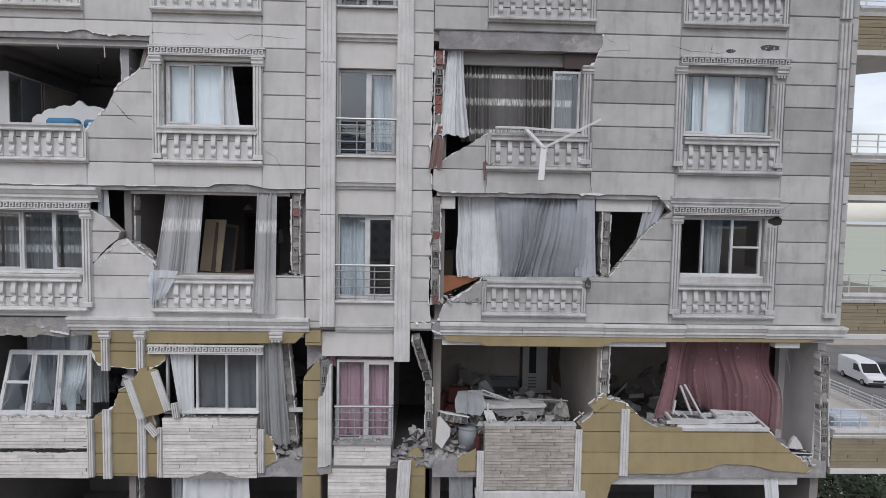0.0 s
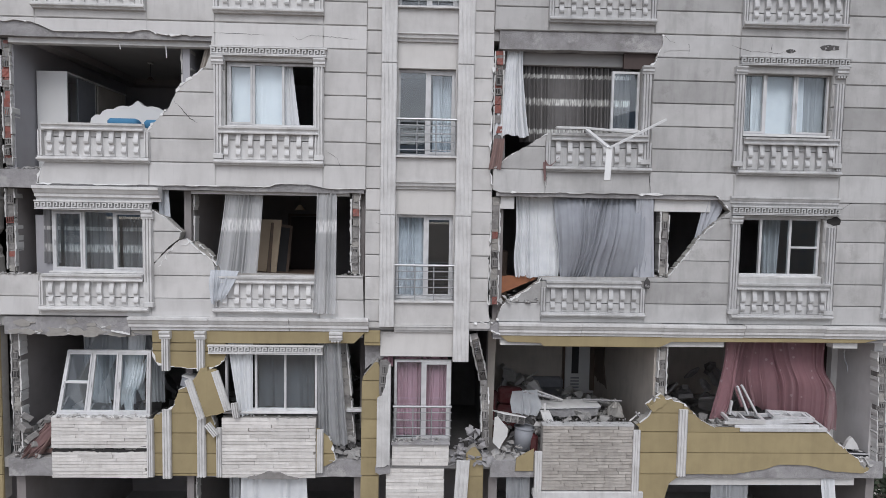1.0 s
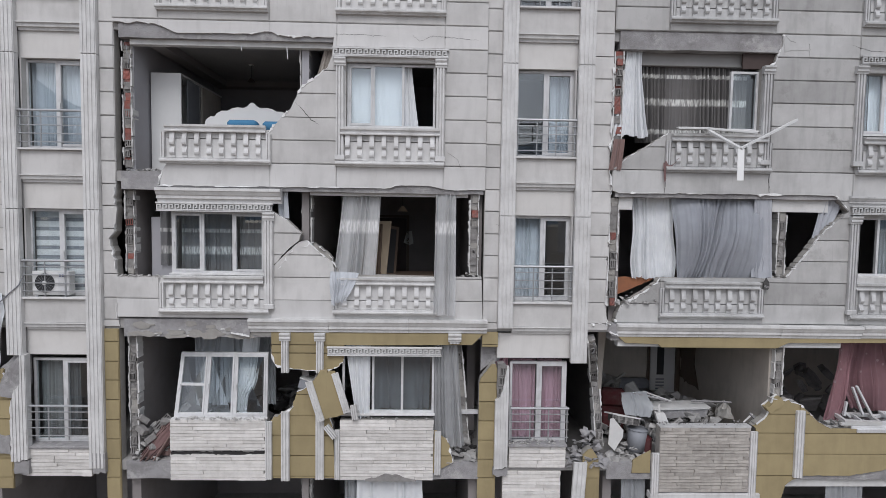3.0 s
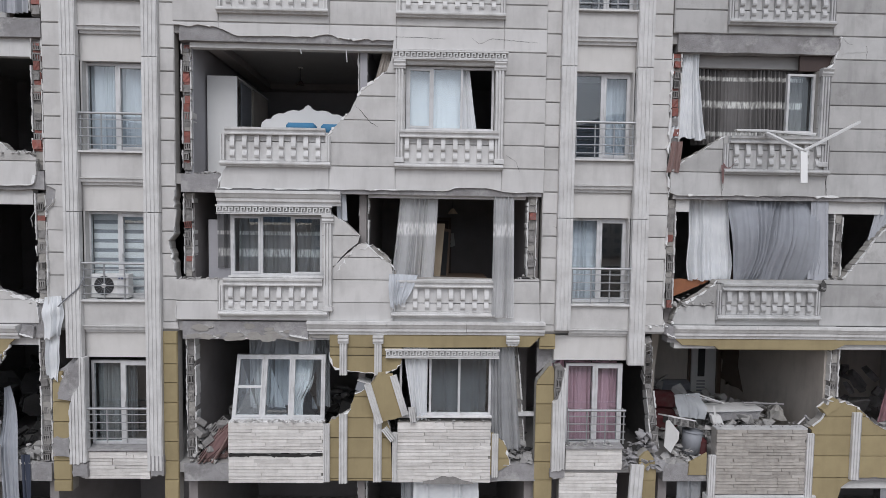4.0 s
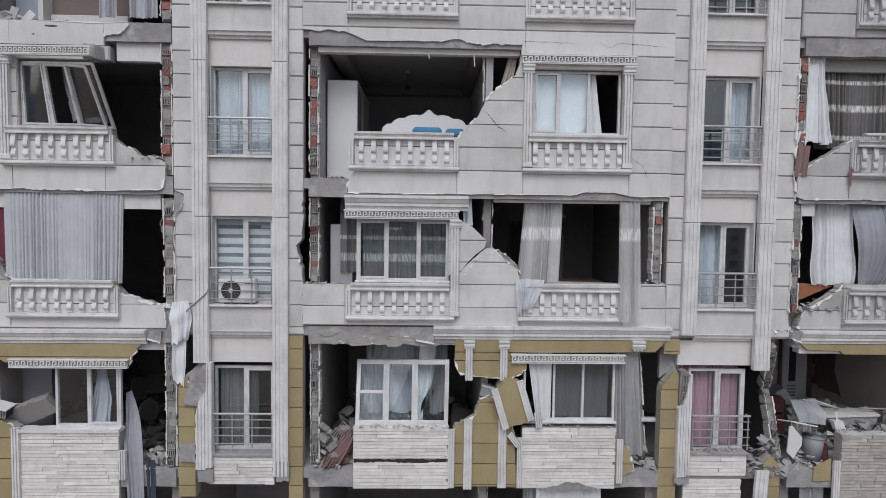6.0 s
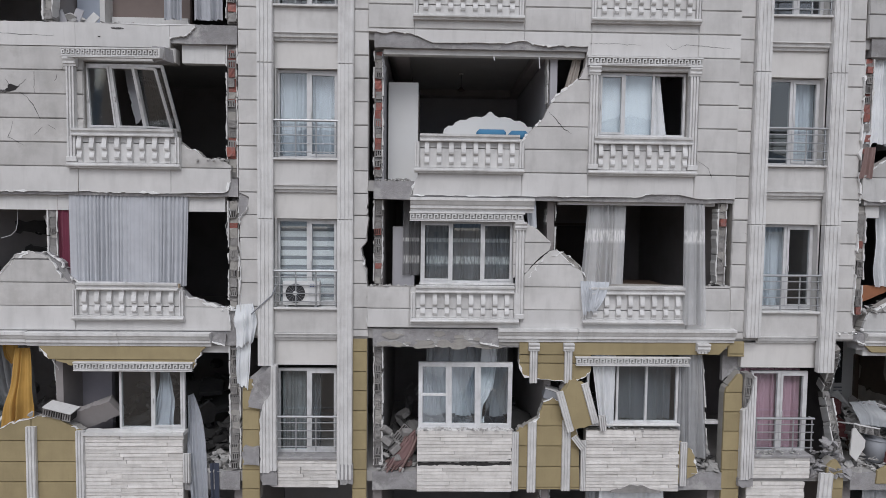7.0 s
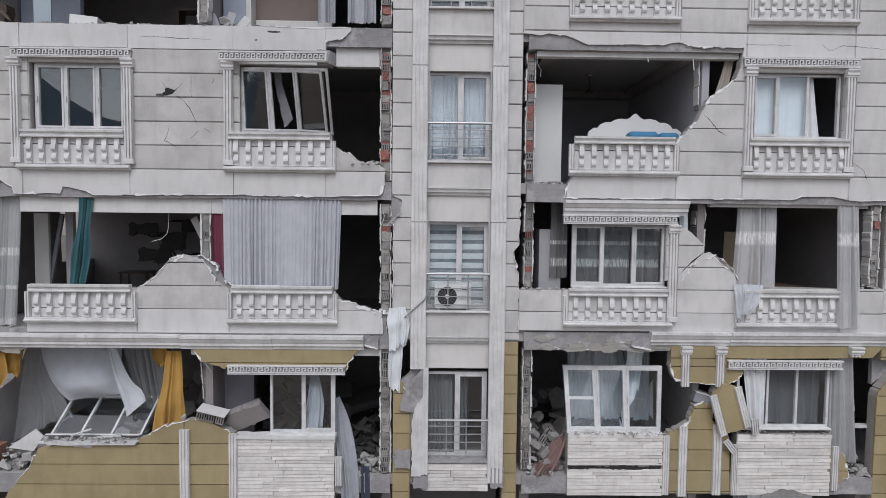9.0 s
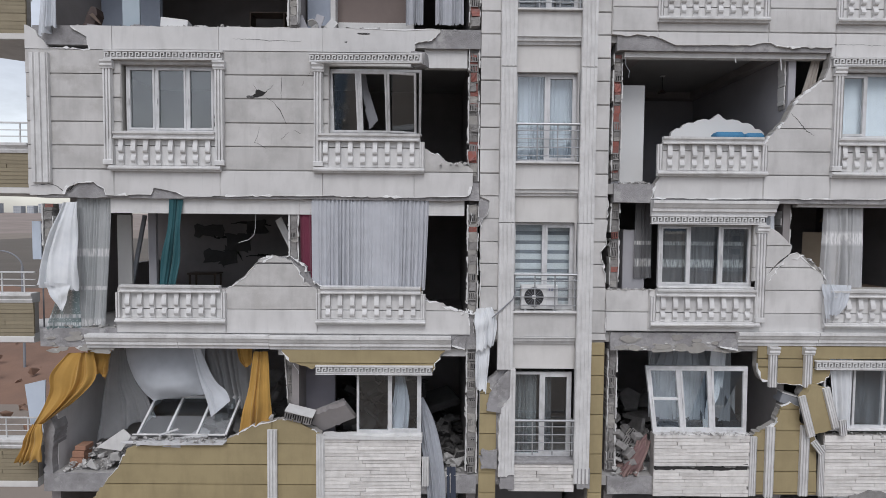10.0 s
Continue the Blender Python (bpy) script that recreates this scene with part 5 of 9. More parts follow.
single("bay_core_upper", prism(bmesh.new(), jag([(-12.2, 12.15), (-11.88, 12.2)], 0.02, 0.06, 3) + jag([(-11.88, 12.8), (-12.16, 12.78)], 0.02, 0.06, 4), 0.13, 0.3), CONCRETE, "grey concrete bared at a broken corner", "wall", kind="structure")
# concrete core behind the torn foot of the first narrow bay
single("bay_core", prism(bmesh.new(), jag([(-12.12, 9.0), (-11.9, 9.12), (-11.72, 9.3)], 0.03, 0.07, 8) + [(-11.6, 9.3), (-11.6, 7.0), (-12.12, 7.0)], 0.12, 0.3), CONCRETE, "grey concrete bared beside a french window", "wall", kind="structure")
single("bay_core_two", prism(bmesh.new(), [(-2.42, 9.0), (-2.42, 9.9), (-1.84, 9.9), (-1.84, 9.45)] + jag([(-1.9, 9.3), (-2.1, 9.2), (-2.3, 9.1)], 0.03, 0.07, 9), 0.3, 0.4), CONCRETE, "grey concrete bared beside a french window", "wall", kind="structure")

# cracks and spalled patches of the facing
CRACKS_LEFT = (
    ((-16.28, 14.56), (-16.12, 14.46), (-16.0, 14.3), (-15.89, 14.06)),
    ((-16.52, 14.8), (-16.44, 14.68), (-16.4, 14.62)),
    ((-16.14, 14.8), (-16.24, 14.7), (-16.32, 14.62)),
    ((-17.08, 14.5), (-17.25, 14.3), (-17.27, 14.0)),
    ((-15.85, 13.9), (-16.0, 13.75)),
    ((-15.75, 13.95), (-15.6, 13.86)),
    ((-15.6, 14.78), (-15.55, 14.9)),
    ((-16.9, 15.66), (-15.6, 15.62)),
    ((-15.98, 14.96), (-15.98, 14.54)),
    ((-15.42, 15.06), (-15.46, 14.98)),
    ((-16.4, 14.0), (-16.5, 13.7), (-16.2, 13.55)),
    ((-20.8, 12.83), (-20.61, 12.86), (-20.42, 12.87), (-20.29, 12.83), (-20.16, 12.72), (-20.05, 12.77), (-19.97, 12.9)),
)
CRACKS_MIDDLE = (
    ((-6.16, 14.36), (-6.0, 14.2), (-5.86, 14.02), (-5.71, 13.94)),
    ((-3.9, 15.7), (-3.75, 15.58), (-3.5, 15.68), (-3.1, 15.66), (-2.6, 15.62)),
    ((-5.4, 15.68), (-4.4, 15.66)),
    ((-3.2, 13.45), (-2.98, 13.3), (-2.9, 13.1)),
    ((-6.62, 11.15), (-6.35, 11.45), (-6.12, 11.62)),
    ((-2.2, 12.05), (-2.05, 12.0), (-1.9, 12.03)),
)
CRACKS_RIGHT = (
    ((4.85, 15.7), (5.2, 15.6), (5.55, 15.58)),
    ((5.65, 15.62), (5.66, 15.75)),
    ((7.5, 12.62), (7.1, 12.35)),
    ((1.2, 13.2), (1.18, 12.72)),
    ((3.3, 13.15), (3.32, 12.72)),
    ((3.48, 15.86), (3.6, 15.74), (3.98, 15.7), (3.99, 15.46)),
    ((5.55, 15.6), (5.8, 15.56), (5.98, 15.62)),
)
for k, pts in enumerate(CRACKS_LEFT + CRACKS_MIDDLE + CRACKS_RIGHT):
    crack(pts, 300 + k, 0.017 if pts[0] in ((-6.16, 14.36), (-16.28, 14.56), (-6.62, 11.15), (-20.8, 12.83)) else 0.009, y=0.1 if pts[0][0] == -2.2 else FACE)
for k, (x, z, w, h, mt) in enumerate(((-16.40, 14.62, 0.27, 0.17, HOLE_SHADE), (-16.57, 14.57, 0.18, 0.06, CONCRETE), (6.05, 15.62, 0.2, 0.08, CONCRETE), (6.85, 15.70, 0.42, 0.11, CONCRETE), (-14.4, 15.78, 0.3, 0.04, CONCRETE), (-14.75, 15.62, 0.08, 0.03, HOLE_SHADE), (3.3, 10.9, 0.12, 0.26, CONCRETE), (7.15, 12.22, 0.3, 0.25, HOLE_SHADE))):
    gouge(x, z, w, h, 400 + k, mt, y=FACE - (0.085 if x in (8.36, 3.3) else 0.0))


# ---- headers, pelmets and stripped concrete ----
single("header_left", boxed(-19.35, -12.45, 0.17, 0.33, 12.33, 12.622), PLASTER, "white plastered header above the open storey", "beam", kind="structure")
for tag, xa, xb in (("near", 0.3, 0.58), ("far", 3.46, 4.62)):
    single("header_right_%s" % tag, boxed(xa, xb, 0.17, 0.33, 12.37, 12.622), PLASTER, "white plastered header above the open storey", "beam", kind="structure")
single("header_middle", boxed(-5.9, -2.75, 0.19, 0.33, 12.56, 12.622), PLASTER, "thin plastered header above the open storey", "beam", kind="structure")
single("header_middle_top", boxed(-9.38, -5.45, 0.17, 0.33, 15.43, 15.53), PLASTER, "white plastered header above the torn opening", "beam", kind="structure")
for tag, xa, xb in (("near", 0.36, 5.02), ("far", 7.34, 7.86)):
    single("header_right_low_%s" % tag, boxed(xa, xb, 0.13, 0.33, 9.58, 9.70), PLASTER, "white plastered header above the wrecked flat", "beam", kind="structure")
single("header_left_low", boxed(-16.1, -12.4, 0.17, 0.33, 9.55, 9.70), PLASTER, "white plastered header above the wrecked flat", "beam", kind="structure")
single("header_bottom", boxed(3.9, 8.0, 0.17, 0.33, 6.62, 6.80), PLASTER, "white plastered header of the storey below", "beam", kind="structure")
single("header_left_top", boxed(-13.25, -12.42, 0.17, 0.33, 15.18, 15.53), PLASTER, "white plastered header beside a window", "beam", kind="structure")
single("pelmet", boxed(0.42, 3.02, 0.30, 0.40, 15.28, 15.53, 0.01), CEILING, "dusty grey curtain pelmet", "pelmet")
single("board_end", boxed(2.72, 3.4, 0.17, 0.22, 15.22, 15.53, 0.004), BROWN, "dark brown board exposed behind torn facing", "board")
single("wall_corner_post", boxed(8.22, 8.365, 1.35, 1.51, FLOOR[1] + 0.002, 9.76), PLASTER, "pale corner post of the room", "wall", kind="structure")
# added panel: its dark colour stands in for the unlit gap past the post
single("side_door", boxed(8.33, 8.366, 1.55, 2.65, FLOOR[1] + 0.002, 9.5), BROWN, "dark brown panel added for the dark gap in the side wall", "door", kind="structure")
single("gypsum_wall", boxed(-15.82, -15.12, 0.95, 1.07, FLOOR[1] + 0.002, 9.72), surface("lilac_room_paint", (0.27, 0.255, 0.285), (0.2, 0.19, 0.21), 1.5, 0.9, 0.05), "lilac-grey stub of room wall", "wall", kind="structure")

# ---- curtains ----
drape([(-20.26, 0.1, 12.52), (-20.42, 0.02, 12.1), (-20.6, -0.1, 11.5), (-20.66, -0.14, 10.95)], [(-19.93, 0.1, 12.54), (-19.9, 0.06, 12.0), (-19.86, 0.0, 11.4), (-19.85, -0.02, 10.84)], 4, 0.06, CLOTH_WHITE, "long white curtain blown outside the open corner", seed=22, ragged=0.05)
drape([(-20.46, -0.13, 11.0), (-20.38, -0.12, 10.78), (-20.2, -0.1, 10.46)], [(-19.98, -0.07, 10.95), (-20.05, -0.08, 10.7), (-20.14, -0.1, 10.45)], 2, 0.05, CLOTH_WHITE, "loose white hem of the blown curtain", name="curtain_hem", seed=12)
curtain((-20.05, -19.36), (-20.2, -19.52), 12.56, 10.10, 0.22, 10, 0.034, CLOTH_LACE, "white lace curtain with woven bands at the open corner", seed=3)
drape([(-20.36, 0.14, 10.85), (-20.5, 0.12, 10.45), (-20.64, 0.1, 10.02)], [(-20.0, 0.16, 10.85), (-20.0, 0.16, 10.45), (-19.98, 0.14, 10.03)], 5, 0.03, CLOTH_EDGED, "torn lace netting with a teal-backed border on the slab edge", seed=4)
drape([(-18.17, 0.12, 12.6), (-18.22, 0.1, 12.0), (-18.34, 0.1, 11.4), (-18.38, 0.1, 10.86)], [(-17.93, 0.12, 12.6), (-17.98, 0.1, 12.0), (-18.0, 0.1, 11.4), (-18.1, 0.1, 10.87)], 4, 0.05, CLOTH_GREEN, "narrow teal curtain hanging from the header", seed=5)
curtain((-15.42, -13.14), (-15.40, -13.2), 12.58, 10.86, 0.12, 30, 0.024, CLOTH_PALE, "wide pale grey pleated curtain drawn across the opening", seed=6)
curtain((-15.68, -15.42), (-15.66, -15.40), 12.55, 10.85, 0.2, 3, 0.03, CLOTH_MAROON, "narrow maroon velvet curtain beside a pale curtain", seed=7)
# mustard curtains and sheers of the left olive storey
drape([(-20.24, 0.16, 9.56), (-20.5, 0.08, 9.2), (-20.53, 0.04, 8.85), (-20.7, -0.02, 8.4), (-20.8, -0.06, 8.2)], [(-19.78, 0.2, 9.58), (-19.74, 0.14, 9.08), (-20.06, 0.06, 8.66), (-20.42, 0.0, 8.38), (-20.70, -0.06, 8.16)], 4, 0.075, CLOTH_YELLOW, "mustard satin curtain swept out over the wall end", seed=18, ragged=0.0, sag=0.08)
drape([(-20.84, -0.06, 8.2), (-20.98, -0.1, 7.85), (-21.12, -0.12, 7.47)], [(-20.62, -0.06, 8.22), (-20.60, -0.1, 7.85), (-20.62, -0.12, 7.49)], 4, 0.06, CLOTH_YELLOW, "tail of the mustard curtain hanging outside", name="curtain_tail", seed=9, ragged=0.05)
drape([(-19.98, 0.34, 9.72), (-19.95, 0.34, 9.35), (-19.88, 0.34, 9.16)], [(-19.46, 0.34, 9.72), (-19.52, 0.34, 9.3), (-19.6, 0.34, 9.02)], 3, 0.05, CLOTH_YELLOW, "mustard valance gathered at the ceiling", name="valance", seed=19, sag=0.06)
drape([(-17.12, 0.5, 9.86), (-17.0, 0.5, 9.4), (-16.9, 0.5, 9.22)], [(-16.7, 0.5, 9.86), (-16.72, 0.5, 9.4), (-16.76, 0.5, 9.24)], 3, 0.05, CLOTH_YELLOW, "mustard valance gathered at the ceiling", name="valance", seed=20)
drape([(-16.6, 0.26, 9.6), (-16.7, 0.24, 8.9), (-16.8, 0.2, 8.4), (-16.88, 0.18, 7.95)], [(-16.34, 0.26, 9.6), (-16.3, 0.24, 8.9), (-16.26, 0.2, 8.4), (-16.24, 0.18, 8.05)], 4, 0.06, CLOTH_YELLOW, "mustard satin curtain hanging in the wrecked opening", seed=10, belly=0.08)
drape([(-19.74, 0.85, 9.85), (-19.92, 0.86, 8.75), (-20.04, 0.9, 8.1), (-20.17, 0.95, 7.48)], [(-19.42, 0.85, 9.85), (-19.28, 0.86, 8.85), (-19.05, 0.9, 8.46), (-18.9, 0.95, 8.05)], 5, 0.05, CLOTH_VEIL, "grey sheer curtain dragged inward and torn", seed=11, ragged=0.06)
drape([(-19.62, 0.86, 9.85), (-19.38, 0.82, 9.05), (-19.1, 0.76, 8.64), (-18.86, 0.72, 8.44)], [(-17.95, 0.86, 9.85), (-17.95, 0.82, 9.1), (-17.93, 0.78, 8.8), (-17.9, 0.74, 8.56)], 1, 0.014, CLOTH_MIST, "pale roller blind sagging from its rail", name="roller_blind", category="blind", seed=12, sag=0.03, belly=0.28, ragged=0.0)
drape([(-18.1, 0.74, 9.85), (-17.97, 0.72, 9.1), (-17.82, 0.68, 8.6), (-17.66, 0.62, 8.1)], [(-18.0, 0.74, 9.85), (-17.62, 0.72, 8.98), (-17.32, 0.68, 8.66), (-17.22, 0.62, 8.48)], 2, 0.03, CLOTH_SHEER, "pale sheer curtain corner hanging over a fallen window", seed=13, ragged=0.0)
curtain((-17.95, -16.8), (-17.55, -16.75), 9.55, 8.2, 1.0, 7, 0.05, CLOTH_VEIL, "dark grey sheer bunched beside a mustard curtain", seed=14)
drape([(-13.34, 0.5, 8.58), (-13.3, 0.36, 7.95), (-13.18, 0.08, 7.3), (-13.1, 0.02, 6.4)], [(-13.24, 0.5, 8.62), (-13.0, 0.36, 8.15), (-12.82, 0.08, 7.45), (-12.75, 0.02, 6.4)], 5, 0.045, CLOTH_SLATE, "grey curtain slipped from its window and hanging outside", seed=15)
curtain((-12.76, -12.58), (-12.74, -12.57), 7.36, 6.3, 0.06, 2, 0.03, fabric("navy_cloth", (0.045, 0.055, 0.085)), "dark navy garment caught on the slab edge", seed=16, name="garment", category="clothing")
drape([(-12.20, 0.07, 10.52), (-12.23, 0.02, 10.28), (-12.20, 0.00, 10.03), (-12.19, 0.00, 9.69)], [(-11.88, 0.06, 10.55), (-11.79, 0.02, 10.28), (-11.80, 0.00, 10.08), (-11.86, 0.00, 9.81)], 5, 0.045, CLOTH_WHITE, "white sheet snagged at the corner of the slab", name="snagged_sheet", category="cloth", seed=23, ragged=0.04)
drape([(-12.20, 0.06, 9.92), (-12.22, 0.06, 9.57), (-12.22, 0.06, 9.22), (-12.20, 0.06, 8.94)], [(-11.92, 0.06, 9.92), (-11.92, 0.06, 9.57), (-11.95, 0.06, 9.22), (-11.98, 0.06, 8.86)], 4, 0.04, CLOTH_WHITE, "lower fold of the snagged white sheet", name="snagged_sheet", category="cloth", seed=28, ragged=0.04)
drape([(-13.8, 0.28, 9.18), (-13.84, 0.28, 8.7), (-13.98, 0.28, 8.04)], [(-13.62, 0.28, 9.18), (-13.5, 0.28, 8.6), (-13.52, 0.28, 8.04)], 4, 0.05, CLOTH_GREYW, "pale curtain twisted behind a broken window", seed=20)
# roofless storey above
for k, (xa, xb) in enumerate(((-13.62, -13.27), (-13.05, -12.52))):
    curtain((xa, xb), (xa, xb), 18.3, 16.03, 0.25, 6, 0.035, CLOTH_GREYW, "white pleated curtain brushing the slab edge", seed=30 + k)
curtain((-20.45, -20.2), (-20.5, -20.15), 17.2, 15.75, 0.05, 4, 0.06, CLOTH_SHEER, "shredded white net hanging at the corner", seed=33, y_low=-0.05, lift=0.1)
# middle block
curtain((-5.62, -5.45), (-5.86, -5.6), 15.6, 14.7, 0.32, 3, 0.03, fabric("beige_curtain", (0.40, 0.36, 0.32)), "beige curtain bunched beside the column", seed=34)
window_drapes = ((-5.10, -4.30, 13.93, 15.1), (-4.62, -3.95, 13.93, 15.1))
for k, (xa, xb, za, zb) in enumerate(window_drapes):
    curtain((xa, xb), (xa, xb + 0.06), zb, za, 0.30, 2, 0.008, CLOTH_WHITE, "white blind drawn behind a window", name="blind", seed=35 + k, category="blind")
curtain((-4.06, -3.95), (-4.02, -3.78), 15.1, 13.93, 0.27, 2, 0.03, CLOTH_WHITE, "edge of a white curtain at an open light", seed=38)
curtain((-5.28, -4.50), (-5.45, -4.58), 12.56, 10.98, 0.3, 9, 0.045, CLOTH_STREAK, "grey voile curtain with a pale band pulled over the parapet", seed=39, y_low=0.12)
drape([(-5.46, 0.0, 11.06), (-5.46, -0.08, 10.75), (-5.42, -0.09, 10.4)], [(-4.9, 0.0, 11.04), (-4.98, -0.08, 10.8), (-5.14, -0.09, 10.5)], 5, 0.035, CLOTH_MIST, "white hem of a voile curtain spilling over the parapet", name="curtain_hem", seed=40, ragged=0.05)
curtain((-3.40, -3.00), (-3.44, -3.00), 12.58, 10.22, 0.12, 5, 0.045, CLOTH_STREAK, "grey voile curtain hanging down over the parapet", seed=41, y_low=-0.08)
for k, (xa, xb) in enumerate(((-8.50, -7.95), (-7.95, -7.40), (-7.36, -6.85))):
    curtain((xa, xb), (xa, xb), 12.2, 11.0, 0.38, 5, 0.025, CLOTH_BAND, "dark voile curtain with white woven bands behind a window", seed=42 + k)
curtain((-8.98, -8.66), (-8.98, -8.66), 12.15, 11.1, 0.5, 4, 0.03, CLOTH_BAND, "end of a dark banded voile curtain", seed=46)
curtain((-6.55, -6.35), (-6.52, -6.33), 12.6, 12.1, 0.2, 2, 0.03, CLOTH_SHEER, "torn scrap of white curtain in a crack", seed=47)
curtain((-8.2, -7.15), (-8.35, -6.95), 9.72, 9.22, 0.8, 10, 0.035, CLOTH_GREY, "grey sheer curtain bunched above a torn-out window", seed=48)
curtain((-8.5, -7.98), (-8.48, -7.96), 9.38, 8.1, 0.9, 6, 0.022, CLOTH_GREY, "grey sheer curtain hanging behind a tilted window", seed=98)
curtain((-7.16, -6.76), (-7.14, -6.74), 9.38, 8.1, 0.84, 6, 0.022, CLOTH_GREY, "grey sheer curtain hanging behind a tilted window", seed=99)
curtain((-7.94, -7.36), (-7.95, -7.38), 9.38, 8.1, 0.87, 8, 0.022, CLOTH_MIST, "grey sheer curtain behind a tilted window", seed=49)
drape([(-7.33, 0.56, 9.86), (-7.41, 0.53, 8.78), (-7.48, 0.54, 8.36), (-7.45, 0.55, 8.02)], [(-6.98, 0.56, 9.86), (-7.09, 0.53, 8.78), (-7.25, 0.54, 8.36), (-7.27, 0.55, 8.02)], 5, 0.05, CLOTH_WHITE, "white curtain tied back behind a tilted window", seed=50)
curtain((-5.2, -4.66), (-4.98, -4.66), 9.33, 8.08, 0.13, 4, 0.04, CLOTH_WHITE, "white curtain hanging at a broken window", seed=51)
curtain((-4.6, -3.44), (-4.6, -3.42), 9.35, 8.18, 0.34, 5, 0.022, CLOTH_SMOKE, "dark net curtain behind a window", seed=52)
curtain((-3.38, -2.92), (-3.36, -2.76), 9.52, 7.45, 0.17, 7, 0.04, CLOTH_NET, "grey sheer curtain hanging torn at the wall end", seed=53)
curtain((-4.92, -3.62), (-4.95, -3.55), 6.8, 5.2, 0.2, 6, 0.04, CLOTH_WHITE, "white curtain of the storey below", seed=54)
curtain((-5.2, -4.9), (-5.2, -4.9), 6.8, 5.2, 0.25, 4, 0.04, CLOTH_GREY, "grey net curtain of the storey below", seed=55)
# right block
drape([(0.38, 0.23, 15.53), (0.32, 0.21, 15.03), (0.19, 0.17, 14.42), (0.09, 0.13, 13.85)], [(0.70, 0.23, 15.53), (0.72, 0.21, 15.03), (0.78, 0.17, 14.42), (0.86, 0.13, 13.82)], 8, 0.045, CLOTH_WHITE, "white curtain hanging out of a torn opening", seed=60, ragged=0.03)
curtain((0.12, 0.34), (0.02, 0.28), 13.76, 13.15, 0.03, 3, 0.03, CLOTH_DUST, "dusty brown cloth trailing below a curtain", seed=61, name="dusty_cloth", category="cloth")
curtain((0.66, 2.95), (0.7, 2.95), 15.3, 13.75, 0.42, 30, 0.06, CLOTH_STRIPE, "dark voile curtain with three pale woven bands", seed=62)
drape([(0.63, 0.34, 12.66), (0.65, 0.33, 12.00), (0.61, 0.30, 11.39), (0.65, 0.30, 10.96)], [(1.50, 0.34, 12.66), (1.50, 0.32, 12.00), (1.57, 0.30, 11.39), (1.56, 0.30, 10.98)], 11, 0.04, CLOTH_WHITE, "white cotton curtain hanging in an open storey", seed=63)
drape([(1.40, 0.26, 12.66), (1.44, 0.2, 12.2), (1.5, 0.14, 11.6), (1.56, 0.2, 10.98)], [(2.46, 0.26, 12.66), (2.32, 0.22, 12.1), (2.22, 0.2, 11.5), (2.04, 0.22, 10.98)], 8, 0.045, CLOTH_SLATE, "billowing grey curtain full of wind", seed=65, belly=0.22, ragged=0.0)
drape([(2.40, 0.29, 12.66), (2.26, 0.26, 12.1), (2.12, 0.22, 11.5), (2.02, 0.24, 10.98)], [(3.36, 0.26, 12.66), (3.36, 0.2, 12.2), (3.36, 0.14, 11.6), (3.3, 0.2, 10.98)], 9, 0.045, CLOTH_SLATE, "billowing grey curtain full of wind", seed=68, belly=0.22, ragged=0.0)
curtain((3.06, 3.42), (3.05, 3.5), 12.6, 11.02, 0.125, 4, 0.018, CLOTH_GREYW, "pale grey curtain at the end of its rail", seed=67)
curtain((4.5, 4.95), (4.34, 4.6), 12.6, 11.85, 0.2, 5, 0.03, CLOTH_GREYW, "pale curtain caught behind broken facing", seed=68)
drape([(5.20, 0.42, 9.85), (5.17, 0.42, 9.2), (5.05, 0.40, 8.5), (4.90, 0.36, 7.98)], [(5.58, 0.42, 9.85), (5.52, 0.42, 9.2), (5.43, 0.40, 8.5), (5.30, 0.36, 7.98)], 4, 0.045, CLOTH_PINK, "pink dotted voile curtain pulled aside", seed=69)
drape([(5.84, 0.80, 9.85), (5.66, 0.80, 9.05), (5.64, 0.82, 8.6), (5.84, 0.84, 8.1)], [(6.52, 0.80, 9.85), (6.62, 0.78, 9.2), (6.76, 0.76, 8.6), (6.84, 0.76, 7.95)], 7, 0.034, CLOTH_PINK, "pink dotted voile curtain bellied by the wind", seed=70, belly=0.12, ragged=0.06)
drape([(6.24, 0.76, 9.85), (6.38, 0.74, 9.2), (6.54, 0.72, 8.6), (6.66, 0.72, 7.9)], [(7.70, 0.78, 9.85), (7.60, 0.76, 9.0), (7.88, 0.72, 8.45), (7.90, 0.74, 7.6)], 10, 0.04, CLOTH_PINK, "wide pink dotted voile curtain bellied by the wind", seed=170, belly=0.2, ragged=0.06)
curtain((4.92, 5.75), (4.92, 5.75), 6.8, 5.2, 0.22, 7, 0.035, CLOTH_GREY, "grey sheer curtain of the storey below", seed=71)
curtain((7.25, 7.55), (7.5, 7.75), 6.8, 5.2, 0.15, 3, 0.035, CLOTH_WHITE, "white curtain of the storey below", seed=72)
curtain((0.55, 1.05), (0.55, 1.05), 6.8, 5.2, 0.22, 5, 0.035, CLOTH_GREY, "grey curtain of the storey below", seed=73)
for k, (xa, xb) in enumerate(((5.2, 5.42), (5.42, 5.66), (6.32, 6.5))):
    curtain((xa, xb), (xa + (0.1 if k == 0 else 0), xb), 15.2, 13.98, 0.3, 2, 0.03, CLOTH_GREY if k == 0 else CLOTH_WHITE, "white curtain behind a closed window", seed=74 + k)
curtain((5.66, 6.2), (5.66, 6.2), 15.2, 13.98, 0.32, 1, 0.004, CLOTH_WHITE, "plain white blind drawn behind a window", name="blind", seed=78, category="blind")
curtain((6.46, 6.98), (6.48, 6.96), 15.2, 13.98, 0.33, 6, 0.025, CLOTH_GREY, "grey net curtain behind a closed window", seed=100)
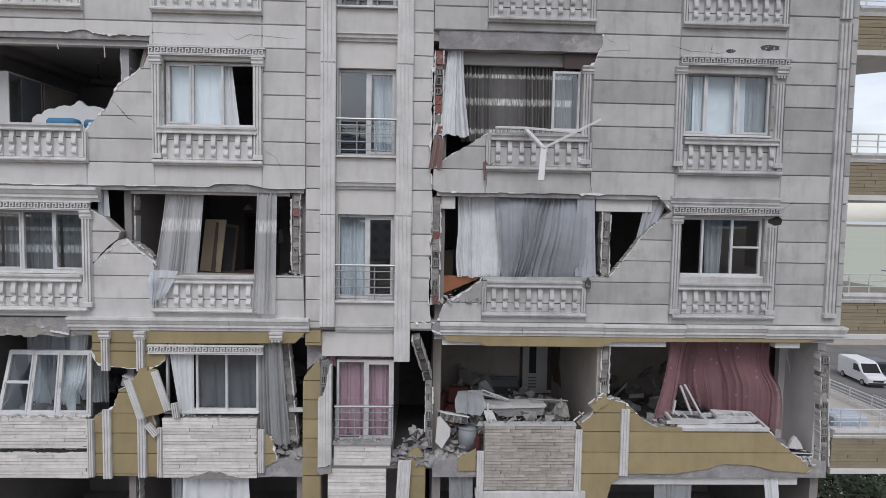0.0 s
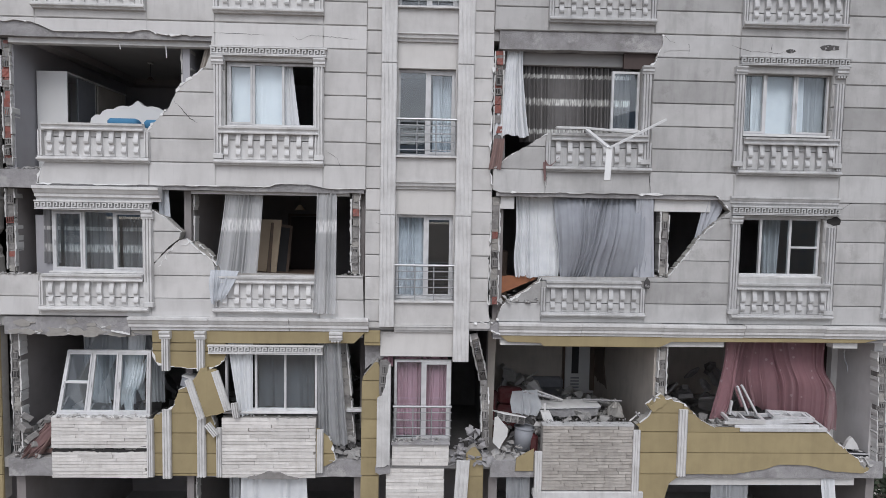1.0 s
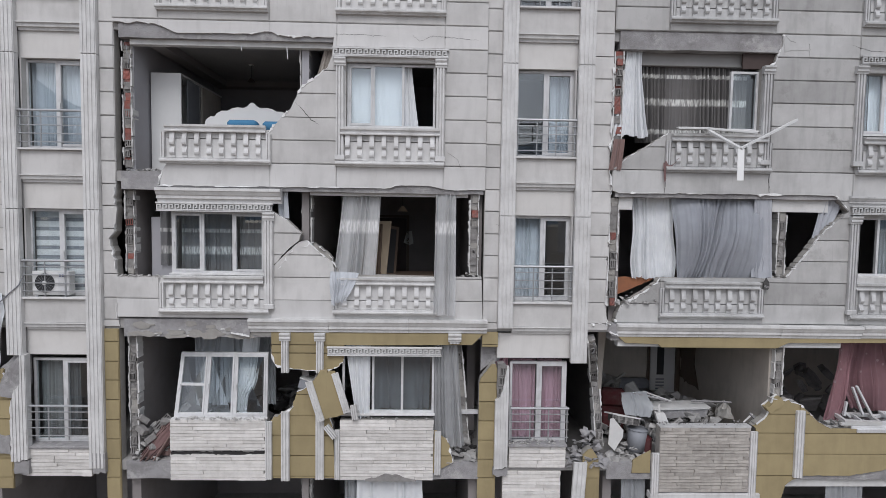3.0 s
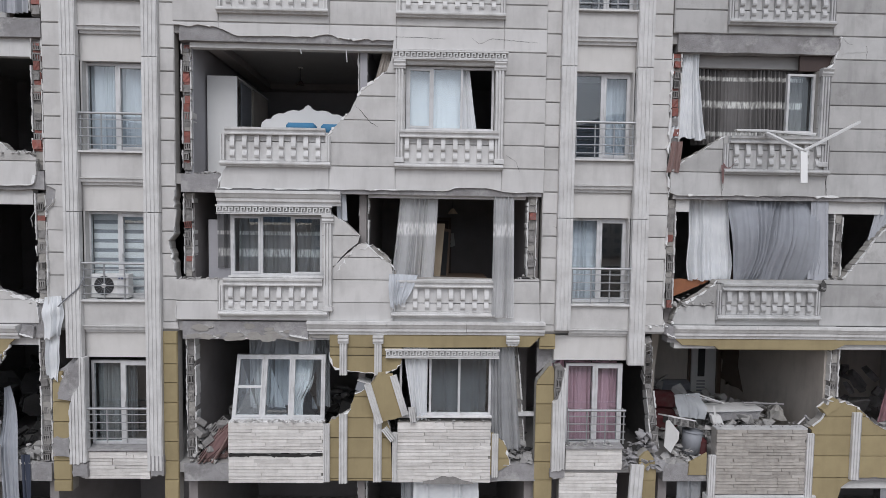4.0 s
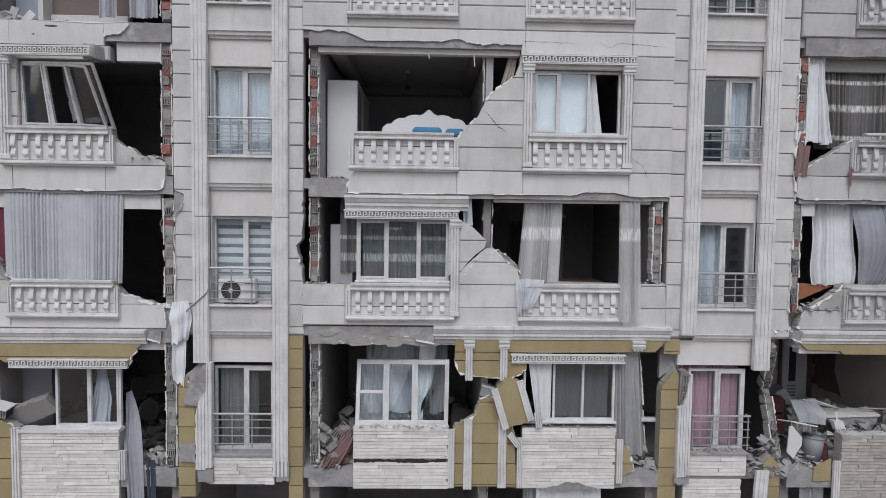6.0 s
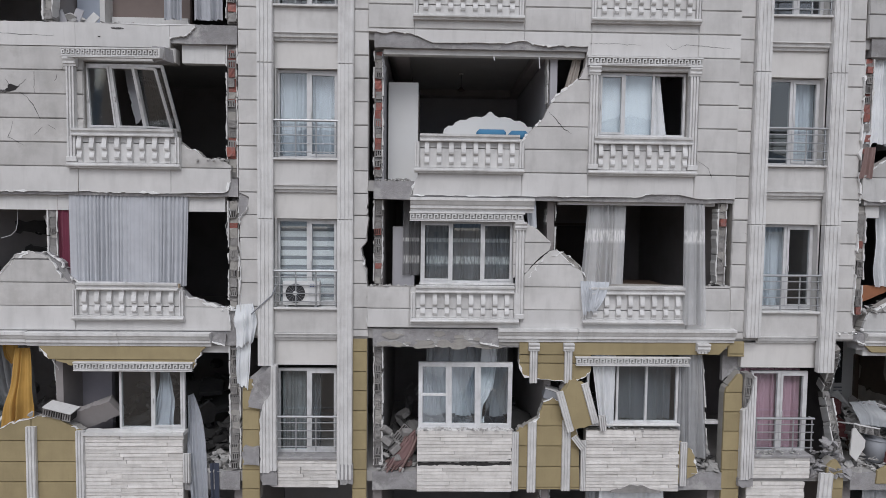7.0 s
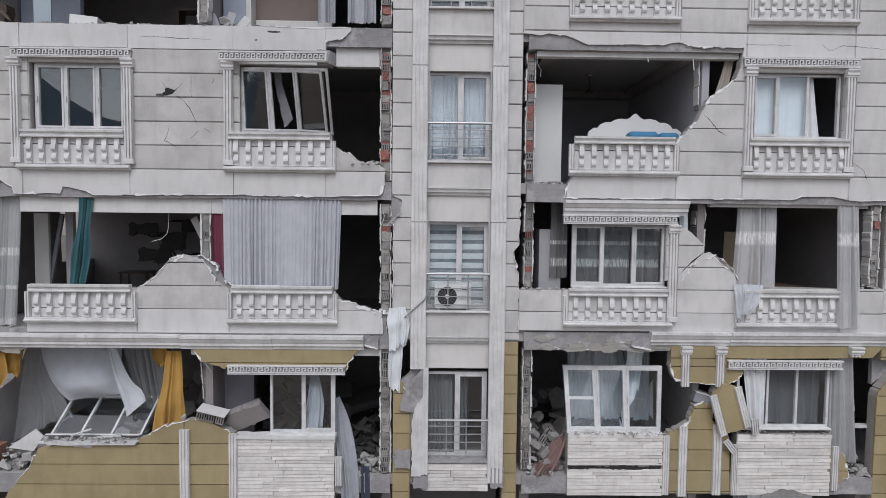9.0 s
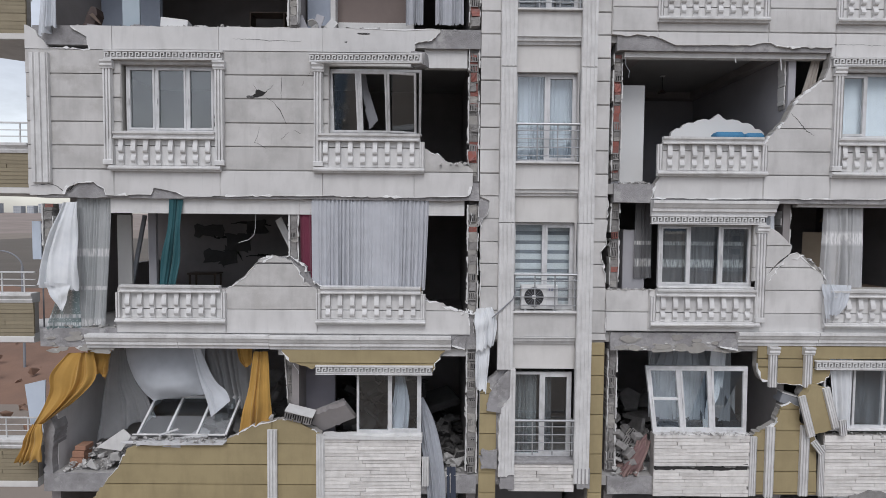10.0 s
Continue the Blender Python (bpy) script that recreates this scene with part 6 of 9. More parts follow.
curtain((5.8, 6.25), (5.85, 6.2), 12.2, 11.1, 0.36, 4, 0.03, CLOTH_GREY, "grey net curtain behind a window", seed=79)
# narrow bays
for k, (x, z, w, mt, lab) in enumerate(((-11.45, 13.42, 1.18, CLOTH_MIST, "white sheer curtain behind a french window"), (-1.10, 13.42, 0.42, CLOTH_MIST, "white sheer curtain behind a french window"), (-1.78, 10.5, 0.55, CLOTH_SHEER, "pale curtain drawn behind a french window"),
                                        (-1.80, 7.55, 0.55, CLOTH_ROSE, "rose-pink curtain behind a french window"), (-1.22, 7.55, 0.52, CLOTH_ROSE, "rose-pink curtain behind a french window"), (-11.42, 7.5, 0.5, CLOTH_PATTERN, "dark lace curtain behind a french window"), (-10.85, 7.5, 0.22, CLOTH_SMOKE, "dark grey curtain behind a french window"))):
    curtain((x, x + w), (x, x + w), z + 1.68, z, 0.46, 13 if w > 0.6 else 6, 0.04, mt, lab, seed=80 + k)
curtain((-2.15, -1.88), (-2.12, -1.86), 9.6, 9.05, 0.36, 3, 0.03, CLOTH_ROSE, "scrap of rose curtain showing through a gap", seed=90)
# louvred blind
louvre = thing("louvre_blind", "grey and white striped blind behind a french window", "blind", at=(-11.44, 0.44, 10.52))
for i in range(9):
    part("slat", boxed(0, 1.14, 0, 0.02, i * 0.19, i * 0.19 + 0.115, 0.003), LACQUER, louvre)
    part("dark_slat", boxed(0, 1.14, 0.004, 0.022, i * 0.19 + 0.116, i * 0.19 + 0.188), GREYPLAST, louvre)


# ---- air conditioner on the narrow bay's ledge ----
def air_conditioner():
    t = thing("air_conditioner", "white outdoor air conditioner unit on a railed ledge", "air conditioner", at=(-11.32, 0.10, 10.485))
    body = part("casing", boxed(0, 0.72, 0, 0.2, 0.03, 0.5, 0.012), LACQUER, t)
    bm = bmesh.new()
    bmesh.ops.create_cone(bm, cap_ends=True, segments=28, radius1=0.19, radius2=0.19, depth=0.01, matrix=Matrix.Translation((0.25, -0.006, 0.27)) @ pose(0, 0, 0, 90, 0, 0))
    part("fan_opening", bm, BLACK, t)
    bm = bmesh.new()
    for i in range(8):
        a = math.pi * i / 8
        d = Vector((math.cos(a), 0, math.sin(a))) * 0.19
        c = Vector((0.25, -0.018, 0.27))
        rod(bm, c - d, c + d, 0.003, 5)
    part("grille", bm, GREYPLAST, t)
    bm = bmesh.new()
    bmesh.ops.create_cone(bm, cap_ends=True, segments=16, radius1=0.045, radius2=0.04, depth=0.02, matrix=Matrix.Translation((0.25, -0.025, 0.27)) @ pose(0, 0, 0, 90, 0, 0))
    part("hub", bm, LACQUER, t)
    part("side_panel", boxed(0.5, 0.715, -0.008, -0.001, 0.04, 0.49, 0.003), PVC, t, "pale grey service panel")
    bm = bmesh.new()
    for i in range(3):
        box(bm, 0.535 + i * 0.05, 0.568 + i * 0.05, -0.012, -0.008, 0.40, 0.445)
    part("badge", bm, surface("badge_blue", (0.03, 0.05, 0.2)), t, "small blue badge")
    for x in (0.06, 0.62):
        part("foot", boxed(x, x + 0.05, 0.0, 0.2, -0.045, 0.028), STEEL, t)
    return t


air_conditioner()
bm = cord([(-11.9, -0.02, 10.35), (-11.72, -0.03, 10.52), (-11.5, -0.02, 10.72), (-11.42, 0.02, 10.92)], 0.012)
single("cable", bm, GREYPLAST, "grey insulated pipe looping from the air conditioner", "cable")
bm = cord([(-16.60, 0.42, 12.76), (-16.60, 0.41, 12.4), (-16.61, 0.4, 12.05), (-16.64, 0.4, 11.92), (-16.74, 0.4, 11.82), (-16.95, 0.42, 11.76)], 0.006)
single("electric_wire", bm, PVC, "white electric wire dangling from the ceiling", "wire")

# ---- middle flat, upper room ----
F3Z = FLOOR[3]
wardrobe = thing("wardrobe", "tall white wardrobe with a sliding door standing open", "wardrobe", at=(-9.33, 0.9, F3Z + 0.003))
part("end_panel", boxed(0, 0.62, 0, 0.03, 0, 2.08, 0.004), LACQUER, wardrobe)
part("back_panel", boxed(0, 0.03, 0.031, 2.4, 0, 2.08), LACQUER, wardrobe)
part("top_panel", boxed(0.031, 0.62, 0.031, 2.4, 2.05, 2.08), LACQUER, wardrobe)
part("bottom_panel", boxed(0.031, 0.62, 0.031, 2.4, 0, 0.06), LACQUER, wardrobe)
part("divider", boxed(0.031, 0.58, 1.1, 1.13, 0.061, 2.049), LACQUER, wardrobe)
d = part("door", boxed(0.585, 0.615, 1.15, 2.35, 0.07, 2.04, 0.004), ROOM_BEIGE, wardrobe, "cream sliding door")
part("handle", boxed(0.616, 0.63, 1.2, 1.22, 0.8, 1.2, 0.003), STEEL, d)
part("mirror_door", boxed(0.55, 0.58, 0.45, 1.09, 0.07, 2.04, 0.004), GREYPLAST, wardrobe)

bed = thing("bed", "wooden bed with an ornate white headboard, dusty", "bed", at=(-7.22, 0.8, F3Z + 0.003))
left_edge = [(-0.96, 0.35), (-0.98, 1.0), (-0.95, 1.12), (-0.86, 1.19), (-0.77, 1.19), (-0.72, 1.26), (-0.62, 1.31), (-0.50, 1.31), (-0.42, 1.36), (-0.30, 1.385), (-0.18, 1.37), (-0.10, 1.41), (-0.04, 1.47), (0, 1.49)]
outline = left_edge + [(-x, z) for x, z in reversed(left_edge[:-1])]
part("headboard", prism(bmesh.new(), outline, 0, 0.09), LACQUER, bed)
part("mattress", boxed(-0.8, 0.8, -0.64, -0.01, 0.45, 0.85, 0.05), MATTRESS, bed)
part("bed_frame", boxed(-0.84, 0.84, -0.64, -0.005, 0.15, 0.44, 0.01), LACQUER, bed)
for x in (-0.8, 0.74):
    part("leg", boxed(x, x + 0.06, -0.44, -0.38, 0, 0.149), LACQUER, bed)
for x0, x1, y0 in ((-0.32, 0.26, -0.62), (0.34, 0.72, -0.5)):
    smooth(part("folded_cover", boxed(x0, x1, y0, y0 + 0.28, 0.851, 1.04, 0.05), BLUE, bed, "deep blue folded cover"))

lamp = thing("pendant_lamp", "small dark pendant lamp on a cord", "lamp", at=(-7.74, 2.5, 15.66))
part("cord", rod(bmesh.new(), (0, 0, 0), (0, 0, -0.32), 0.006, 6), BLACK, lamp)
bm = bmesh.new()
bmesh.ops.create_cone(bm, cap_ends=True, segments=16, radius1=0.09, radius2=0.03, depth=0.08, matrix=Matrix.Translation((0, 0, -0.36)))
part("shade", bm, BROWN, lamp)
part("ceiling_rose", boxed(-0.05, 0.05, -0.05, 0.05, -0.02, 0.002, 0.004), LACQUER, lamp)
for k, (x, z, l) in enumerate(((-7.24, 15.44, 0.10), (-6.35, 15.44, 0.24))):
    bm = rod(bmesh.new(), (x, 0.16, z), (x + 0.02, 0.15, z - l), 0.01, 5)
    single("electric_wire", bm, PVC, "scrap of white wire hanging from the broken header", "wire")
for k, (xa, xb, ya, yb) in enumerate(((-9.2, -8.9, 0.4, 4.55), (-6.35, -6.12, 0.4, 4.55), (-8.9, -6.35, 4.2, 4.55))):
    single("ceiling_cornice_%d" % k, boxed(xa, xb, ya, yb, 15.5, 15.664), ROOM_DIM, "dark plaster ceiling border", "cornice", kind="structure")

# ---- middle flat, second storey ----
single("leaning_board", boxed(-0.02, 0.02, -0.35, 0.35, 0, 1.15, 0.004), TAN, "tan board leaning in a dark room", "board", m=Matrix.Translation((-4.72, 1.2, FLOOR[2] + 0.84)) @ pose(0, 0, 0, 0, 8, 55))
single("cabinet_low", boxed(-5.6, -3.4, 1.0, 1.9, FLOOR[2] + 0.003, FLOOR[2] + 0.83, 0.01), WOOD, "dark wooden chest buried in dust", "cabinet")
mf = thing("picture_frame", "large dark picture frame leaning against a board", "picture frame", m=Matrix.Translation((-4.62, 1.0, FLOOR[2] + 0.84)) @ pose(0, 0, 0, -6, 9, 40))
part("frame", rect_frame(bmesh.new(), 0, 0.5, 0, 1.1, 0, 0.04, 0.06), WOOD, mf)
part("backing", boxed(0.06, 0.44, 0.01, 0.03, 0.06, 1.04), BLACK, mf)
ch = thing("chandelier", "small brass chandelier in a dark room", "lamp", at=(-4.13, 2.0, 12.74))
part("cord", rod(bmesh.new(), (0, 0, 0), (0, 0, -0.35), 0.006, 6), BLACK, ch)
bm = bmesh.new()
bmesh.ops.create_cone(bm, cap_ends=True, segments=14, radius1=0.12, radius2=0.03, depth=0.12, matrix=Matrix.Translation((0, 0, -0.41)))
part("shade", bm, TAN, ch)
single("paper_sheet", prism(bmesh.new(), [(-4.12, 11.72), (-3.98, 11.75), (-3.93, 11.4), (-4.05, 11.35), (-4.2, 11.42)], 4.55, 4.58), PLASTER, "white torn paper on a dark wall", "paper")
inner = thing("inner_door", "dark inner door standing in the rear wall", "door", at=(-5.0, 4.55, FLOOR[2] + 0.003))
part("door_frame", rect_frame(bmesh.new(), 0, 0.95, 0, 2.1, 0, 0.045, 0.07), WOOD, inner)
part("leaf", boxed(0.075, 0.875, 0.01, 0.04, 0.02, 2.02), BROWN, inner)
single("cupboard", boxed(-9.2, -8.75, 0.55, 1.2, FLOOR[2] + 0.003, 12.08, 0.01), ROOM_GREY, "grey cupboard beside the broken corner", "cupboard")

# ---- right flat, olive storey ----
F1Z = FLOOR[1]
door = thing("inner_door", "white inner door with a dark glass strip and vent slots", "door", at=(2.84, 4.52, F1Z + 0.003))
part("door_frame", rect_frame(bmesh.new(), -0.1, 0.92, 0, 2.12, 0.03, 0.075, 0.07), WOOD, door)
part("leaf", boxed(-0.02, 0.84, 0.0, 0.04, 0.02, 2.04, 0.004), LACQUER, door)
part("glass_strip", boxed(0.16, 0.36, -0.006, -0.001, 0.6, 1.9), BLACK, door, "dark glass strip")
for i in range(4):
    part("vent_slot", boxed(0.14, 0.38, -0.006, -0.001, 0.18 + i * 0.09, 0.22 + i * 0.09), GREYPLAST, door)
sofa = thing("sofa", "dusty red sofa buried in rubble", "sofa", m=Matrix.Translation((0.78, 1.55, F1Z + 0.003)) @ pose(0, 0, 0, 0, 0, -12))
part("seat", boxed(-0.28, 0.3, -0.35, 0.4, 0.25, 0.62, 0.06), RED, sofa)
part("backrest", boxed(-0.28, 0.3, 0.1, 0.4, 0.62, 1.02, 0.07), RED, sofa)
part("armrest", boxed(-0.42, -0.29, -0.35, 0.4, 0.2, 0.9, 0.05), RED, sofa)
for x in (-0.36, 0.22):
    part("leg", boxed(x, x + 0.06, -0.3, -0.24, 0, 0.249), WOOD, sofa)
back_sofa = thing("sofa", "grey sofa under dust at the rear wall", "sofa", at=(2.2, 3.9, F1Z + 0.003))
part("seat", boxed(-0.5, 0.5, -0.4, 0.4, 0.0, 0.3, 0.06), GREYPLAST, back_sofa)
part("backrest", boxed(-0.5, 0.5, 0.3, 0.55, 0.2, 0.55, 0.07), GREYPLAST, back_sofa)

slab = thing("fallen_slab", "broken white-skinned slab lying behind a parapet", "slab", m=Matrix.Translation((2.22, 0.86, 7.86)) @ pose(0, 0, 0, 3, -0.5, 3))
part("slab_body", prism(bmesh.new(), jag([(-0.55, -0.02), (0.42, -0.02)], 0.015, 0.12, 3) + jag([(0.47, 0.17), (-0.75, 0.17)], 0.008, 0.1, 4), 0, 0.4), CONCRETE, slab)
part("plaster_skin", prism(bmesh.new(), jag([(-0.9, 0.174), (0.46, 0.174)], 0.006, 0.12, 5) + jag([(0.5, 0.21), (-0.9, 0.21)], 0.008, 0.12, 6), -0.04, 0.4), PLASTER, slab)
shard = thing("plaster_shard", "white plaster block propped against a slab", "plaster shard", at=(1.27, 0.28, 7.93))
part("block", prism(bmesh.new(), jag([(0.06, 0.0), (0.28, 0.0), (0.19, 0.2)], 0.008, 0.08, 2) + [(0.0, 0.2)], 0, 0.12), PLASTER, shard)
for k in range(7):
    net = thing("netting_strip", "twisted strip of white plastic mesh on rubble", "mesh strip", "mesh strips", m=Matrix.Translation((1.0 + 0.11 * k, 0.9, 8.37 - 0.03 * k)) @ pose(0, 0, 0, 20 * (k % 3), 15, 10)) if k == 0 else net
    o = part("mesh_link", rod(bmesh.new(), (0.11 * k, 0, 0.012 * (k % 2)), (0.11 * k + 0.1, 0.02, 0.03 - 0.012 * (k % 2)), 0.014, 5), CLOTH_SHEER, net)
foil = thing("rubble_sack", "crumpled grey plastic sack on the parapet rubble", "sack", at=(3.06, 0.86, 7.82))
bm = bmesh.new()
r = random.Random(5)
tip = bm.verts.new((0.0, 0.08, 0.4))
for k in range(2):
    ring = [bm.verts.new(((0.2 - 0.07 * k) * math.cos(a) + r.uniform(-0.05, 0.05), 0.1 + 0.14 * math.sin(a) + r.uniform(-0.04, 0.04), 0.2 * k + r.uniform(0, 0.06))) for a in (2 * math.pi * i / 9 for i in range(9))]
    if k:
        for i in range(9):
            bm.faces.new((low[i], low[(i + 1) % 9], ring[(i + 1) % 9], ring[i]))
            bm.faces.new((ring[i], ring[(i + 1) % 9], tip))
    low = ring
bmesh.ops.subdivide_edges(bm, edges=bm.edges[:], cuts=1, use_grid_fill=True)
for v in bm.verts:
    v.co += Vector((r.uniform(-1, 1), r.uniform(-1, 1), r.uniform(-0.6, 0.6))) * 0.022
part("sack_body", bm, MORTAR, foil)
drape([(0.78, 0.95, 8.36), (0.74, 0.8, 8.3), (0.7, 0.62, 8.2), (0.72, 0.5, 8.02)], [(1.32, 0.95, 8.4), (1.3, 0.8, 8.3), (1.34, 0.6, 8.16), (1.22, 0.46, 7.98)], 4, 0.035, CLOTH_GREY, "dusty grey plastic sheet over the heap", name="plastic_sheet", category="sheet", seed=96, ragged=0.0)
prop = thing("slab_heap", "heap of rubble holding up a slab", "rubble")
prop["kind"] = "stuff"
r = random.Random(8)
bm = bmesh.new()
for _ in range(90):
    chunk(bm, (r.uniform(0.4, 3.3), r.uniform(0.3, 1.6), r.uniform(F1Z, 7.92)), r.uniform(0.06, 0.2), r, 0.7)
part("heap", bm, RUBBLE, prop)
bucket = thing("bucket", "grey plastic bucket standing in rubble", "bucket", m=Matrix.Translation((0.92, 0.42, 7.30)) @ pose(0, 0, 0, 0, 4, 0))
bm = bmesh.new()
bmesh.ops.create_cone(bm, cap_ends=True, segments=24, radius1=0.18, radius2=0.205, depth=0.46, matrix=Matrix.Translation((0, 0, 0.23)))
smooth(part("body", bm, GREYPLAST, bucket))
bm = bmesh.new()
for i in range(24):
    a, b = 2 * math.pi * i / 24, 2 * math.pi * (i + 1) / 24
    rod(bm, (0.207 * math.cos(a), 0.207 * math.sin(a), 0.455), (0.207 * math.cos(b), 0.207 * math.sin(b), 0.455), 0.011, 6)
part("rim", bm, GREYPLAST, bucket)
t = thing("brick_slab", "broken pack of white hollow brick tipped onto rubble", "wall fragment", m=Matrix.Translation((0.33, 0.22, 7.98)) @ pose(0, 0, 0, -14, 12, 6))
part("plaster_skin", prism(bmesh.new(), jag([(0.0, 0.14), (0.62, 0.14)], 0.006, 0.1, 3) + jag([(0.64, 0.165), (0.0, 0.17)], 0.008, 0.1, 4), 0, 0.4), PLASTER, t)
for j in range(2):
    for i in range(4):
        o = new("brick", BRICKS["grey"][i])
        o.parent = t
        o.matrix_basis = Matrix.Translation((0.15 * i, 0.0, 0.035 + j * 0.066)) @ pose(0, 0, 0, 0, 90, 0) @ Matrix.Diagonal((0.4, 1, 0.86, 1))
single("fallen_board", prism(bmesh.new(), [(0.26, 7.5), (0.29, 8.03), (0.36, 8.05), (0.43, 7.96), (0.57, 7.80), (0.56, 7.64), (0.47, 7.5), (0.40, 7.36)], 0.2, 0.23), PLASTER, "broken white board standing in rubble", "board")

for k, (x0, z0, x1, z1, y) in enumerate(((1.02, 8.36, 1.75, 8.22, 0.9), (1.3, 8.34, 1.9, 8.15, 1.1), (3.3, 8.12, 3.55, 7.85, 0.35), (3.45, 8.05, 3.2, 7.9, 0.5), (2.35, 8.17, 3.2, 8.17, 1.0), (1.36, 8.3, 1.36, 7.9, 0.35))):
    single("broken_batten", rod(bmesh.new(), (x0, y, z0), (x1, y - 0.1, z1), 0.022, 4), PLASTER if k % 2 else CONCRETE, "broken plaster-dusted batten in the rubble", "batten", group="loose battens")

# fallen frames on the right parapet
for k, (x0, x1, z, y, tilt_y, wide) in enumerate(((5.4, 7.25, 7.90, 0.02, 0, 0.5), (5.15, 5.95, 8.08, 0.05, 2, 0.4), (5.95, 7.0, 8.02, 0.12, -2, 0.35), (6.2, 7.1, 8.10, 0.2, 3, 0.3))):
    t = thing("fallen_sash_window", "white window frame lying flat on the broken parapet", "window frame", "fallen window frames", m=Matrix.Translation((x0, y, z)) @ pose(0, 0, 0, -82, tilt_y, 0))
    part("frame", rect_frame(bmesh.new(), 0, x1 - x0, 0, wide, 0, 0.07, 0.06), PVC if k != 1 else ALU, t)
    part("rail", boxed((x1 - x0) / 2 - 0.02, (x1 - x0) / 2 + 0.02, 0.005, 0.065, 0.06, wide - 0.06), PVC, t)
for k, (x0, z0, x1, z1) in enumerate(((5.42, 8.72, 5.68, 8.12), (5.52, 8.74, 5.88, 8.12), (5.34, 8.4, 5.3, 8.1), (5.3, 8.18, 5.45, 8.06))):
    d = Vector((x1 - x0, 0, z1 - z0))
    t = thing("loose_profile", "white plastic window profile leaning in rubble", "window profile", "loose window profiles", at=(x0, 0.26 + 0.02 * k, z0))
    ob = part("profile", boxed(-0.03, 0.03, -0.02, 0.02, 0, d.length, 0.004), PVC, t)
    ob.matrix_basis = d.to_track_quat("Z", "Y").to_matrix().to_4x4()
single("fallen_board", prism(bmesh.new(), [(7.88, 7.34), (8.22, 7.32), (8.16, 7.45), (8.04, 7.6), (7.96, 7.52)], 0.35, 0.42), PLASTER, "pointed white plaster shard standing in rubble", "plaster shard")
dark_box = thing("drawer", "dark open drawer tipped on the slab edge", "drawer", m=Matrix.Translation((7.85, 0.22, 7.20)) @ pose(0, 0, 0, 0, 2, 0))
part("drawer_front", rect_frame(bmesh.new(), 0, 0.5, 0, 0.1, 0, 0.02, 0.02), PVC, dark_box)
part("drawer_inside", boxed(0.02, 0.48, 0.02, 0.3, 0.0, 0.09), BLACK, dark_box)

# bent aluminium frame hanging on the right facade
hang = thing("bent_blind_assembly", "bent aluminium blind frame hanging down the facade", "metal frame", at=(0, 0, 0))
for p, q, w in (((1.33, -0.08, 13.99), (1.95, -0.1, 13.99), 0.05), ((1.93, -0.1, 13.99), (2.95, -0.05, 13.93), 0.035), ((1.93, -0.06, 13.98), (2.12, -1.0, 13.50), 0.042), ((2.10, -1.0, 13.50), (3.16, -0.94, 14.05), 0.04), ((2.12, -1.0, 13.5), (2.05, -1.15, 12.90), 0.055)):
    d = Vector(q) - Vector(p)
    ob = part("bar", boxed(-w, w, -0.012, 0.012, 0, d.length, 0.003), LACQUER, hang)
    for e in (-w, w - 0.012):
        o = part("bar_lip", boxed(e, e + 0.012, -0.03, -0.0121, 0.01, d.length - 0.01), ALU, ob)
    ob.matrix_basis = Matrix.Translation(p) @ d.to_track_quat("Z", "Y").to_matrix().to_4x4()

# rust board and items of the right second storey
single("rust_board", prism(bmesh.new(), jag([(0.37, 10.98), (1.16, 11.02)], 0.008, 0.1, 1) + jag([(1.1, 10.93), (0.8, 10.8), (0.38, 10.62)], 0.012, 0.08, 2), 0.33, 0.36), RUST, "rust-brown board stuck behind a broken parapet", "board")
single("armchair", boxed(1.62, 2.1, 0.75, 1.0, FLOOR[2] + 0.003, 11.22, 0.08), BROWN, "dark brown armchair behind a curtain", "armchair")
single("cabinet_low", boxed(0.36, 0.62, 1.2, 1.8, FLOOR[2] + 0.003, 11.45, 0.02), WOOD, "dark wooden cabinet in a dim room", "cabinet")

# ---- middle flat, olive storey ----
gear = thing("metal_box", "grey metal appliance box tipped in a hole", "metal box", m=Matrix.Translation((-6.14, 0.12, 8.68)) @ pose(0, 0, 0, 0, 16, -6))
part("shell", boxed(0, 0.38, 0, 0.3, 0, 0.2, 0.012), GREYPLAST, gear)
part("lid", boxed(-0.01, 0.39, -0.01, 0.31, 0.201, 0.22), ALU, gear)
single("white_bar", boxed(-2.80, -2.30, 0.30, 0.42, 8.09, 8.16, 0.006), PVC, "white plastic profile sticking out of the wall end", "window profile")
for k, (x, z, a) in enumerate(((-5.35, 7.72, -38), (-4.95, 8.09, -8))):
    t = thing("broken_strip", "snapped piece of white fluted strip", "wall fragment", "broken strips", m=Matrix.Translation((x, -0.03, z)) @ pose(0, 0, 0, 0, a, 0))
    fluted(0.13, 0.3, MOULD, t, "strip", 0.05, 3)
single("cloth_heap", boxed(-9.3, -8.75, 0.25, 0.7, 7.18, 7.35, 0.05), CLOTH_DUST, "dusty brown blanket in the rubble", "blanket")
curtain((-8.92, -8.62), (-9.34, -8.92), 7.84, 7.2, 0.26, 5, 0.07, CLOTH_DUST, "dusty brown blanket hanging over rubble", seed=97, name="blanket", category="blanket", y_low=0.12, loose=True)
r = random.Random(21)
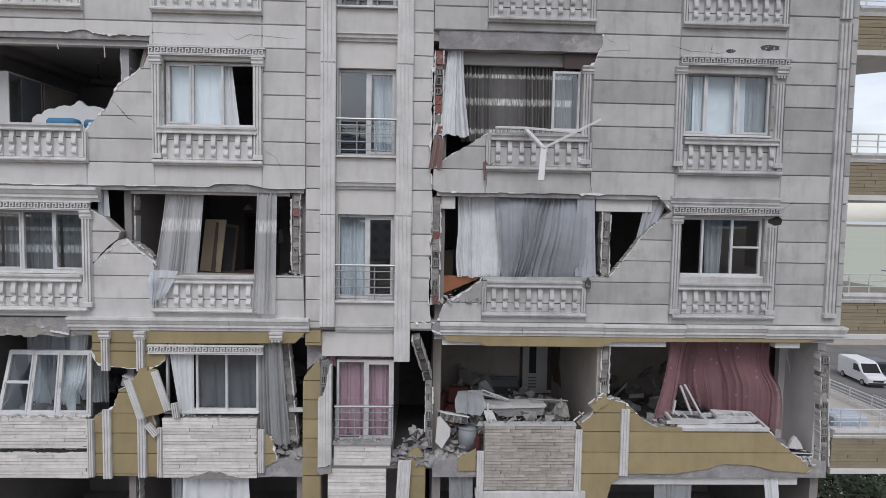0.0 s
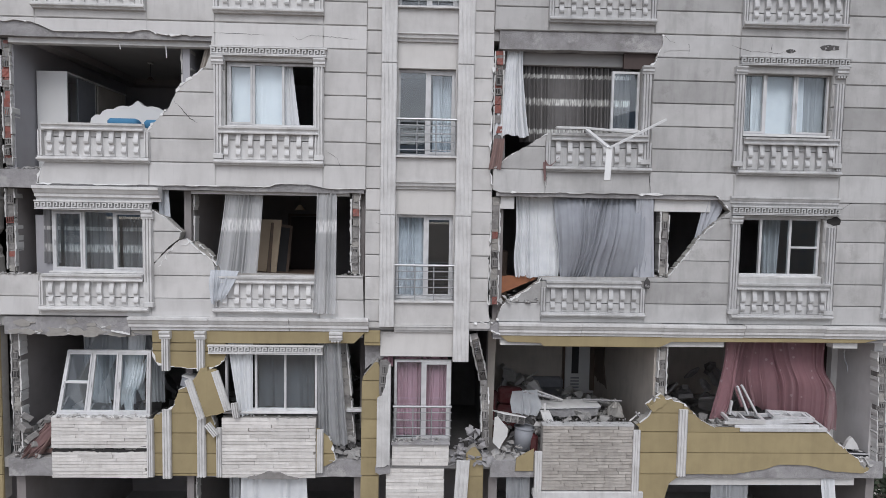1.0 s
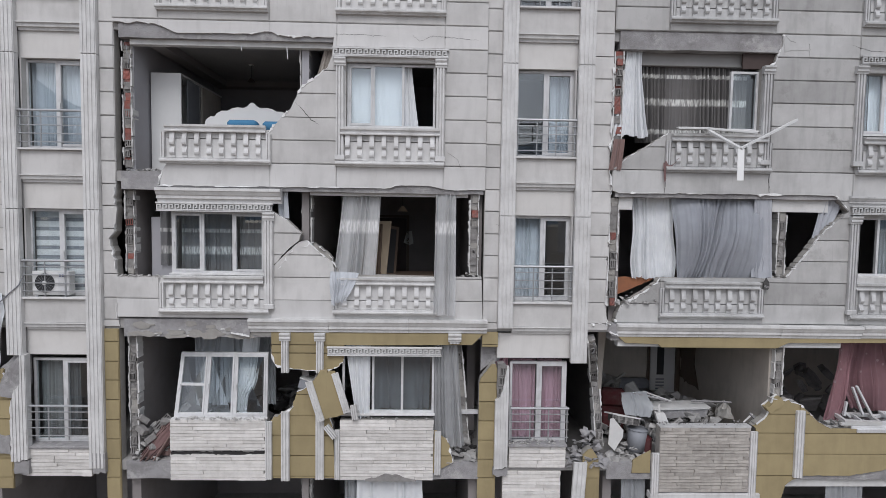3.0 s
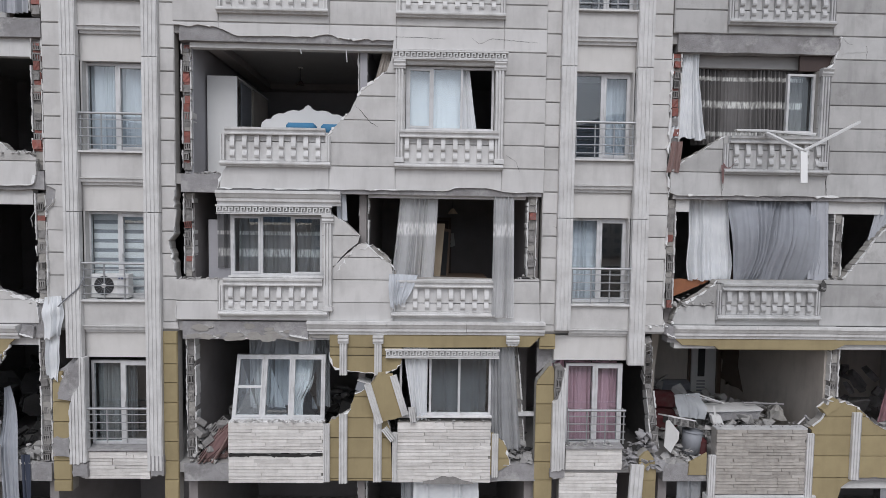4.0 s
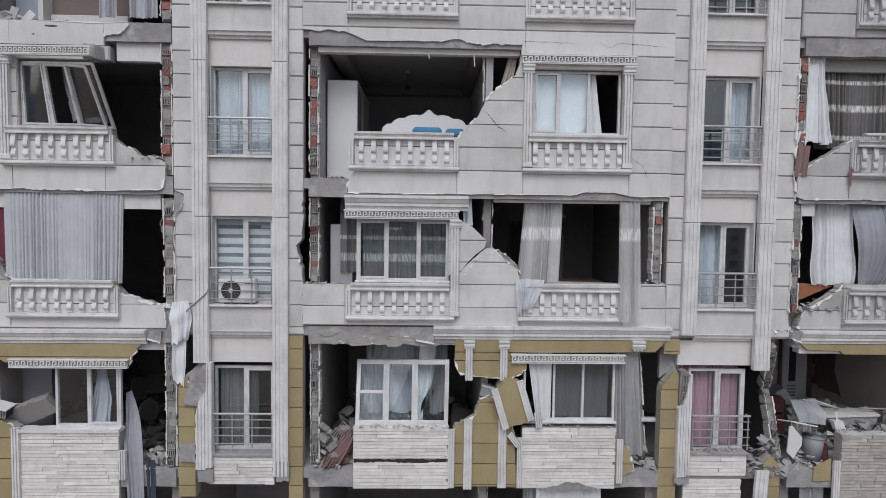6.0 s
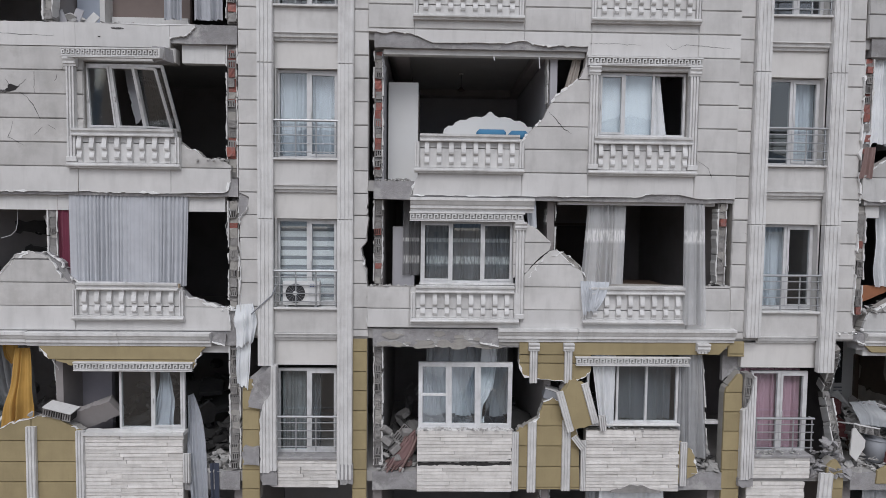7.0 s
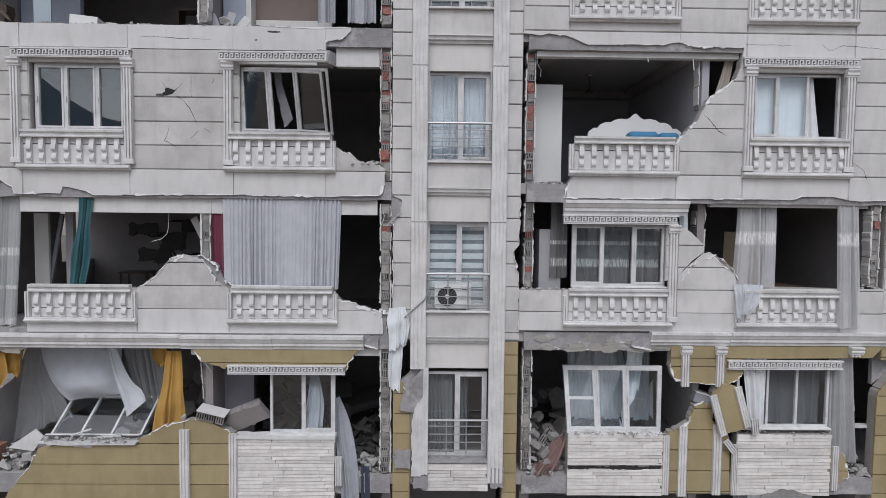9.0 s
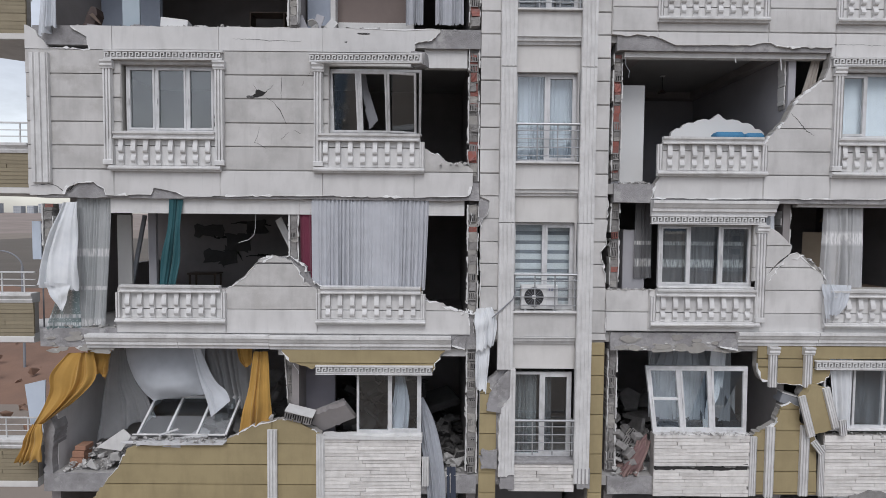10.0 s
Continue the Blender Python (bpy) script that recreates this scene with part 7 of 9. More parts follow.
for k in range(9):
    m = Matrix.Translation((r.uniform(-9.35, -8.85), r.uniform(0.15, 0.4), 7.2 + 0.09 * k + r.uniform(0, 0.05))) @ pose(0, 0, 0, r.uniform(-30, 30), r.uniform(-50, 50), r.uniform(-40, 40))
    o = single("loose_brick", boxed(-0.11, 0.11, -0.08, 0.08, -0.06, 0.06, 0.012), BRICK_GREY, "dusty hollow brick lying in rubble", "brick", group="loose bricks", m=m)

# ---- left flat, olive storey ----
for k, (x0, x1, z0, z1) in enumerate(((-20.38, -20.12, 6.99, 7.18), (-20.34, -20.1, 7.19, 7.32), (-20.3, -20.08, 7.33, 7.42))):
    t = thing("cardboard_box", "worn brown cardboard box on the slab edge", "box", "stacked cardboard boxes", at=(x0, 0.35 + 0.02 * k, z0 + 0.18))
    part("carton", boxed(0, x1 - x0, 0, 0.28, 0, z1 - z0 - 0.004, 0.006), surface("cardboard_%d" % k, (0.33, 0.18, 0.12), (0.25, 0.13, 0.09), 6, 0.9, 0.1), t)
    part("flap", boxed(0.01, x1 - x0 - 0.01, 0.01, 0.1, z1 - z0 - 0.003, z1 - z0 + 0.001), surface("cardboard_flap_%d" % k, (0.36, 0.21, 0.14), None, 6, 0.9, 0.1), t)
r = random.Random(31)
for k, (x, z, s) in enumerate(((-19.85, 7.3, 0.17), (-19.6, 7.28, 0.15), (-20.0, 7.25, 0.12), (-19.4, 7.45, 0.14), (-15.6, 8.42, 0.16), (-15.9, 8.38, 0.1), (-16.2, 8.33, 0.09))):
    bm = bmesh.new()
    chunk(bm, (0, 0, 0), s * 0.75, r, 0.9)
    single("masonry_chunk", bm, RUBBLE, "grey lump of broken masonry", "rubble chunk", group="masonry chunks", m=Matrix.Translation((x, 0.3 if x < -19 else 0.1, z)))
single("fallen_board", prism(bmesh.new(), [(-19.8, 7.62), (-19.25, 8.0), (-19.1, 7.85), (-19.3, 7.55)], 0.28, 0.31), PLASTER, "pale dusty board fallen behind the parapet", "board")
tile_m = Matrix.Translation((-15.9, -0.02, 8.36)) @ pose(0, 0, 0, 10, 14, 0)
t = thing("brick_slab", "slab of plastered hollow brick lying on the parapet", "wall fragment", m=tile_m)
part("plaster_skin", boxed(-0.06, 0.5, 0, 0.3, 0.12, 0.14), PLASTER, t)
for i in range(3):
    o = new("brick", BRICKS["grey"][i])
    o.parent = t
    o.matrix_basis = Matrix.Translation((0.03 + i * 0.19, 0.03, -0.06)) @ Matrix.Diagonal((0.95, 1, 0.95, 1))
big = thing("wall_slab", "large dusky wall slab fallen across the room", "wall fragment", m=Matrix.Translation((-15.3, 0.34, 7.95)) @ pose(0, 0, 0, 20, -22, 0))
part("slab_body", prism(bmesh.new(), jag([(-0.25, 0), (0.75, 0)], 0.02, 0.12, 5) + jag([(0.7, 0.38), (-0.1, 0.42)], 0.03, 0.1, 6), 0, 0.15), ROOM_DIM, big)
part("brick_core", boxed(-0.1, 0.65, 0.15, 0.28, 0.03, 0.36), BRICK_GREY, big)
mat_t = thing("mattress", "dusty mattress sagging in the dark room", "mattress", m=Matrix.Translation((-13.15, 2.6, 7.75)) @ pose(0, 0, 0, 10, -12, 20))
# pad coloured near black: the dark room's shade is in its colour
part("pad", boxed(-0.7, 0.7, -0.4, 0.4, 0, 0.2, 0.06), SHADE_DARK, mat_t)
chip = thing("broken_strip", "splintered white strip end beside the stone panel", "wall fragment", "broken strips", at=(-13.17, 0.02, 7.0))
fluted(0.14, 0.58, MOULD, chip, "strip", 0.05, 3)

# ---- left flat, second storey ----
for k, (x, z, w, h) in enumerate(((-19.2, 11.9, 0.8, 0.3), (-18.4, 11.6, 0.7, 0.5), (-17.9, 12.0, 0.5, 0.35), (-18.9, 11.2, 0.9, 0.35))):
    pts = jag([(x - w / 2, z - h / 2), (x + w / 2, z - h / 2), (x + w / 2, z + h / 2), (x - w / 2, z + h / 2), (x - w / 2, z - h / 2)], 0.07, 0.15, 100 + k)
    single("loose_plaster", prism(bmesh.new(), pts[:-1], 4.575, 4.60), SHADE_DARK, "remaining patch of plaster on a cracked rear wall", "plaster", group="plaster patches")
single("leaning_board", prism(bmesh.new(), [(-16.3, 12.2), (-16.18, 12.28), (-15.84, 11.6), (-15.98, 11.55)], 0.7, 0.73), PLASTER, "white board hanging loose at the partition", "board")
single("wood_strip", boxed(-14.2, -13.28, -0.02, 0.06, 10.85, 10.93, 0.006), TAN, "tan wooden sill board on the parapet", "board")
single("white_profile", boxed(-15.2, -14.3, -0.04, 0.04, 10.91, 10.96, 0.006), PVC, "white plastic profile lying on the parapet", "window profile")

# ---- left flat, open storey above ----
F4Z = FLOOR[4]
armchair = thing("armchair", "brown leather armchair at the open slab edge", "armchair", m=Matrix.Translation((-19.82, 0.45, F4Z + 0.003)) @ Matrix.Diagonal((0.78, 0.8, 0.85, 1)))
part("seat", boxed(-0.26, 0.06, 0.0, 0.4, 0.0, 0.2, 0.05), BROWN, armchair)
part("backrest", prism(bmesh.new(), [(-0.22, 0.18), (0.04, 0.18), (0.12, 0.42), (0.1, 0.56), (-0.02, 0.6), (-0.12, 0.45)], 0.06, 0.36), BROWN, armchair)
part("armrest", prism(bmesh.new(), [(-0.04, 0.38), (0.04, 0.42), (0.19, 0.26), (0.24, 0.17), (0.15, 0.22)], 0.0, 0.055), WOOD, armchair)
carton = thing("carton", "white carton lying on the slab edge", "box", m=Matrix.Translation((-18.35, 0.2, F4Z + 0.02)) @ pose(0, 0, 0, 0, 4, 8))
part("carton_body", boxed(0, 0.5, 0, 0.3, 0, 0.2, 0.008), LACQUER, carton)
for i in range(3):
    part("print_mark", boxed(0.3 + i * 0.05, 0.33 + i * 0.05, -0.004, -0.001, 0.03, 0.06), BLACK, carton)
single("tan_wall_board", boxed(-15.1, -13.5, 1.2, 1.3, F4Z + 0.003, 18.3), surface("taupe_paint", (0.20, 0.16, 0.145), (0.15, 0.12, 0.11), 2, 0.9, 0.05), "taupe inner wall left standing", "wall", kind="structure")
single("white_wall_stub", boxed(-15.2, -15.1, 0.9, 1.3, F4Z + 0.003, 18.3), PLASTER, "white edge of an inner wall", "wall", kind="structure")
single("glass_screen", boxed(-19.28, -18.94, 0.6, 0.64, F4Z + 0.003, 17.6), surface("frosted_panel", (0.34, 0.40, 0.44), (0.27, 0.33, 0.37), 2, 0.35, 0.02), "pale grey-blue panel standing in the open room", "panel")
cab = thing("shelf_unit", "dark wooden shelf unit in the open room", "shelf", at=(-17.6, 3.2, F4Z + 0.003))
for z in (0.0, 0.45, 0.9, 1.35):
    part("shelf", boxed(0, 1.7, 0, 0.4, z, z + 0.03), WOOD, cab)
for x in (0, 0.82, 1.67):
    part("upright", boxed(x, x + 0.03, 0, 0.4, 0.031, 1.35), WOOD, cab)
for k, (x, a, mt) in enumerate(((-15.4, 18, ROOM_GREY), (-15.6, -25, ROOM_GREY), (-15.25, 40, PLASTER))):
    single("tilted_panel", boxed(-0.08, 0.08, 0, 0.02, 0, 0.34, 0.004), mt, "broken light panel tilted against a column", "panel", group="tilted panels", m=Matrix.Translation((x, 0.35 + 0.05 * k, F4Z + 0.02)) @ pose(0, 0, 0, -6, a, 0))

# ---- rubble ----
rubble("rubble_heap", -20.4, -19.0, 0.15, 0.9, F1Z, 0.45, 150, 201, "grey rubble and plaster bits on the slab", size=(0.02, 0.08))
rubble("rubble_heap", -13.1, -12.35, 0.1, 0.6, F1Z - 0.05, 0.35, 60, 202, "grey rubble heaped at the slab end")
# near-black material carries the shade of the room
rubble("rubble_heap", -13.4, -12.4, 0.6, 2.6, F1Z, 0.45, 70, 203, "rubble filling a dark room, the shade put into its colour", size=(0.06, 0.18), material=SHADE_DARK)
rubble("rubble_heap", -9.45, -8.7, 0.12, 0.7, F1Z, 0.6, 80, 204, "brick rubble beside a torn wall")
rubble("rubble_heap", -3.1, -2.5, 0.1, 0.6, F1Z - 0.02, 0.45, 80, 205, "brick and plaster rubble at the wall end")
rubble("rubble_heap", -9.3, -3.4, 0.8, 3.2, F1Z, 0.7, 150, 206, "rubble filling a dark room, the shade put into its colour", size=(0.08, 0.3), material=SHADE_DARK)
rubble("rubble_heap", 0.25, 1.25, 0.12, 0.5, F1Z - 0.05, 0.25, 70, 207, "plaster rubble at the slab edge")
single("dusty_ledge", prism(bmesh.new(), jag([(1.26, 7.921), (3.17, 7.921)], 0.002, 0.2, 3) + jag([(3.17, 7.955), (1.26, 7.95)], 0.008, 0.09, 4), 0.03, 0.22), MOULD_GREY, "dusty white ledge along a stone parapet", "sill", kind="structure")
rubble("rubble_heap", 3.2, 4.7, 0.16, 0.5, 7.88, 0.25, 70, 209, "plaster rubble on the parapet", size=(0.03, 0.09))
rubble("rubble_heap", 4.6, 5.5, 0.1, 0.35, 7.86, 0.12, 50, 210, "plaster rubble on the parapet", size=(0.03, 0.07))
rubble("rubble_heap", 7.4, 8.4, 0.1, 0.9, F1Z - 0.1, 0.2, 80, 211, "plaster rubble at the slab corner")
rubble("rubble_heap", 1.0, 3.4, 1.4, 3.6, F1Z, 0.5, 80, 212, "dusty rubble over the floor", size=(0.06, 0.2))
rubble("rubble_line", -20.4, -12.4, 0.1, 0.4, F4Z - 0.02, 0.05, 240, 213, "crumbs of masonry along the slab edge", size=(0.015, 0.05))
rubble("rubble_heap", -9.5, -8.8, 0.1, 0.35, F3Z - 0.01, 0.05, 40, 214, "brick crumbs on a slab stub", size=(0.015, 0.05))
rubble("rubble_heap", 3.5, 4.0, 0.08, 0.3, 11.0, 0.1, 40, 215, "plaster crumbs on the parapet", size=(0.015, 0.05))
rubble("rubble_heap", -2.9, -2.45, 0.08, 0.3, 10.96, 0.06, 30, 216, "brick crumbs on the parapet", size=(0.012, 0.04))
rubble("rubble_line", -15.2, -13.3, 0.0, 0.2, 7.92, 0.03, 60, 217, "plaster crumbs along the sill", size=(0.01, 0.035))
rubble("rubble_line", -8.6, -6.75, 0.0, 0.2, 8.04, 0.03, 60, 218, "plaster crumbs along the sill", size=(0.01, 0.035))
rubble("rubble_line", -5.3, -3.4, 0.0, 0.2, 8.05, 0.03, 60, 219, "plaster crumbs along the sill", size=(0.01, 0.035))
rubble("rubble_heap", -0.62, 0.2, 0.05, 0.5, 7.05, 0.75, 110, 220, "concrete rubble between two walls", size=(0.03, 0.12), material=CONCRETE)
# added linings whose near-black colour stands in for the gap's deep shade
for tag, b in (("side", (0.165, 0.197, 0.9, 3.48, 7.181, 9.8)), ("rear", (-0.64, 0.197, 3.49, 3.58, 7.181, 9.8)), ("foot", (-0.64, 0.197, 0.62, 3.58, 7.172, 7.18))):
    single("wall_gap_%s" % tag, boxed(*b), SHADE_DARK, "near-black lining added for the shade deep in the gap between two flats", "wall", kind="structure")
single("cushion", boxed(1.02, 1.24, 0.3, 0.5, 7.2, 7.62, 0.06), RED, "dark red cushion jammed beside a bucket", "cushion")
rubble("rubble_heap", -3.3, -2.5, 0.4, 2.6, F1Z - 0.02, 0.4, 60, 227, "rubble behind a torn wall, the shade put into its colour", size=(0.06, 0.2), material=SHADE_DARK)
rubble("rubble_line", -1.85, -0.65, 0.05, 0.25, 7.55, 0.04, 50, 221, "broken glass and plaster on a sill", size=(0.012, 0.045))
rubble("rubble_line", -9.6, -8.7, 0.0, 0.2, 10.9, 0.03, 40, 222, "plaster crumbs on the parapet", size=(0.012, 0.04))
rubble("rubble_heap", 1.3, 3.2, 1.2, 2.0, 7.7, 0.3, 110, 223, "plaster and batten bits strewn over a slab", size=(0.02, 0.09))
rubble("rubble_heap", 0.4, 3.3, 1.3, 3.2, 7.3, 0.7, 160, 224, "deep heap of broken plaster in the room", size=(0.05, 0.2))
rubble("rubble_heap", 5.0, 7.3, 0.3, 1.5, 7.5, 0.5, 90, 225, "rubble banked behind the parapet", size=(0.05, 0.16))

single("wall_panel", prism(bmesh.new(), jag([(3.52, 7.3), (3.95, 7.3)], 0.01, 0.2, 1) + jag([(4.0, 8.2), (3.93, 8.7), (3.7, 8.78), (3.52, 8.55)], 0.02, 0.1, 2) , 4.45, 4.56), WOOD, "dark brown board leaning at the rear wall", "board")
single("fallen_sill", prism(bmesh.new(), jag([(-18.85, 7.79), (-17.15, 7.80)], 0.004, 0.25, 3) + jag([(-17.1, 7.85), (-18.82, 7.845)], 0.006, 0.25, 4), -0.02, 0.14), PVC, "white sill strip fallen onto the parapet edge", "sill")
drape([(-8.70, 0.30, 7.98), (-8.98, 0.22, 7.74), (-9.15, 0.16, 7.50), (-9.32, 0.14, 7.24)], [(-8.66, 0.34, 7.62), (-8.72, 0.24, 7.46), (-8.90, 0.16, 7.32), (-9.08, 0.14, 7.19)], 4, 0.045, CLOTH_MAUVE, "folded dusty brown curtain dragged over rubble", name="fallen_cloth", category="cloth", seed=51, ragged=0.0, belly=0.08)
fragment = thing("wall_fragment", "leaning row of grey hollow bricks in rubble", "wall fragment", m=upright((-9.34, 0.34, 7.42), (-8.86, 0.5, 7.98)))
for i in range(4):
    o = new("brick", BRICKS["grey"][i])
    o.parent = fragment
    o.matrix_basis = Matrix.Translation((0.02 * (i % 2), 0, i * 0.185)) @ pose(0, 0, 0, 0, 4 * (i % 2) - 2, 0)
part("mortar_bed", boxed(-0.07, 0.07, 0.06, 0.16, 0.02, 0.72, 0.01), MORTAR, fragment)
drape([(1.10, -0.015, 13.31), (1.11, -0.02, 13.15), (1.13, -0.02, 12.94)], [(1.18, -0.015, 13.31), (1.17, -0.02, 13.15), (1.17, -0.02, 12.95)], 2, 0.012, CLOTH_MAUVE, "reddish scrap of cloth caught on a moulding", name="cloth_scrap", category="cloth", seed=151)
drape([(1.14, -0.02, 13.32), (1.22, -0.03, 13.2), (1.38, -0.03, 13.36)], [(1.15, -0.02, 13.36), (1.25, -0.03, 13.26), (1.42, -0.03, 13.4)], 2, 0.012, CLOTH_MAUVE, "reddish scrap of cloth caught on a moulding", name="cloth_scrap", category="cloth", seed=152)
for k, (x0, x1, z, y) in enumerate(((5.08, 5.92, 7.965, 0.06), (5.3, 7.1, 7.896, 0.06))):
    single("loose_profile", boxed(x0, x1, y, y + 0.07, z, z + 0.06, 0.006), PVC if k else ALU, "white plastic window profile fallen on the parapet", "window profile", group="loose window profiles")
rubble("rubble_line", -19.0, -17.0, -0.02, 0.2, 7.84, 0.05, 70, 230, "glass and plaster bits on the parapet", size=(0.012, 0.05))
rubble("rubble_line", -8.66, -6.72, -0.03, 0.08, 8.05, 0.02, 70, 231, "plaster bits along a sill", size=(0.01, 0.03))
rubble("rubble_line", 1.3, 3.1, 0.08, 0.4, 7.96, 0.01, 110, 232, "grey dust and bits along the parapet", size=(0.006, 0.024), material=RUBBLE_DIM)
rubble("rubble_line", 0.25, 1.2, 0.0, 0.2, 10.45, 0.25, 60, 233, "plaster chips below a rust-brown board", size=(0.015, 0.06))

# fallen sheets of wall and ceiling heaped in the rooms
# sheets deep in the rooms take the dark and dim colours as their shade
plates("rubble_heap", -16.1, -13.0, 0.9, 3.6, F1Z, 1.4, 46, 401, "broken sheets of wall heaped in the wrecked room", material=SHADE_DARK)
plates("rubble_heap", -13.2, -12.42, 1.3, 3.2, F1Z, 0.7, 14, 402, "broken sheets of wall heaped beside a torn pier", size=(0.1, 0.3), material=SHADE_DARK)
plates("rubble_heap", -18.6, -16.2, 1.2, 3.6, F1Z, 1.1, 26, 403, "broken sheets of wall heaped in the wrecked room", material=RUBBLE_DIM)
plates("rubble_heap", -9.32, -6.2, 1.0, 3.4, F1Z, 1.15, 40, 404, "broken sheets of wall heaped in the wrecked room", material=RUBBLE_DIM)
plates("rubble_heap", -5.9, -2.7, 1.0, 3.4, F1Z, 1.3, 34, 405, "broken sheets of wall heaped in the wrecked room", material=RUBBLE_DIM)
plates("rubble_heap", 3.85, 7.4, 1.4, 3.8, F1Z, 1.2, 40, 406, "broken sheets of wall heaped in the wrecked room", material=RUBBLE_DIM)
plates("rubble_heap", 0.6, 3.4, 1.9, 4.2, F1Z, 0.75, 30, 407, "dusty broken sheets over the floor", size=(0.12, 0.34))
plates("rubble_heap", -19.8, -18.9, 0.4, 1.2, F1Z, 0.5, 9, 408, "broken concrete sheets on the slab end", size=(0.1, 0.24), material=CONCRETE)
plates("rubble_heap", -9.3, -8.75, 0.25, 0.8, F1Z, 0.7, 14, 409, "broken concrete sheets beside a torn wall", size=(0.08, 0.2))
plates("rubble_heap", -5.8, -2.8, 2.2, 4.0, FLOOR[2], 0.5, 18, 411, "broken sheets over a dark room floor")
plates("rubble_heap", -15.9, -15.15, 0.3, 0.9, F4Z, 0.3, 9, 412, "broken light sheets against a column", size=(0.07, 0.17))
single("hanging_sheet", prism(bmesh.new(), jag([(-14.62, 15.64), (-14.5, 15.64), (-14.4, 14.9)], 0.01, 0.05, 1) + jag([(-14.19, 14.24), (-14.36, 14.06), (-14.53, 14.86)], 0.012, 0.06, 2), 0.6, 0.63), ROOM_GREY, "pale sheet of plaster hanging behind a broken light", "plaster sheet")
single("inner_screen", boxed(-19.8, -19.5, 1.2, 1.26, FLOOR[2] + 0.003, 12.3), CREAM, "pale inner panel standing in the open room", "panel")
single("inner_post", boxed(-19.14, -18.98, 1.2, 1.3, FLOOR[2] + 0.003, 12.6), ROOM_GREY, "grey door post in the open room", "post", kind="structure")
single("leaning_post", boxed(-0.04, 0.04, -0.03, 0.03, 0, 2.26, 0.006), GREYPLAST, "dark batten leaning against a post", "batten", m=upright((-19.7, 1.3, 10.075), (-19.27, 1.32, 12.28)))
table = thing("side_table", "small dark table against a cracked wall", "table", at=(-19.42, 3.7, FLOOR[2] + 0.003))
part("tabletop", boxed(0, 0.75, 0, 0.5, 0.71, 0.75, 0.006), WOOD, table)
for x in (0.03, 0.68):
    for y in (0.03, 0.43):
        part("leg", boxed(x, x + 0.04, y, y + 0.04, 0, 0.709), WOOD, table)
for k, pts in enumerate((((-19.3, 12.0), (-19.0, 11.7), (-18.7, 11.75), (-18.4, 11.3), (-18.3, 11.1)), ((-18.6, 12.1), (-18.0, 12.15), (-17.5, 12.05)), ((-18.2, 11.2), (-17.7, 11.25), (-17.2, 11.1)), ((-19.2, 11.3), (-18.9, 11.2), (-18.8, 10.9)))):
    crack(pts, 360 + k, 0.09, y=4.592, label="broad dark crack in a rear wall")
single("torn_wall_patch", sweep_x(bmesh.new(), 3.618, 3.639, jag([(3.3, 7.7), (4.4, 7.75), (4.45, 8.4), (4.3, 9.3)], 0.06, 0.15, 5) + jag([(3.9, 9.5), (3.5, 9.0), (3.6, 8.3)], 0.06, 0.15, 6)), WOOD, "dark patch torn in a beige partition", "damage", kind="structure")



def flakes(x0, x1, z0, z1, y, count, seed, material, label, size=(0.02, 0.09)):
    """Thin scabs of plaster and mortar still clinging to bared concrete, thicker towards its lower edge."""
    r = random.Random(seed)
    bm = bmesh.new()
    for _ in range(count):
        s = r.uniform(*size)
        cx, cz = r.uniform(x0, x1), z0 + (z1 - z0) * r.random() ** 1.6
        k = r.randint(6, 9)
        a0 = r.uniform(0, 6.28)
        ring = [(cx + s * r.uniform(0.7, 1.6) * math.cos(a0 + 2 * math.pi * i / k), cz + 0.5 * s * r.uniform(0.5, 1.1) * math.sin(a0 + 2 * math.pi * i / k)) for i in range(k)]
        prism(bm, ring if area(ring) > 0 else ring[::-1], y - r.uniform(0.004, 0.018), y + 0.01)
    return single("plaster_flakes", bm, material, label, "damage", kind="stuff")


for k, (xa, xb, za, zb, yy, n) in enumerate(((-9.35, -6.7, 9.71, 10.0, 0.08, 34), (-20.55, -19.45, 9.62, 9.98, 0.08, 24))):
    flakes(xa, xb, za, zb, yy, n // 2, 500 + k, PLASTER, "white plaster scabs clinging to bared concrete", (0.012, 0.045))
    flakes(xa, xb, za, zb, yy, n, 520 + k, MORTAR, "grey mortar scabs clinging to bared concrete", (0.03, 0.16))

# chipped ends of the cornices
for k, (xa, xb, z) in enumerate(((-7.45, -7.06, 9.76), (-12.7, -12.42, 9.74), (0.12, 0.33, 9.84))):
    end = thing("cornice_stump", "broken cornice end baring white plaster and grey concrete", "cornice", "cornice stumps", kind="structure", at=(0, 0.04, 0))
    part("concrete_lump", prism(bmesh.new(), jag([(xa, z + 0.05), (xb, z - 0.04)], 0.02, 0.08, k + 1) + jag([(xb + 0.02, z + 0.2), ((xa + xb) / 2, z + 0.22), (xa + 0.03, z + 0.14)], 0.02, 0.07, k + 4), -0.02, 0.12), CONCRETE, end)
    part("plaster_flake", prism(bmesh.new(), jag([(xa + 0.03, z + 0.04), (xb, z - 0.03)], 0.008, 0.05, k + 7) + jag([(xb, z), (xa + 0.03, z + 0.07)], 0.012, 0.05, k + 9), -0.035, -0.0205), CHIP, end)
olive_lump = thing("olive_block", "lump of olive wall lying on a broken parapet", "wall fragment", m=Matrix.Translation((3.55, 0.02, 8.22)) @ pose(0, 0, 0, 0, -38, 0))
part("olive_face", prism(bmesh.new(), jag([(0, 0), (0.36, 0.0)], 0.01, 0.08, 1) + jag([(0.38, 0.14), (0.0, 0.16)], 0.012, 0.08, 2), 0, 0.16), OLIVE, olive_lump)
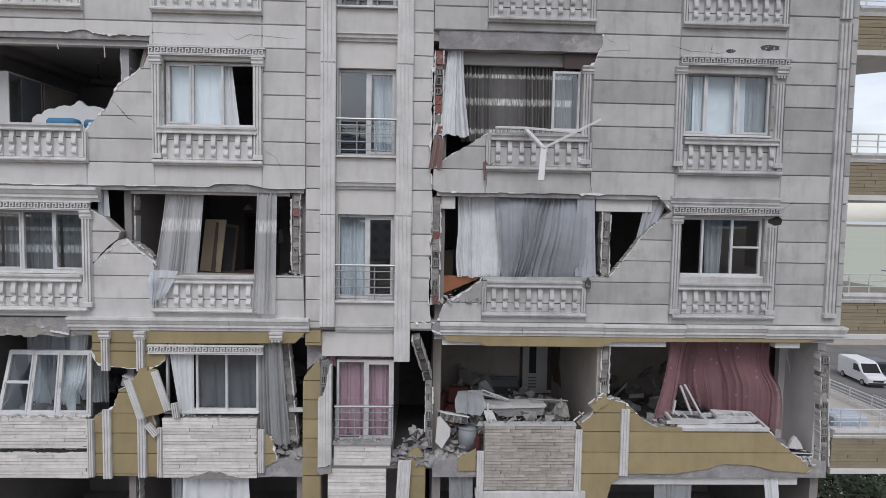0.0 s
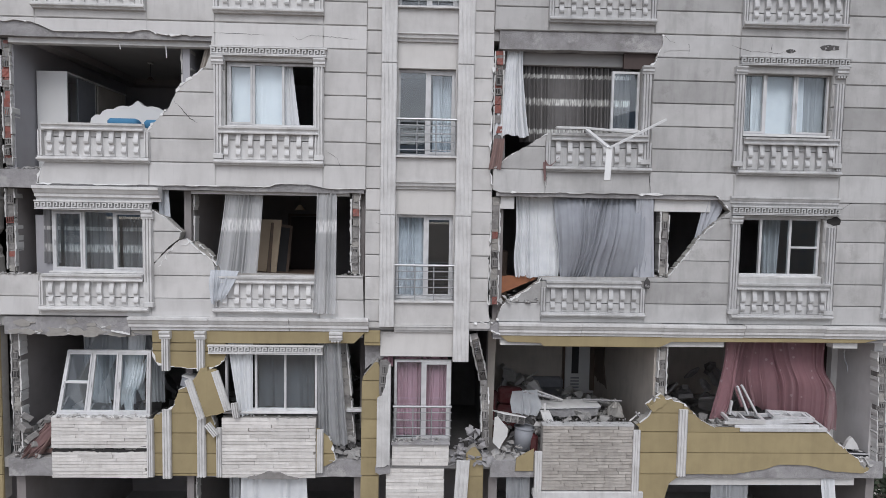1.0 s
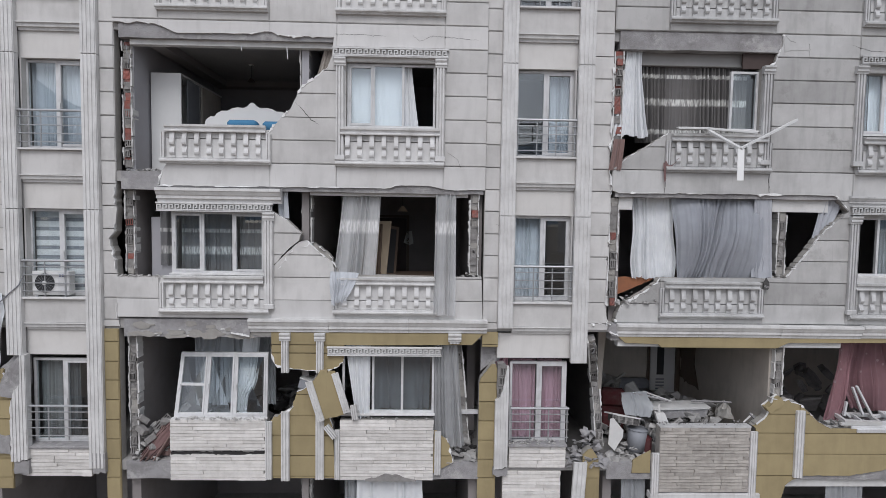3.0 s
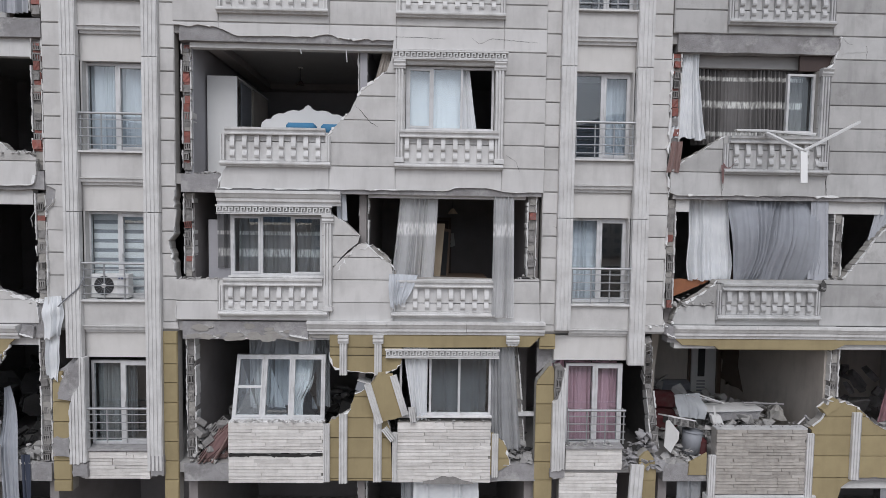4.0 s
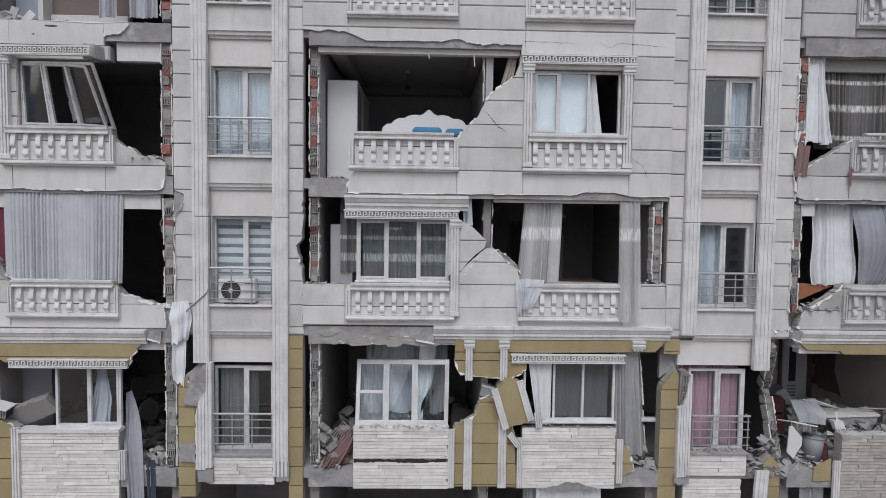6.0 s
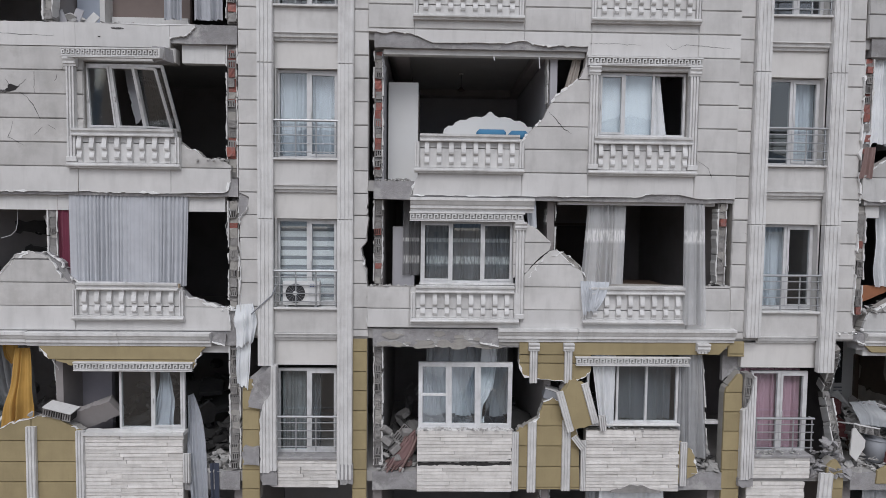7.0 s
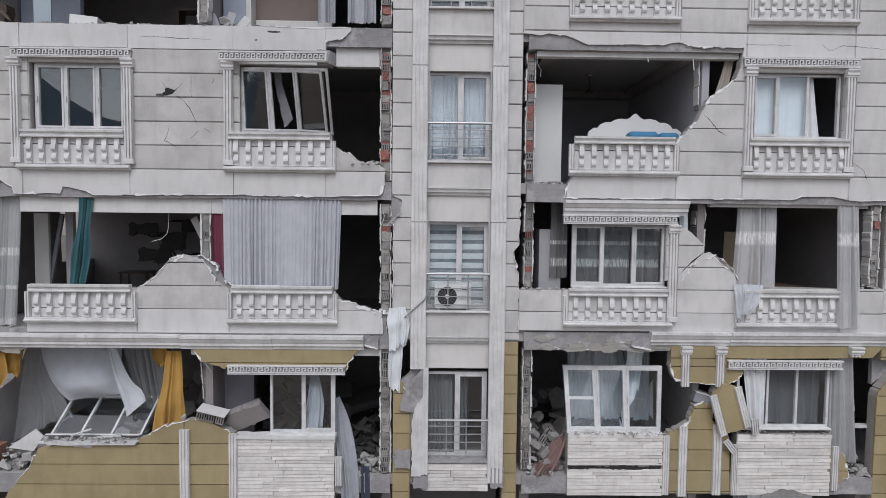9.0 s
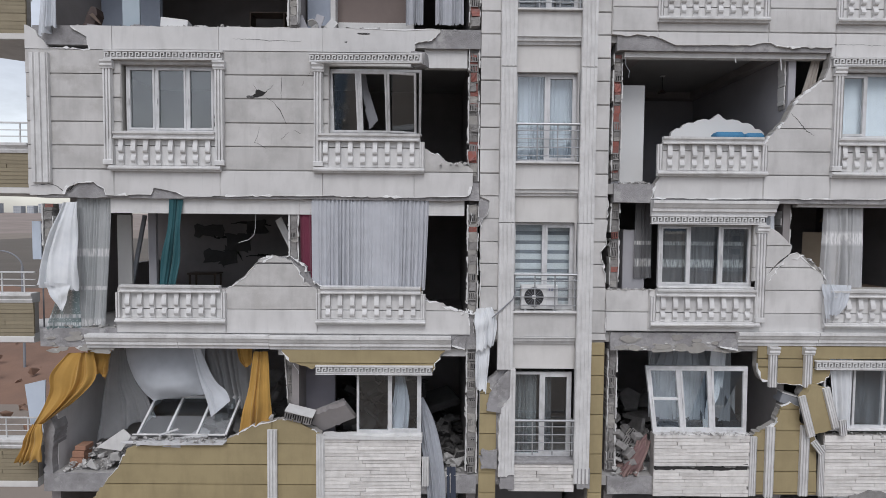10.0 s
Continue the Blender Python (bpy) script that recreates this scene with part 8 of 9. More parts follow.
part("plaster_rim", boxed(-0.01, 0.39, 0.161, 0.2, -0.01, 0.17, 0.01), PLASTER, olive_lump)

single("sill_ledge", prism(bmesh.new(), jag([(-15.2, 7.925), (-13.24, 7.925)], 0.004, 0.3, 1) + jag([(-13.24, 7.99), (-15.22, 7.985)], 0.01, 0.12, 2), -0.01, 0.24), PLASTER, "chipped white sill over the stone panel", "sill", kind="structure")

BLUE_GREY = surface("blue_grey_room_paint", (0.33, 0.365, 0.43), (0.25, 0.28, 0.33), 1.2, 0.9, 0.05, 0.1)
single("wall_blue_stub", boxed(-20.5, -19.2, 2.0, 2.12, F4Z + 0.003, 18.3), BLUE_GREY, "blue-grey inner wall of the open room", "wall", kind="structure")
single("wall_blue_niche", boxed(-15.68, -15.21, 0.95, 1.05, F4Z + 0.003, 18.3), BLUE_GREY, "blue-grey niche wall beside a column", "wall", kind="structure")
single("skirting", boxed(-15.08, -13.5, 1.1, 1.195, F4Z + 0.003, 16.34, 0.01), PLASTER, "white plinth along a taupe wall", "baseboard", kind="structure")
rr = random.Random(90)
for k in range(14):
    p = Vector((rr.uniform(-20.3, -12.6), rr.uniform(0.16, 0.3), F4Z + 0.004))
    bit = prism(bmesh.new(), jag([(-0.12, 0.0), (0.12, 0.0)], 0.01, 0.06, k) + jag([(0.1, rr.uniform(0.02, 0.06)), (-0.1, rr.uniform(0.03, 0.08))], 0.012, 0.06, k + 30), 0, 0.1)
    single("plaster_scrap", bit, PLASTER if k % 3 else CONCRETE, "scrap of plaster on the open slab edge", "plaster scrap", group="plaster scraps", m=Matrix.Translation(p) @ pose(0, 0, 0, 0, 0, rr.uniform(-30, 30)))

# thin wires and cable ends left hanging on the torn edges
rr = random.Random(140)
for k, (x, z, drop, y) in enumerate(((-12.33, 12.4, 0.5, 0.06), (-0.16, 9.66, 0.3, 0.1), (7.6, 9.55, 0.45, 0.12), (-15.8, 9.5, 0.3, 0.14), (-9.4, 15.4, 0.4, 0.06))):
    pts = [Vector((x, y, z))]
    for i in range(6):
        pts.append(pts[-1] + Vector((rr.uniform(-0.04, 0.05), rr.uniform(-0.03, 0.01), -drop / 6)))
    bm = cord(pts, 0.005)
    single("electric_wire", bm, PVC if k % 3 == 0 else GREYPLAST, "thin cable end hanging from a torn wall", "wire", group="cable ends")
# flakes and dust where the facing broke
for k, (x0, x1, y0, y1, z, n) in enumerate(((-13.1, -12.35, 0.02, 0.2, 13.3, 40), (-6.6, -5.4, 0.06, 0.2, 11.55, 0), (-20.4, -19.3, 0.1, 0.35, 10.07, 60), (-12.6, -12.2, 0.05, 0.3, 10.4, 40), (3.62, 4.12, 0.06, 0.24, 8.44, 40), (-0.2, 0.2, 0.05, 0.3, 10.0, 30), (7.5, 8.4, 0.1, 0.5, 7.17, 60))):
    if n:
        rubble("rubble_line", x0, x1, y0, y1, z, 0.05, n, 240 + k, "white plaster flakes on a broken edge", size=(0.012, 0.05), material=CHIP if k % 2 else RUBBLE)




# ---- olive storey below the cornice ----
def fluted_strip(xc, z0, z1, width, label="white fluted strip on olive plaster", m=None, y=FACE, group="fluted strips"):
    t = thing("fluted_strip", label, "pilaster", group, at=(xc, y, z0), m=m)
    fluted(width, z1 - z0, MOULD, t, depth=0.06, flutes=3, cut=0.02)
    return t


def ledge_wall(name, x0, x1, z0, z1, label, seed, y=FACE, gap_at=None, tilt=0.0, skip=0.0, course=0.07, stone=None):
    """Panel of thin split-stone courses, each stone its own piece."""
    t = thing(name, label, "stone panel", "split stone panels", at=(x0, y, z0), m=Matrix.Translation((x0, y, z0)) @ pose(0, 0, 0, 0, tilt, 0))
    r = random.Random(seed)
    w, h = x1 - x0, z1 - z0
    part("bed", boxed(0, w, 0.012, 0.2, 0, h), MORTAR, t)
    meshes = {}
    rows = round(h / course)
    rh = h / rows
    for i in range(rows):
        if gap_at is not None and abs(i - gap_at) < 0.6:
            continue
        x = -r.uniform(0, 0.4)
        while x < w:
            length = r.choice((0.7, 0.95, 1.2) if course > 0.068 else (0.38, 0.44, 0.5))
            a, b = max(0, x), min(w, x + length)
            if b - a > 0.05 and r.random() >= skip:
                key = round((b - a) * 50)
                if key not in meshes:
                    bm = boxed(0.003, b - a - 0.003, -0.03, 0.012, 0.004, rh - 0.004)
                    for v in bm.verts:
                        if v.co.y < 0:
                            v.co.z += r.uniform(-0.003, 0.003)
                            v.co.y += r.uniform(-0.006, 0.006)
                    meshes[key] = finish("stone", bm, stone or LEDGE)
                o = new("stone", meshes[key])
                o.parent = t
                o.location = (a, r.uniform(-0.008, 0.008), i * rh)
            x += length
    return t


OLINES = [6.4, 6.87, 7.3, 7.72, 8.14, 8.56, 8.98, 9.4, 9.82]
# middle block
ledge_wall("stone_panel", -8.65, -6.75, 6.80, 8.04, "split-stone parapet panel with a horizontal crack", 1, gap_at=8)
# near-black sheet in front of the stones; the gap's shade is its colour
single("crack", prism(bmesh.new(), jag([(-8.63, 7.33), (-8.0, 7.36), (-7.6, 7.33), (-7.05, 7.35), (-6.79, 7.33)], 0.016, 0.07, 5) + jag([(-6.78, 7.47), (-6.92, 7.45), (-7.02, 7.37), (-7.3, 7.39), (-7.6, 7.40), (-7.64, 7.37), (-8.63, 7.39)], 0.016, 0.07, 6), FACE - 0.034, FACE + 0.02), HOLE_SHADE, "dark sheet for the shaded gap where a stone course has fallen out", "crack", kind="structure")
ledge_wall("stone_panel", -5.27, -3.38, 6.81, 8.05, "split-stone parapet panel chipped along its foot", 2)
single("crack", prism(bmesh.new(), [(-4.75, 6.79), (-3.72, 6.79)] + jag([(-3.75, 6.83), (-3.95, 6.87), (-4.1, 6.93), (-4.35, 6.95), (-4.5, 6.88), (-4.75, 6.84)], 0.012, 0.06, 7), FACE - 0.044, FACE + 0.02), BRICK_GREY, "grey core bared where stones broke off", "crack", kind="structure")
wall = thing("wall_middle_olive", "olive plaster facing, jagged where it broke off", "wall", kind="structure")
poly = [(-6.73, 6.83), (-6.66, 8.02)] + torn([(-6.63, 8.04), (-6.24, 8.28), (-6.13, 8.62), (-5.95, 8.70), (-5.80, 8.62), (-5.73, 8.28), (-5.5, 8.16), (-5.42, 7.9)], 0.02, 0.07, 61) + [(-5.37, 6.83)]
clad(wall, poly, OLINES, (), OLIVE, FACE, FACE + 0.05, name="olive_panel")
backing("masonry", wall, jag(poly, 0.02, 0.1, 62), (), MORTAR, FACE + 0.05, FACE + 0.2)
poly = [(-6.64, 9.83), (-2.4, 9.83), (-2.62, 9.6), (-5.2, 9.57)] + torn([(-5.2, 9.3), (-5.29, 9.14), (-5.62, 9.02), (-6.52, 9.13), (-6.62, 9.3), (-6.64, 9.47)], 0.02, 0.08, 63)
clad(wall, poly, [8.9, 9.4, 9.57, 9.84], (), OLIVE, FACE, FACE + 0.05, name="olive_panel", gap=0.006)
backing("masonry", wall, poly, (), MORTAR, FACE + 0.05, FACE + 0.2)
poly = [(-3.38, 6.95)] + [(-3.37, 7.84)] + torn([(-3.35, 7.82), (-3.1, 7.65), (-3.02, 7.4), (-2.97, 7.18), (-3.1, 7.1)], 0.02, 0.06, 64)
clad(wall, poly, OLINES, (), OLIVE, FACE, FACE + 0.05, name="olive_panel")
for xc, z0, z1, w in ((-6.69, 6.83, 8.02, 0.13), (-6.36, 6.80, 8.22, 0.17), (-5.67, 6.83, 8.25, 0.17), (-5.32, 6.83, 7.85, 0.1), (-3.29, 6.93, 7.82, 0.13)):
    fluted_strip(xc, z0, z1, w, y=FACE - 0.002)
for xc in (-6.36, -5.67):
    pilaster(xc, 9.02, 9.82, 0.15, MOULD, "short white console pilaster with a flared capital", base=False, group="consoles", y=FACE - 0.002, flutes=3)
pilaster(-2.98, 9.63, 9.83, 0.2, MOULD, "short white console pilaster with a flared capital", base=False, group="consoles", y=FACE - 0.002, flutes=3)
block = thing("fallen_wall_block", "slab of olive wall with white strips leaning out of a hole", "wall fragment", m=Matrix.Translation((-5.36, -0.06, 8.14)) @ pose(0, 0, 0, 0, -17, 6))
part("olive_panel", prism(bmesh.new(), jag([(-0.24, 0.02), (0.24, 0.0)], 0.01, 0.1, 1) + jag([(0.26, 0.86), (0.0, 0.98), (-0.22, 0.8)], 0.03, 0.08, 2), 0, 0.16), OLIVE, block)
for x in (-0.27, 0.26):
    o = fluted(0.14, 0.84, MOULD, block, "strip", 0.05, 3, cut=0.01)
    o.location = (x, 0.0, 0.02)
part("brick_core", prism(bmesh.new(), [(-0.2, 0.05), (0.22, 0.05), (0.2, 0.9), (0.0, 1.02), (-0.18, 0.84)], 0.16, 0.3), BRICK_GREY, block)

# left block
ledge_wall("stone_panel", -15.17, -13.26, 6.3, 7.92, "split-stone parapet panel below a wrecked window", 3)
wall = thing("wall_left_olive", "olive plaster parapet, jagged where it broke off", "wall", kind="structure")
poly = [(-15.24, 6.3), (-19.95, 6.3)] + torn([(-19.9, 6.45), (-19.63, 6.85), (-19.25, 7.3), (-19.06, 7.7), (-18.8, 7.76)], 0.03, 0.08, 66) + [(-17.09, 7.84)] + torn([(-17.09, 7.9), (-16.87, 8.0), (-16.59, 8.17), (-16.09, 8.28), (-15.81, 8.32), (-15.32, 8.03)], 0.025, 0.08, 67) + [(-15.24, 8.0)]
clad(wall, poly, [6.0, 6.5, 6.98, 7.38, 7.80, 8.4], (), OLIVE, FACE, FACE + 0.05, name="olive_panel", joints=(-16.2,))
backing("masonry", wall, poly, (), MORTAR, FACE + 0.05, FACE + 0.2)
poly = [(-16.0, 9.70), (-12.8, 9.70)] + torn([(-12.82, 9.66), (-13.0, 9.42), (-13.05, 9.26)], 0.02, 0.06, 68) + [(-13.1, 9.4), (-15.3, 9.4)] + torn([(-15.4, 9.3), (-15.86, 9.46), (-16.0, 9.66)], 0.02, 0.07, 69)
clad(wall, poly, [9.1, 9.42, 9.71], (), OLIVE, FACE, FACE + 0.05, name="olive_panel", gap=0.005)
for xc, z0, z1, w in ((-16.19, 6.3, 8.10, 0.19), (-15.24, 6.3, 8.02, 0.17)):
    fluted_strip(xc, z0, z1, w, y=FACE - 0.002)

# right block
ledge_wall("stone_panel", 1.27, 3.15, 6.57, 7.92, "tall split-stone parapet panel, soot stained", 4, course=0.066, stone=LEDGE_DARK)
single("meander_base", boxed(1.1, 3.4, FACE - 0.05, 0.2, 6.4, 6.54, 0.01), MOULD, "white moulding below the stone panel", "moulding", kind="structure")
wall = thing("wall_right_olive", "olive plaster parapet sheared off in steps", "wall", kind="structure")
poly = ([(3.86, 6.3), (3.28, 6.3), (3.28, 7.9)] + torn([(3.22, 7.95), (3.5, 8.17), (3.61, 8.53), (3.96, 8.49), (4.2, 8.41), (4.57, 8.06), (4.87, 7.9)], 0.02, 0.08, 71) + [(7.21, 7.89)]
        + torn([(7.21, 7.89), (7.45, 7.62), (7.72, 7.41), (8.22, 7.04), (8.11, 6.94)], 0.03, 0.07, 72) + jag([(8.11, 6.94), (7.4, 6.98), (6.89, 7.1), (6.3, 7.12), (5.9, 7.0), (5.3, 6.9), (4.3, 6.9), (4.1, 6.82), (3.95, 6.7), (3.88, 6.4)], 0.012, 0.12, 73))
clad(wall, poly, [6.2, 6.9, 7.36, 7.80, 8.2, 8.6], (), OLIVE, FACE, FACE + 0.05, name="olive_panel", joints=(4.18,))
backing("masonry", wall, poly, (), MORTAR, FACE + 0.05, FACE + 0.2)
clad(wall, [(0.72, 6.95), (1.1, 6.95), (1.1, 7.42), (0.74, 7.22)], [6.9, 7.5], (), OLIVE, FACE, FACE + 0.05, name="olive_panel")
clad(wall, [(0.34, 9.80), (8.3, 9.80), (7.9, 9.71), (3.9, 9.71), (3.62, 9.575), (1.25, 9.575), (1.15, 9.66), (0.5, 9.66)], [9.5, 9.81], (), OLIVE, FACE, FACE + 0.1, name="olive_panel")
for xc, z0, z1, w in ((1.19, 6.4, 7.39, 0.15), (3.22, 6.4, 7.85, 0.15), (4.18, 6.88, 8.29, 0.18)):
    fluted_strip(xc, z0, z1, w, y=FACE - 0.002)

# narrow bays
STRIP_O = [6.3, 6.83, 7.22, 7.62, 8.02, 8.42, 8.82, 9.2, 9.6, 9.86]
wall = thing("wall_bay_olive", "olive plaster strips beside the narrow bays", "wall", kind="structure")
for q in ([(-12.12, 6.6), (-11.78, 6.6), (-11.78, 8.6)] + torn([(-11.8, 8.7), (-11.95, 9.05), (-12.1, 8.85)], 0.03, 0.08, 75), [(-9.94, 6.3), (-9.66, 6.3), (-9.66, 9.86), (-9.94, 9.86)],
          [(-2.47, 6.3), (-2.1, 6.3), (-2.1, 9.1)] + torn([(-2.15, 9.25), (-2.4, 8.95), (-2.47, 8.8)], 0.03, 0.07, 76), [(-2.42, 9.55), (-2.1, 9.55), (-2.1, 9.86), (-2.42, 9.86)], [(-0.3, 6.3), (0.06, 6.3)] + torn([(0.06, 7.2), (-0.1, 7.45), (-0.3, 7.3)], 0.03, 0.08, 77)):
    clad(wall, q, STRIP_O, (), OLIVE, 0.08, 0.13, name="olive_panel")
    backing("masonry", wall, q, (), MORTAR, 0.13, 0.32)
for x0, x1, z0, z1, tl in ((-11.52, -10.22, 6.86, 7.42, 0), (-1.83, -0.66, 7.06, 7.50, 0), (-1.95, -0.75, 6.2, 6.98, 0)):
    ledge_wall("stone_panel", x0, x1, z0, z1, "low split-stone panel below a french window", 9 + round(x0), y=0.1)
for x0, x1 in ((-11.5, -10.22), (-1.83, -0.66)):
    single("bay_sill_low", boxed(x0 - 0.02, x1 + 0.02, 0.03, 0.32, 7.44 if x0 < -5 else 7.5, 7.49 if x0 < -5 else 7.55, 0.006), CONCRETE, "broken sill covered in debris", "sill", kind="structure")


def snapped_strip(outline, label):
    """Ribbed strip torn along its outline: a flat body with thin ribs cut to the same shape."""
    x0, x1 = min(p[0] for p in outline), max(p[0] for p in outline)
    t = thing("fluted_strip", label, "pilaster", "bay pilasters", at=(0, 0.03, 0))
    part("body", prism(bmesh.new(), outline, -0.045, 0.1), MOULD, t)
    n = 5
    s = (x1 - x0) / n
    for i in range(n):
        piece = clip(outline, x0 + (i + 0.14) * s, x0 + (i + 0.86) * s, 0, 99)
        if len(piece) > 2:
            part("rib", prism(bmesh.new(), piece, -0.062, -0.046), MOULD, t)
    return t


snapped_strip(jag([(-11.42, 7.24), (-11.74, 7.2)], 0.015, 0.06, 1) + jag([(-11.74, 7.25), (-11.74, 8.28), (-11.69, 8.55), (-11.53, 8.78)], 0.012, 0.08, 2) + [(-11.52, 9.34), (-11.42, 9.34)], "tall white ribbed strip torn off along a slant")
snapped_strip(jag([(-1.87, 7.1), (-2.14, 7.06)], 0.012, 0.06, 3) + [(-2.14, 8.48)] + jag([(-2.11, 8.5), (-2.04, 8.54), (-1.98, 8.76), (-1.91, 9.16)], 0.012, 0.07, 4) + [(-1.87, 9.17)], "tall white ribbed strip torn off at its head")
single("bared_wedge", prism(bmesh.new(), jag([(-11.5, 9.37), (-11.73, 9.14), (-11.92, 8.83), (-11.98, 8.5)], 0.02, 0.07, 5) + [(-11.7, 8.46), (-11.5, 8.7)], 0.02, 0.3), CONCRETE, "wedge of bare grey concrete beside a torn strip", "wall", kind="structure")
for k, (xa, xb, za, zb) in enumerate(((-12.08, -11.76, 7.34, 7.70), (-11.70, -11.42, 6.94, 7.21), (-10.17, -9.92, 6.95, 7.36), (-2.16, -1.86, 6.92, 7.08))):
    single("bared_patch", prism(bmesh.new(), jag([(xa, za), (xb, za)], 0.02, 0.07, k) + jag([(xb, zb), (xa, zb), (xa, za + 0.05)], 0.025, 0.07, k + 8), 0.0, 0.2), CONCRETE, "patch of bare grey concrete where the facing fell off", "wall", kind="structure")
core = thing("brick_stub", "stub of grey hollow brick above a torn strip", "brick wall", "torn brick edges", kind="structure", at=(-2.03, 0.03, 8.46))
part("mortar_core", prism(bmesh.new(), jag([(-0.06, 0.06), (0.02, 0.0), (0.08, 0.3), (0.14, 0.68)], 0.012, 0.08, 6) + jag([(0.06, 0.78), (-0.06, 0.76), (-0.08, 0.3)], 0.012, 0.08, 7), 0, 0.2), BRICK_GREY, core)
for i in range(3):
    o = new("brick", BRICKS["grey"][i])
    o.parent = core
    o.matrix_basis = Matrix.Translation((0.0 + 0.015 * i, -0.015, 0.12 + 0.2 * i)) @ Matrix.Diagonal((0.62, 1, 0.95, 1))
for xc, z0, z1, m in ((-0.42, 6.2, 7.2, 3.0),):
    t = fluted_strip(xc, z0, z1, 0.27, "tall white fluted strip snapped off at its top", y=0.03, group="bay pilasters", m=None if m is None else Matrix.Translation((xc, 0.02, z0)) @ pose(0, 0, 0, 0, m, 0))
bare_edges(FACE)


# ---- side balconies of the building ----
PLANKS = surface("olive_brown_boarding", (0.275, 0.235, 0.16), (0.2, 0.165, 0.112), 3.0, 0.85, 0.25, 0.15, vary=0.1)


def side_balcony(x0, x1, top, seed):
    """Balcony on the flank: boarded parapet, white ledge, rail, slab narrowing outward."""
    t = thing("side_balcony", "boarded olive-brown balcony with a white ledge and rail", "balcony", "flank balconies", at=(0, 0.12, top))
    inner, outer = (x0, x1) if abs(x0 + 6) < abs(x1 + 6) else (x1, x0)
    bm = bmesh.new()
    lo = [bm.verts.new((x, y, -0.98)) for x, y in ((inner, 0.02), (outer, 0.02), (outer, 1.1), (inner + (0.06 if outer < inner else -0.06), 2.5))]
    hi = [bm.verts.new((v.co.x, v.co.y, -0.80)) for v in lo]
    bm.faces.new(lo), bm.faces.new(hi[::-1])
    for i in range(4):
        bm.faces.new((lo[i], lo[(i + 1) % 4], hi[(i + 1) % 4], hi[i]))
    part("slab", bm, PLASTER, t)
    part("fascia", boxed(x0, x1, 0, 0.06, -0.97, -0.86, 0.004), CREAM, t)
    r = random.Random(seed)
    for i in range(9):
        z = -0.855 + i * 0.075
        cut = x0 + (x1 - x0) * r.uniform(0.2, 0.8)
        for a, b in ((x0, cut - 0.004), (cut + 0.004, x1)):
            part("board", boxed(a, b, r.uniform(0.004, 0.018), 0.05, z + 0.002, z + 0.0735, 0.003), PLANKS, t)
    part("parapet_core", boxed(x0, x1, 0.051, 0.16, -0.857, -0.19), MORTAR, t)
    part("ledge", sweep_x(bmesh.new(), x0, x1, [(0.2, -0.19), (-0.01, -0.19), (-0.03, -0.13), (-0.01, -0.12), (-0.06, -0.05), (-0.06, 0.0), (0.2, 0.0)]), MOULD, t)
    for z in (0.14, 0.26, 0.40):
        part("rail", rod(bmesh.new(), (x0, 0.08, z), (x1, 0.08, z), 0.018 if z > 0.35 else 0.01, 6), ALU, t)
    for i in range(4):
        x = x0 + (x1 - x0) * (i + 0.5) / 4
        part("post", rod(bmesh.new(), (x, 0.08, 0), (x, 0.08, 0.4), 0.014, 6), ALU, t)
    part("outer_rail", rod(bmesh.new(), (outer, 0.08, 0.4), (outer, 1.1, 0.4), 0.016, 6), ALU, t)
    return t


for k, top in enumerate((4.9, 7.85, 10.75, 13.66, 16.6)):
    side_balcony(8.67, 10.4, top, k)
    side_balcony(-22.6, -20.87, top, k + 9)
single("plastic_tank", boxed(9.0, 9.75, 0.5, 1.1, 6.88 + 0.2, 8.0, 0.05), PALE_BLUE, "pale blue plastic tank on a balcony", "tank")
single("pale_board", prism(bmesh.new(), [(-0.12, 0), (0.13, 0.03), (0.18, 1.1), (-0.24, 1.0)], -0.012, 0.012), PALE_BLUE, "pale blue-white board caught upright on a balcony rail", "board", m=Matrix.Translation((-20.98, 0.33, 7.88)))
single("balcony_box", boxed(-21.12, -20.88, 0.24, 0.42, 7.06, 7.879, 0.01), GREYPLAST, "grey box standing on a balcony floor", "box")
screen = thing("sun_screen", "pale blue screen on a thin post at the flank", "screen", at=(-21.03, 0.5, 9.954))
part("panel", boxed(-0.09, 0.09, 0, 0.03, 1.43, 2.2, 0.004), PALE_BLUE, screen)
part("post", boxed(0.07, 0.09, 0.031, 0.05, 0, 2.1), GREYPLAST, screen)

# ---- ground and distance ----
GROUND = surface("dry_earth", (0.24, 0.20, 0.165), (0.15, 0.115, 0.095), 0.08, 0.95, 0.4)
ASPHALT = surface("asphalt", (0.20, 0.19, 0.18), (0.10, 0.097, 0.095), 0.25, 0.9, 0.3, amount=0.9)
PAVING = surface("dusty_paving", (0.48, 0.445, 0.40), (0.33, 0.30, 0.27), 0.5, 0.9, 0.2)
SOIL = surface("red_soil", (0.225, 0.135, 0.095), (0.12, 0.08, 0.06), 0.3, 1.0, 0.6)
# distance haze is put into the colours of field, hills and far blocks
FIELD = surface("hazy_pale_field", (0.47, 0.49, 0.40), (0.40, 0.43, 0.37), 0.02, 1.0, 0.0)
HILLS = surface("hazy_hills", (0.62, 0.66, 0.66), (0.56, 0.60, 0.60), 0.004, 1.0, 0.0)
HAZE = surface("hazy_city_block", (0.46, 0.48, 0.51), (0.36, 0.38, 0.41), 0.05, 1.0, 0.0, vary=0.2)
DARKPANE = surface("far_window", (0.22, 0.24, 0.27), None, 1, 0.4, 0.0)
bm = bmesh.new()
n = 30
vs = [[bm.verts.new((-2400 + 4800 * i / n, -600 + 3600 * j / n, 0.0)) for i in range(n + 1)] for j in range(n + 1)]
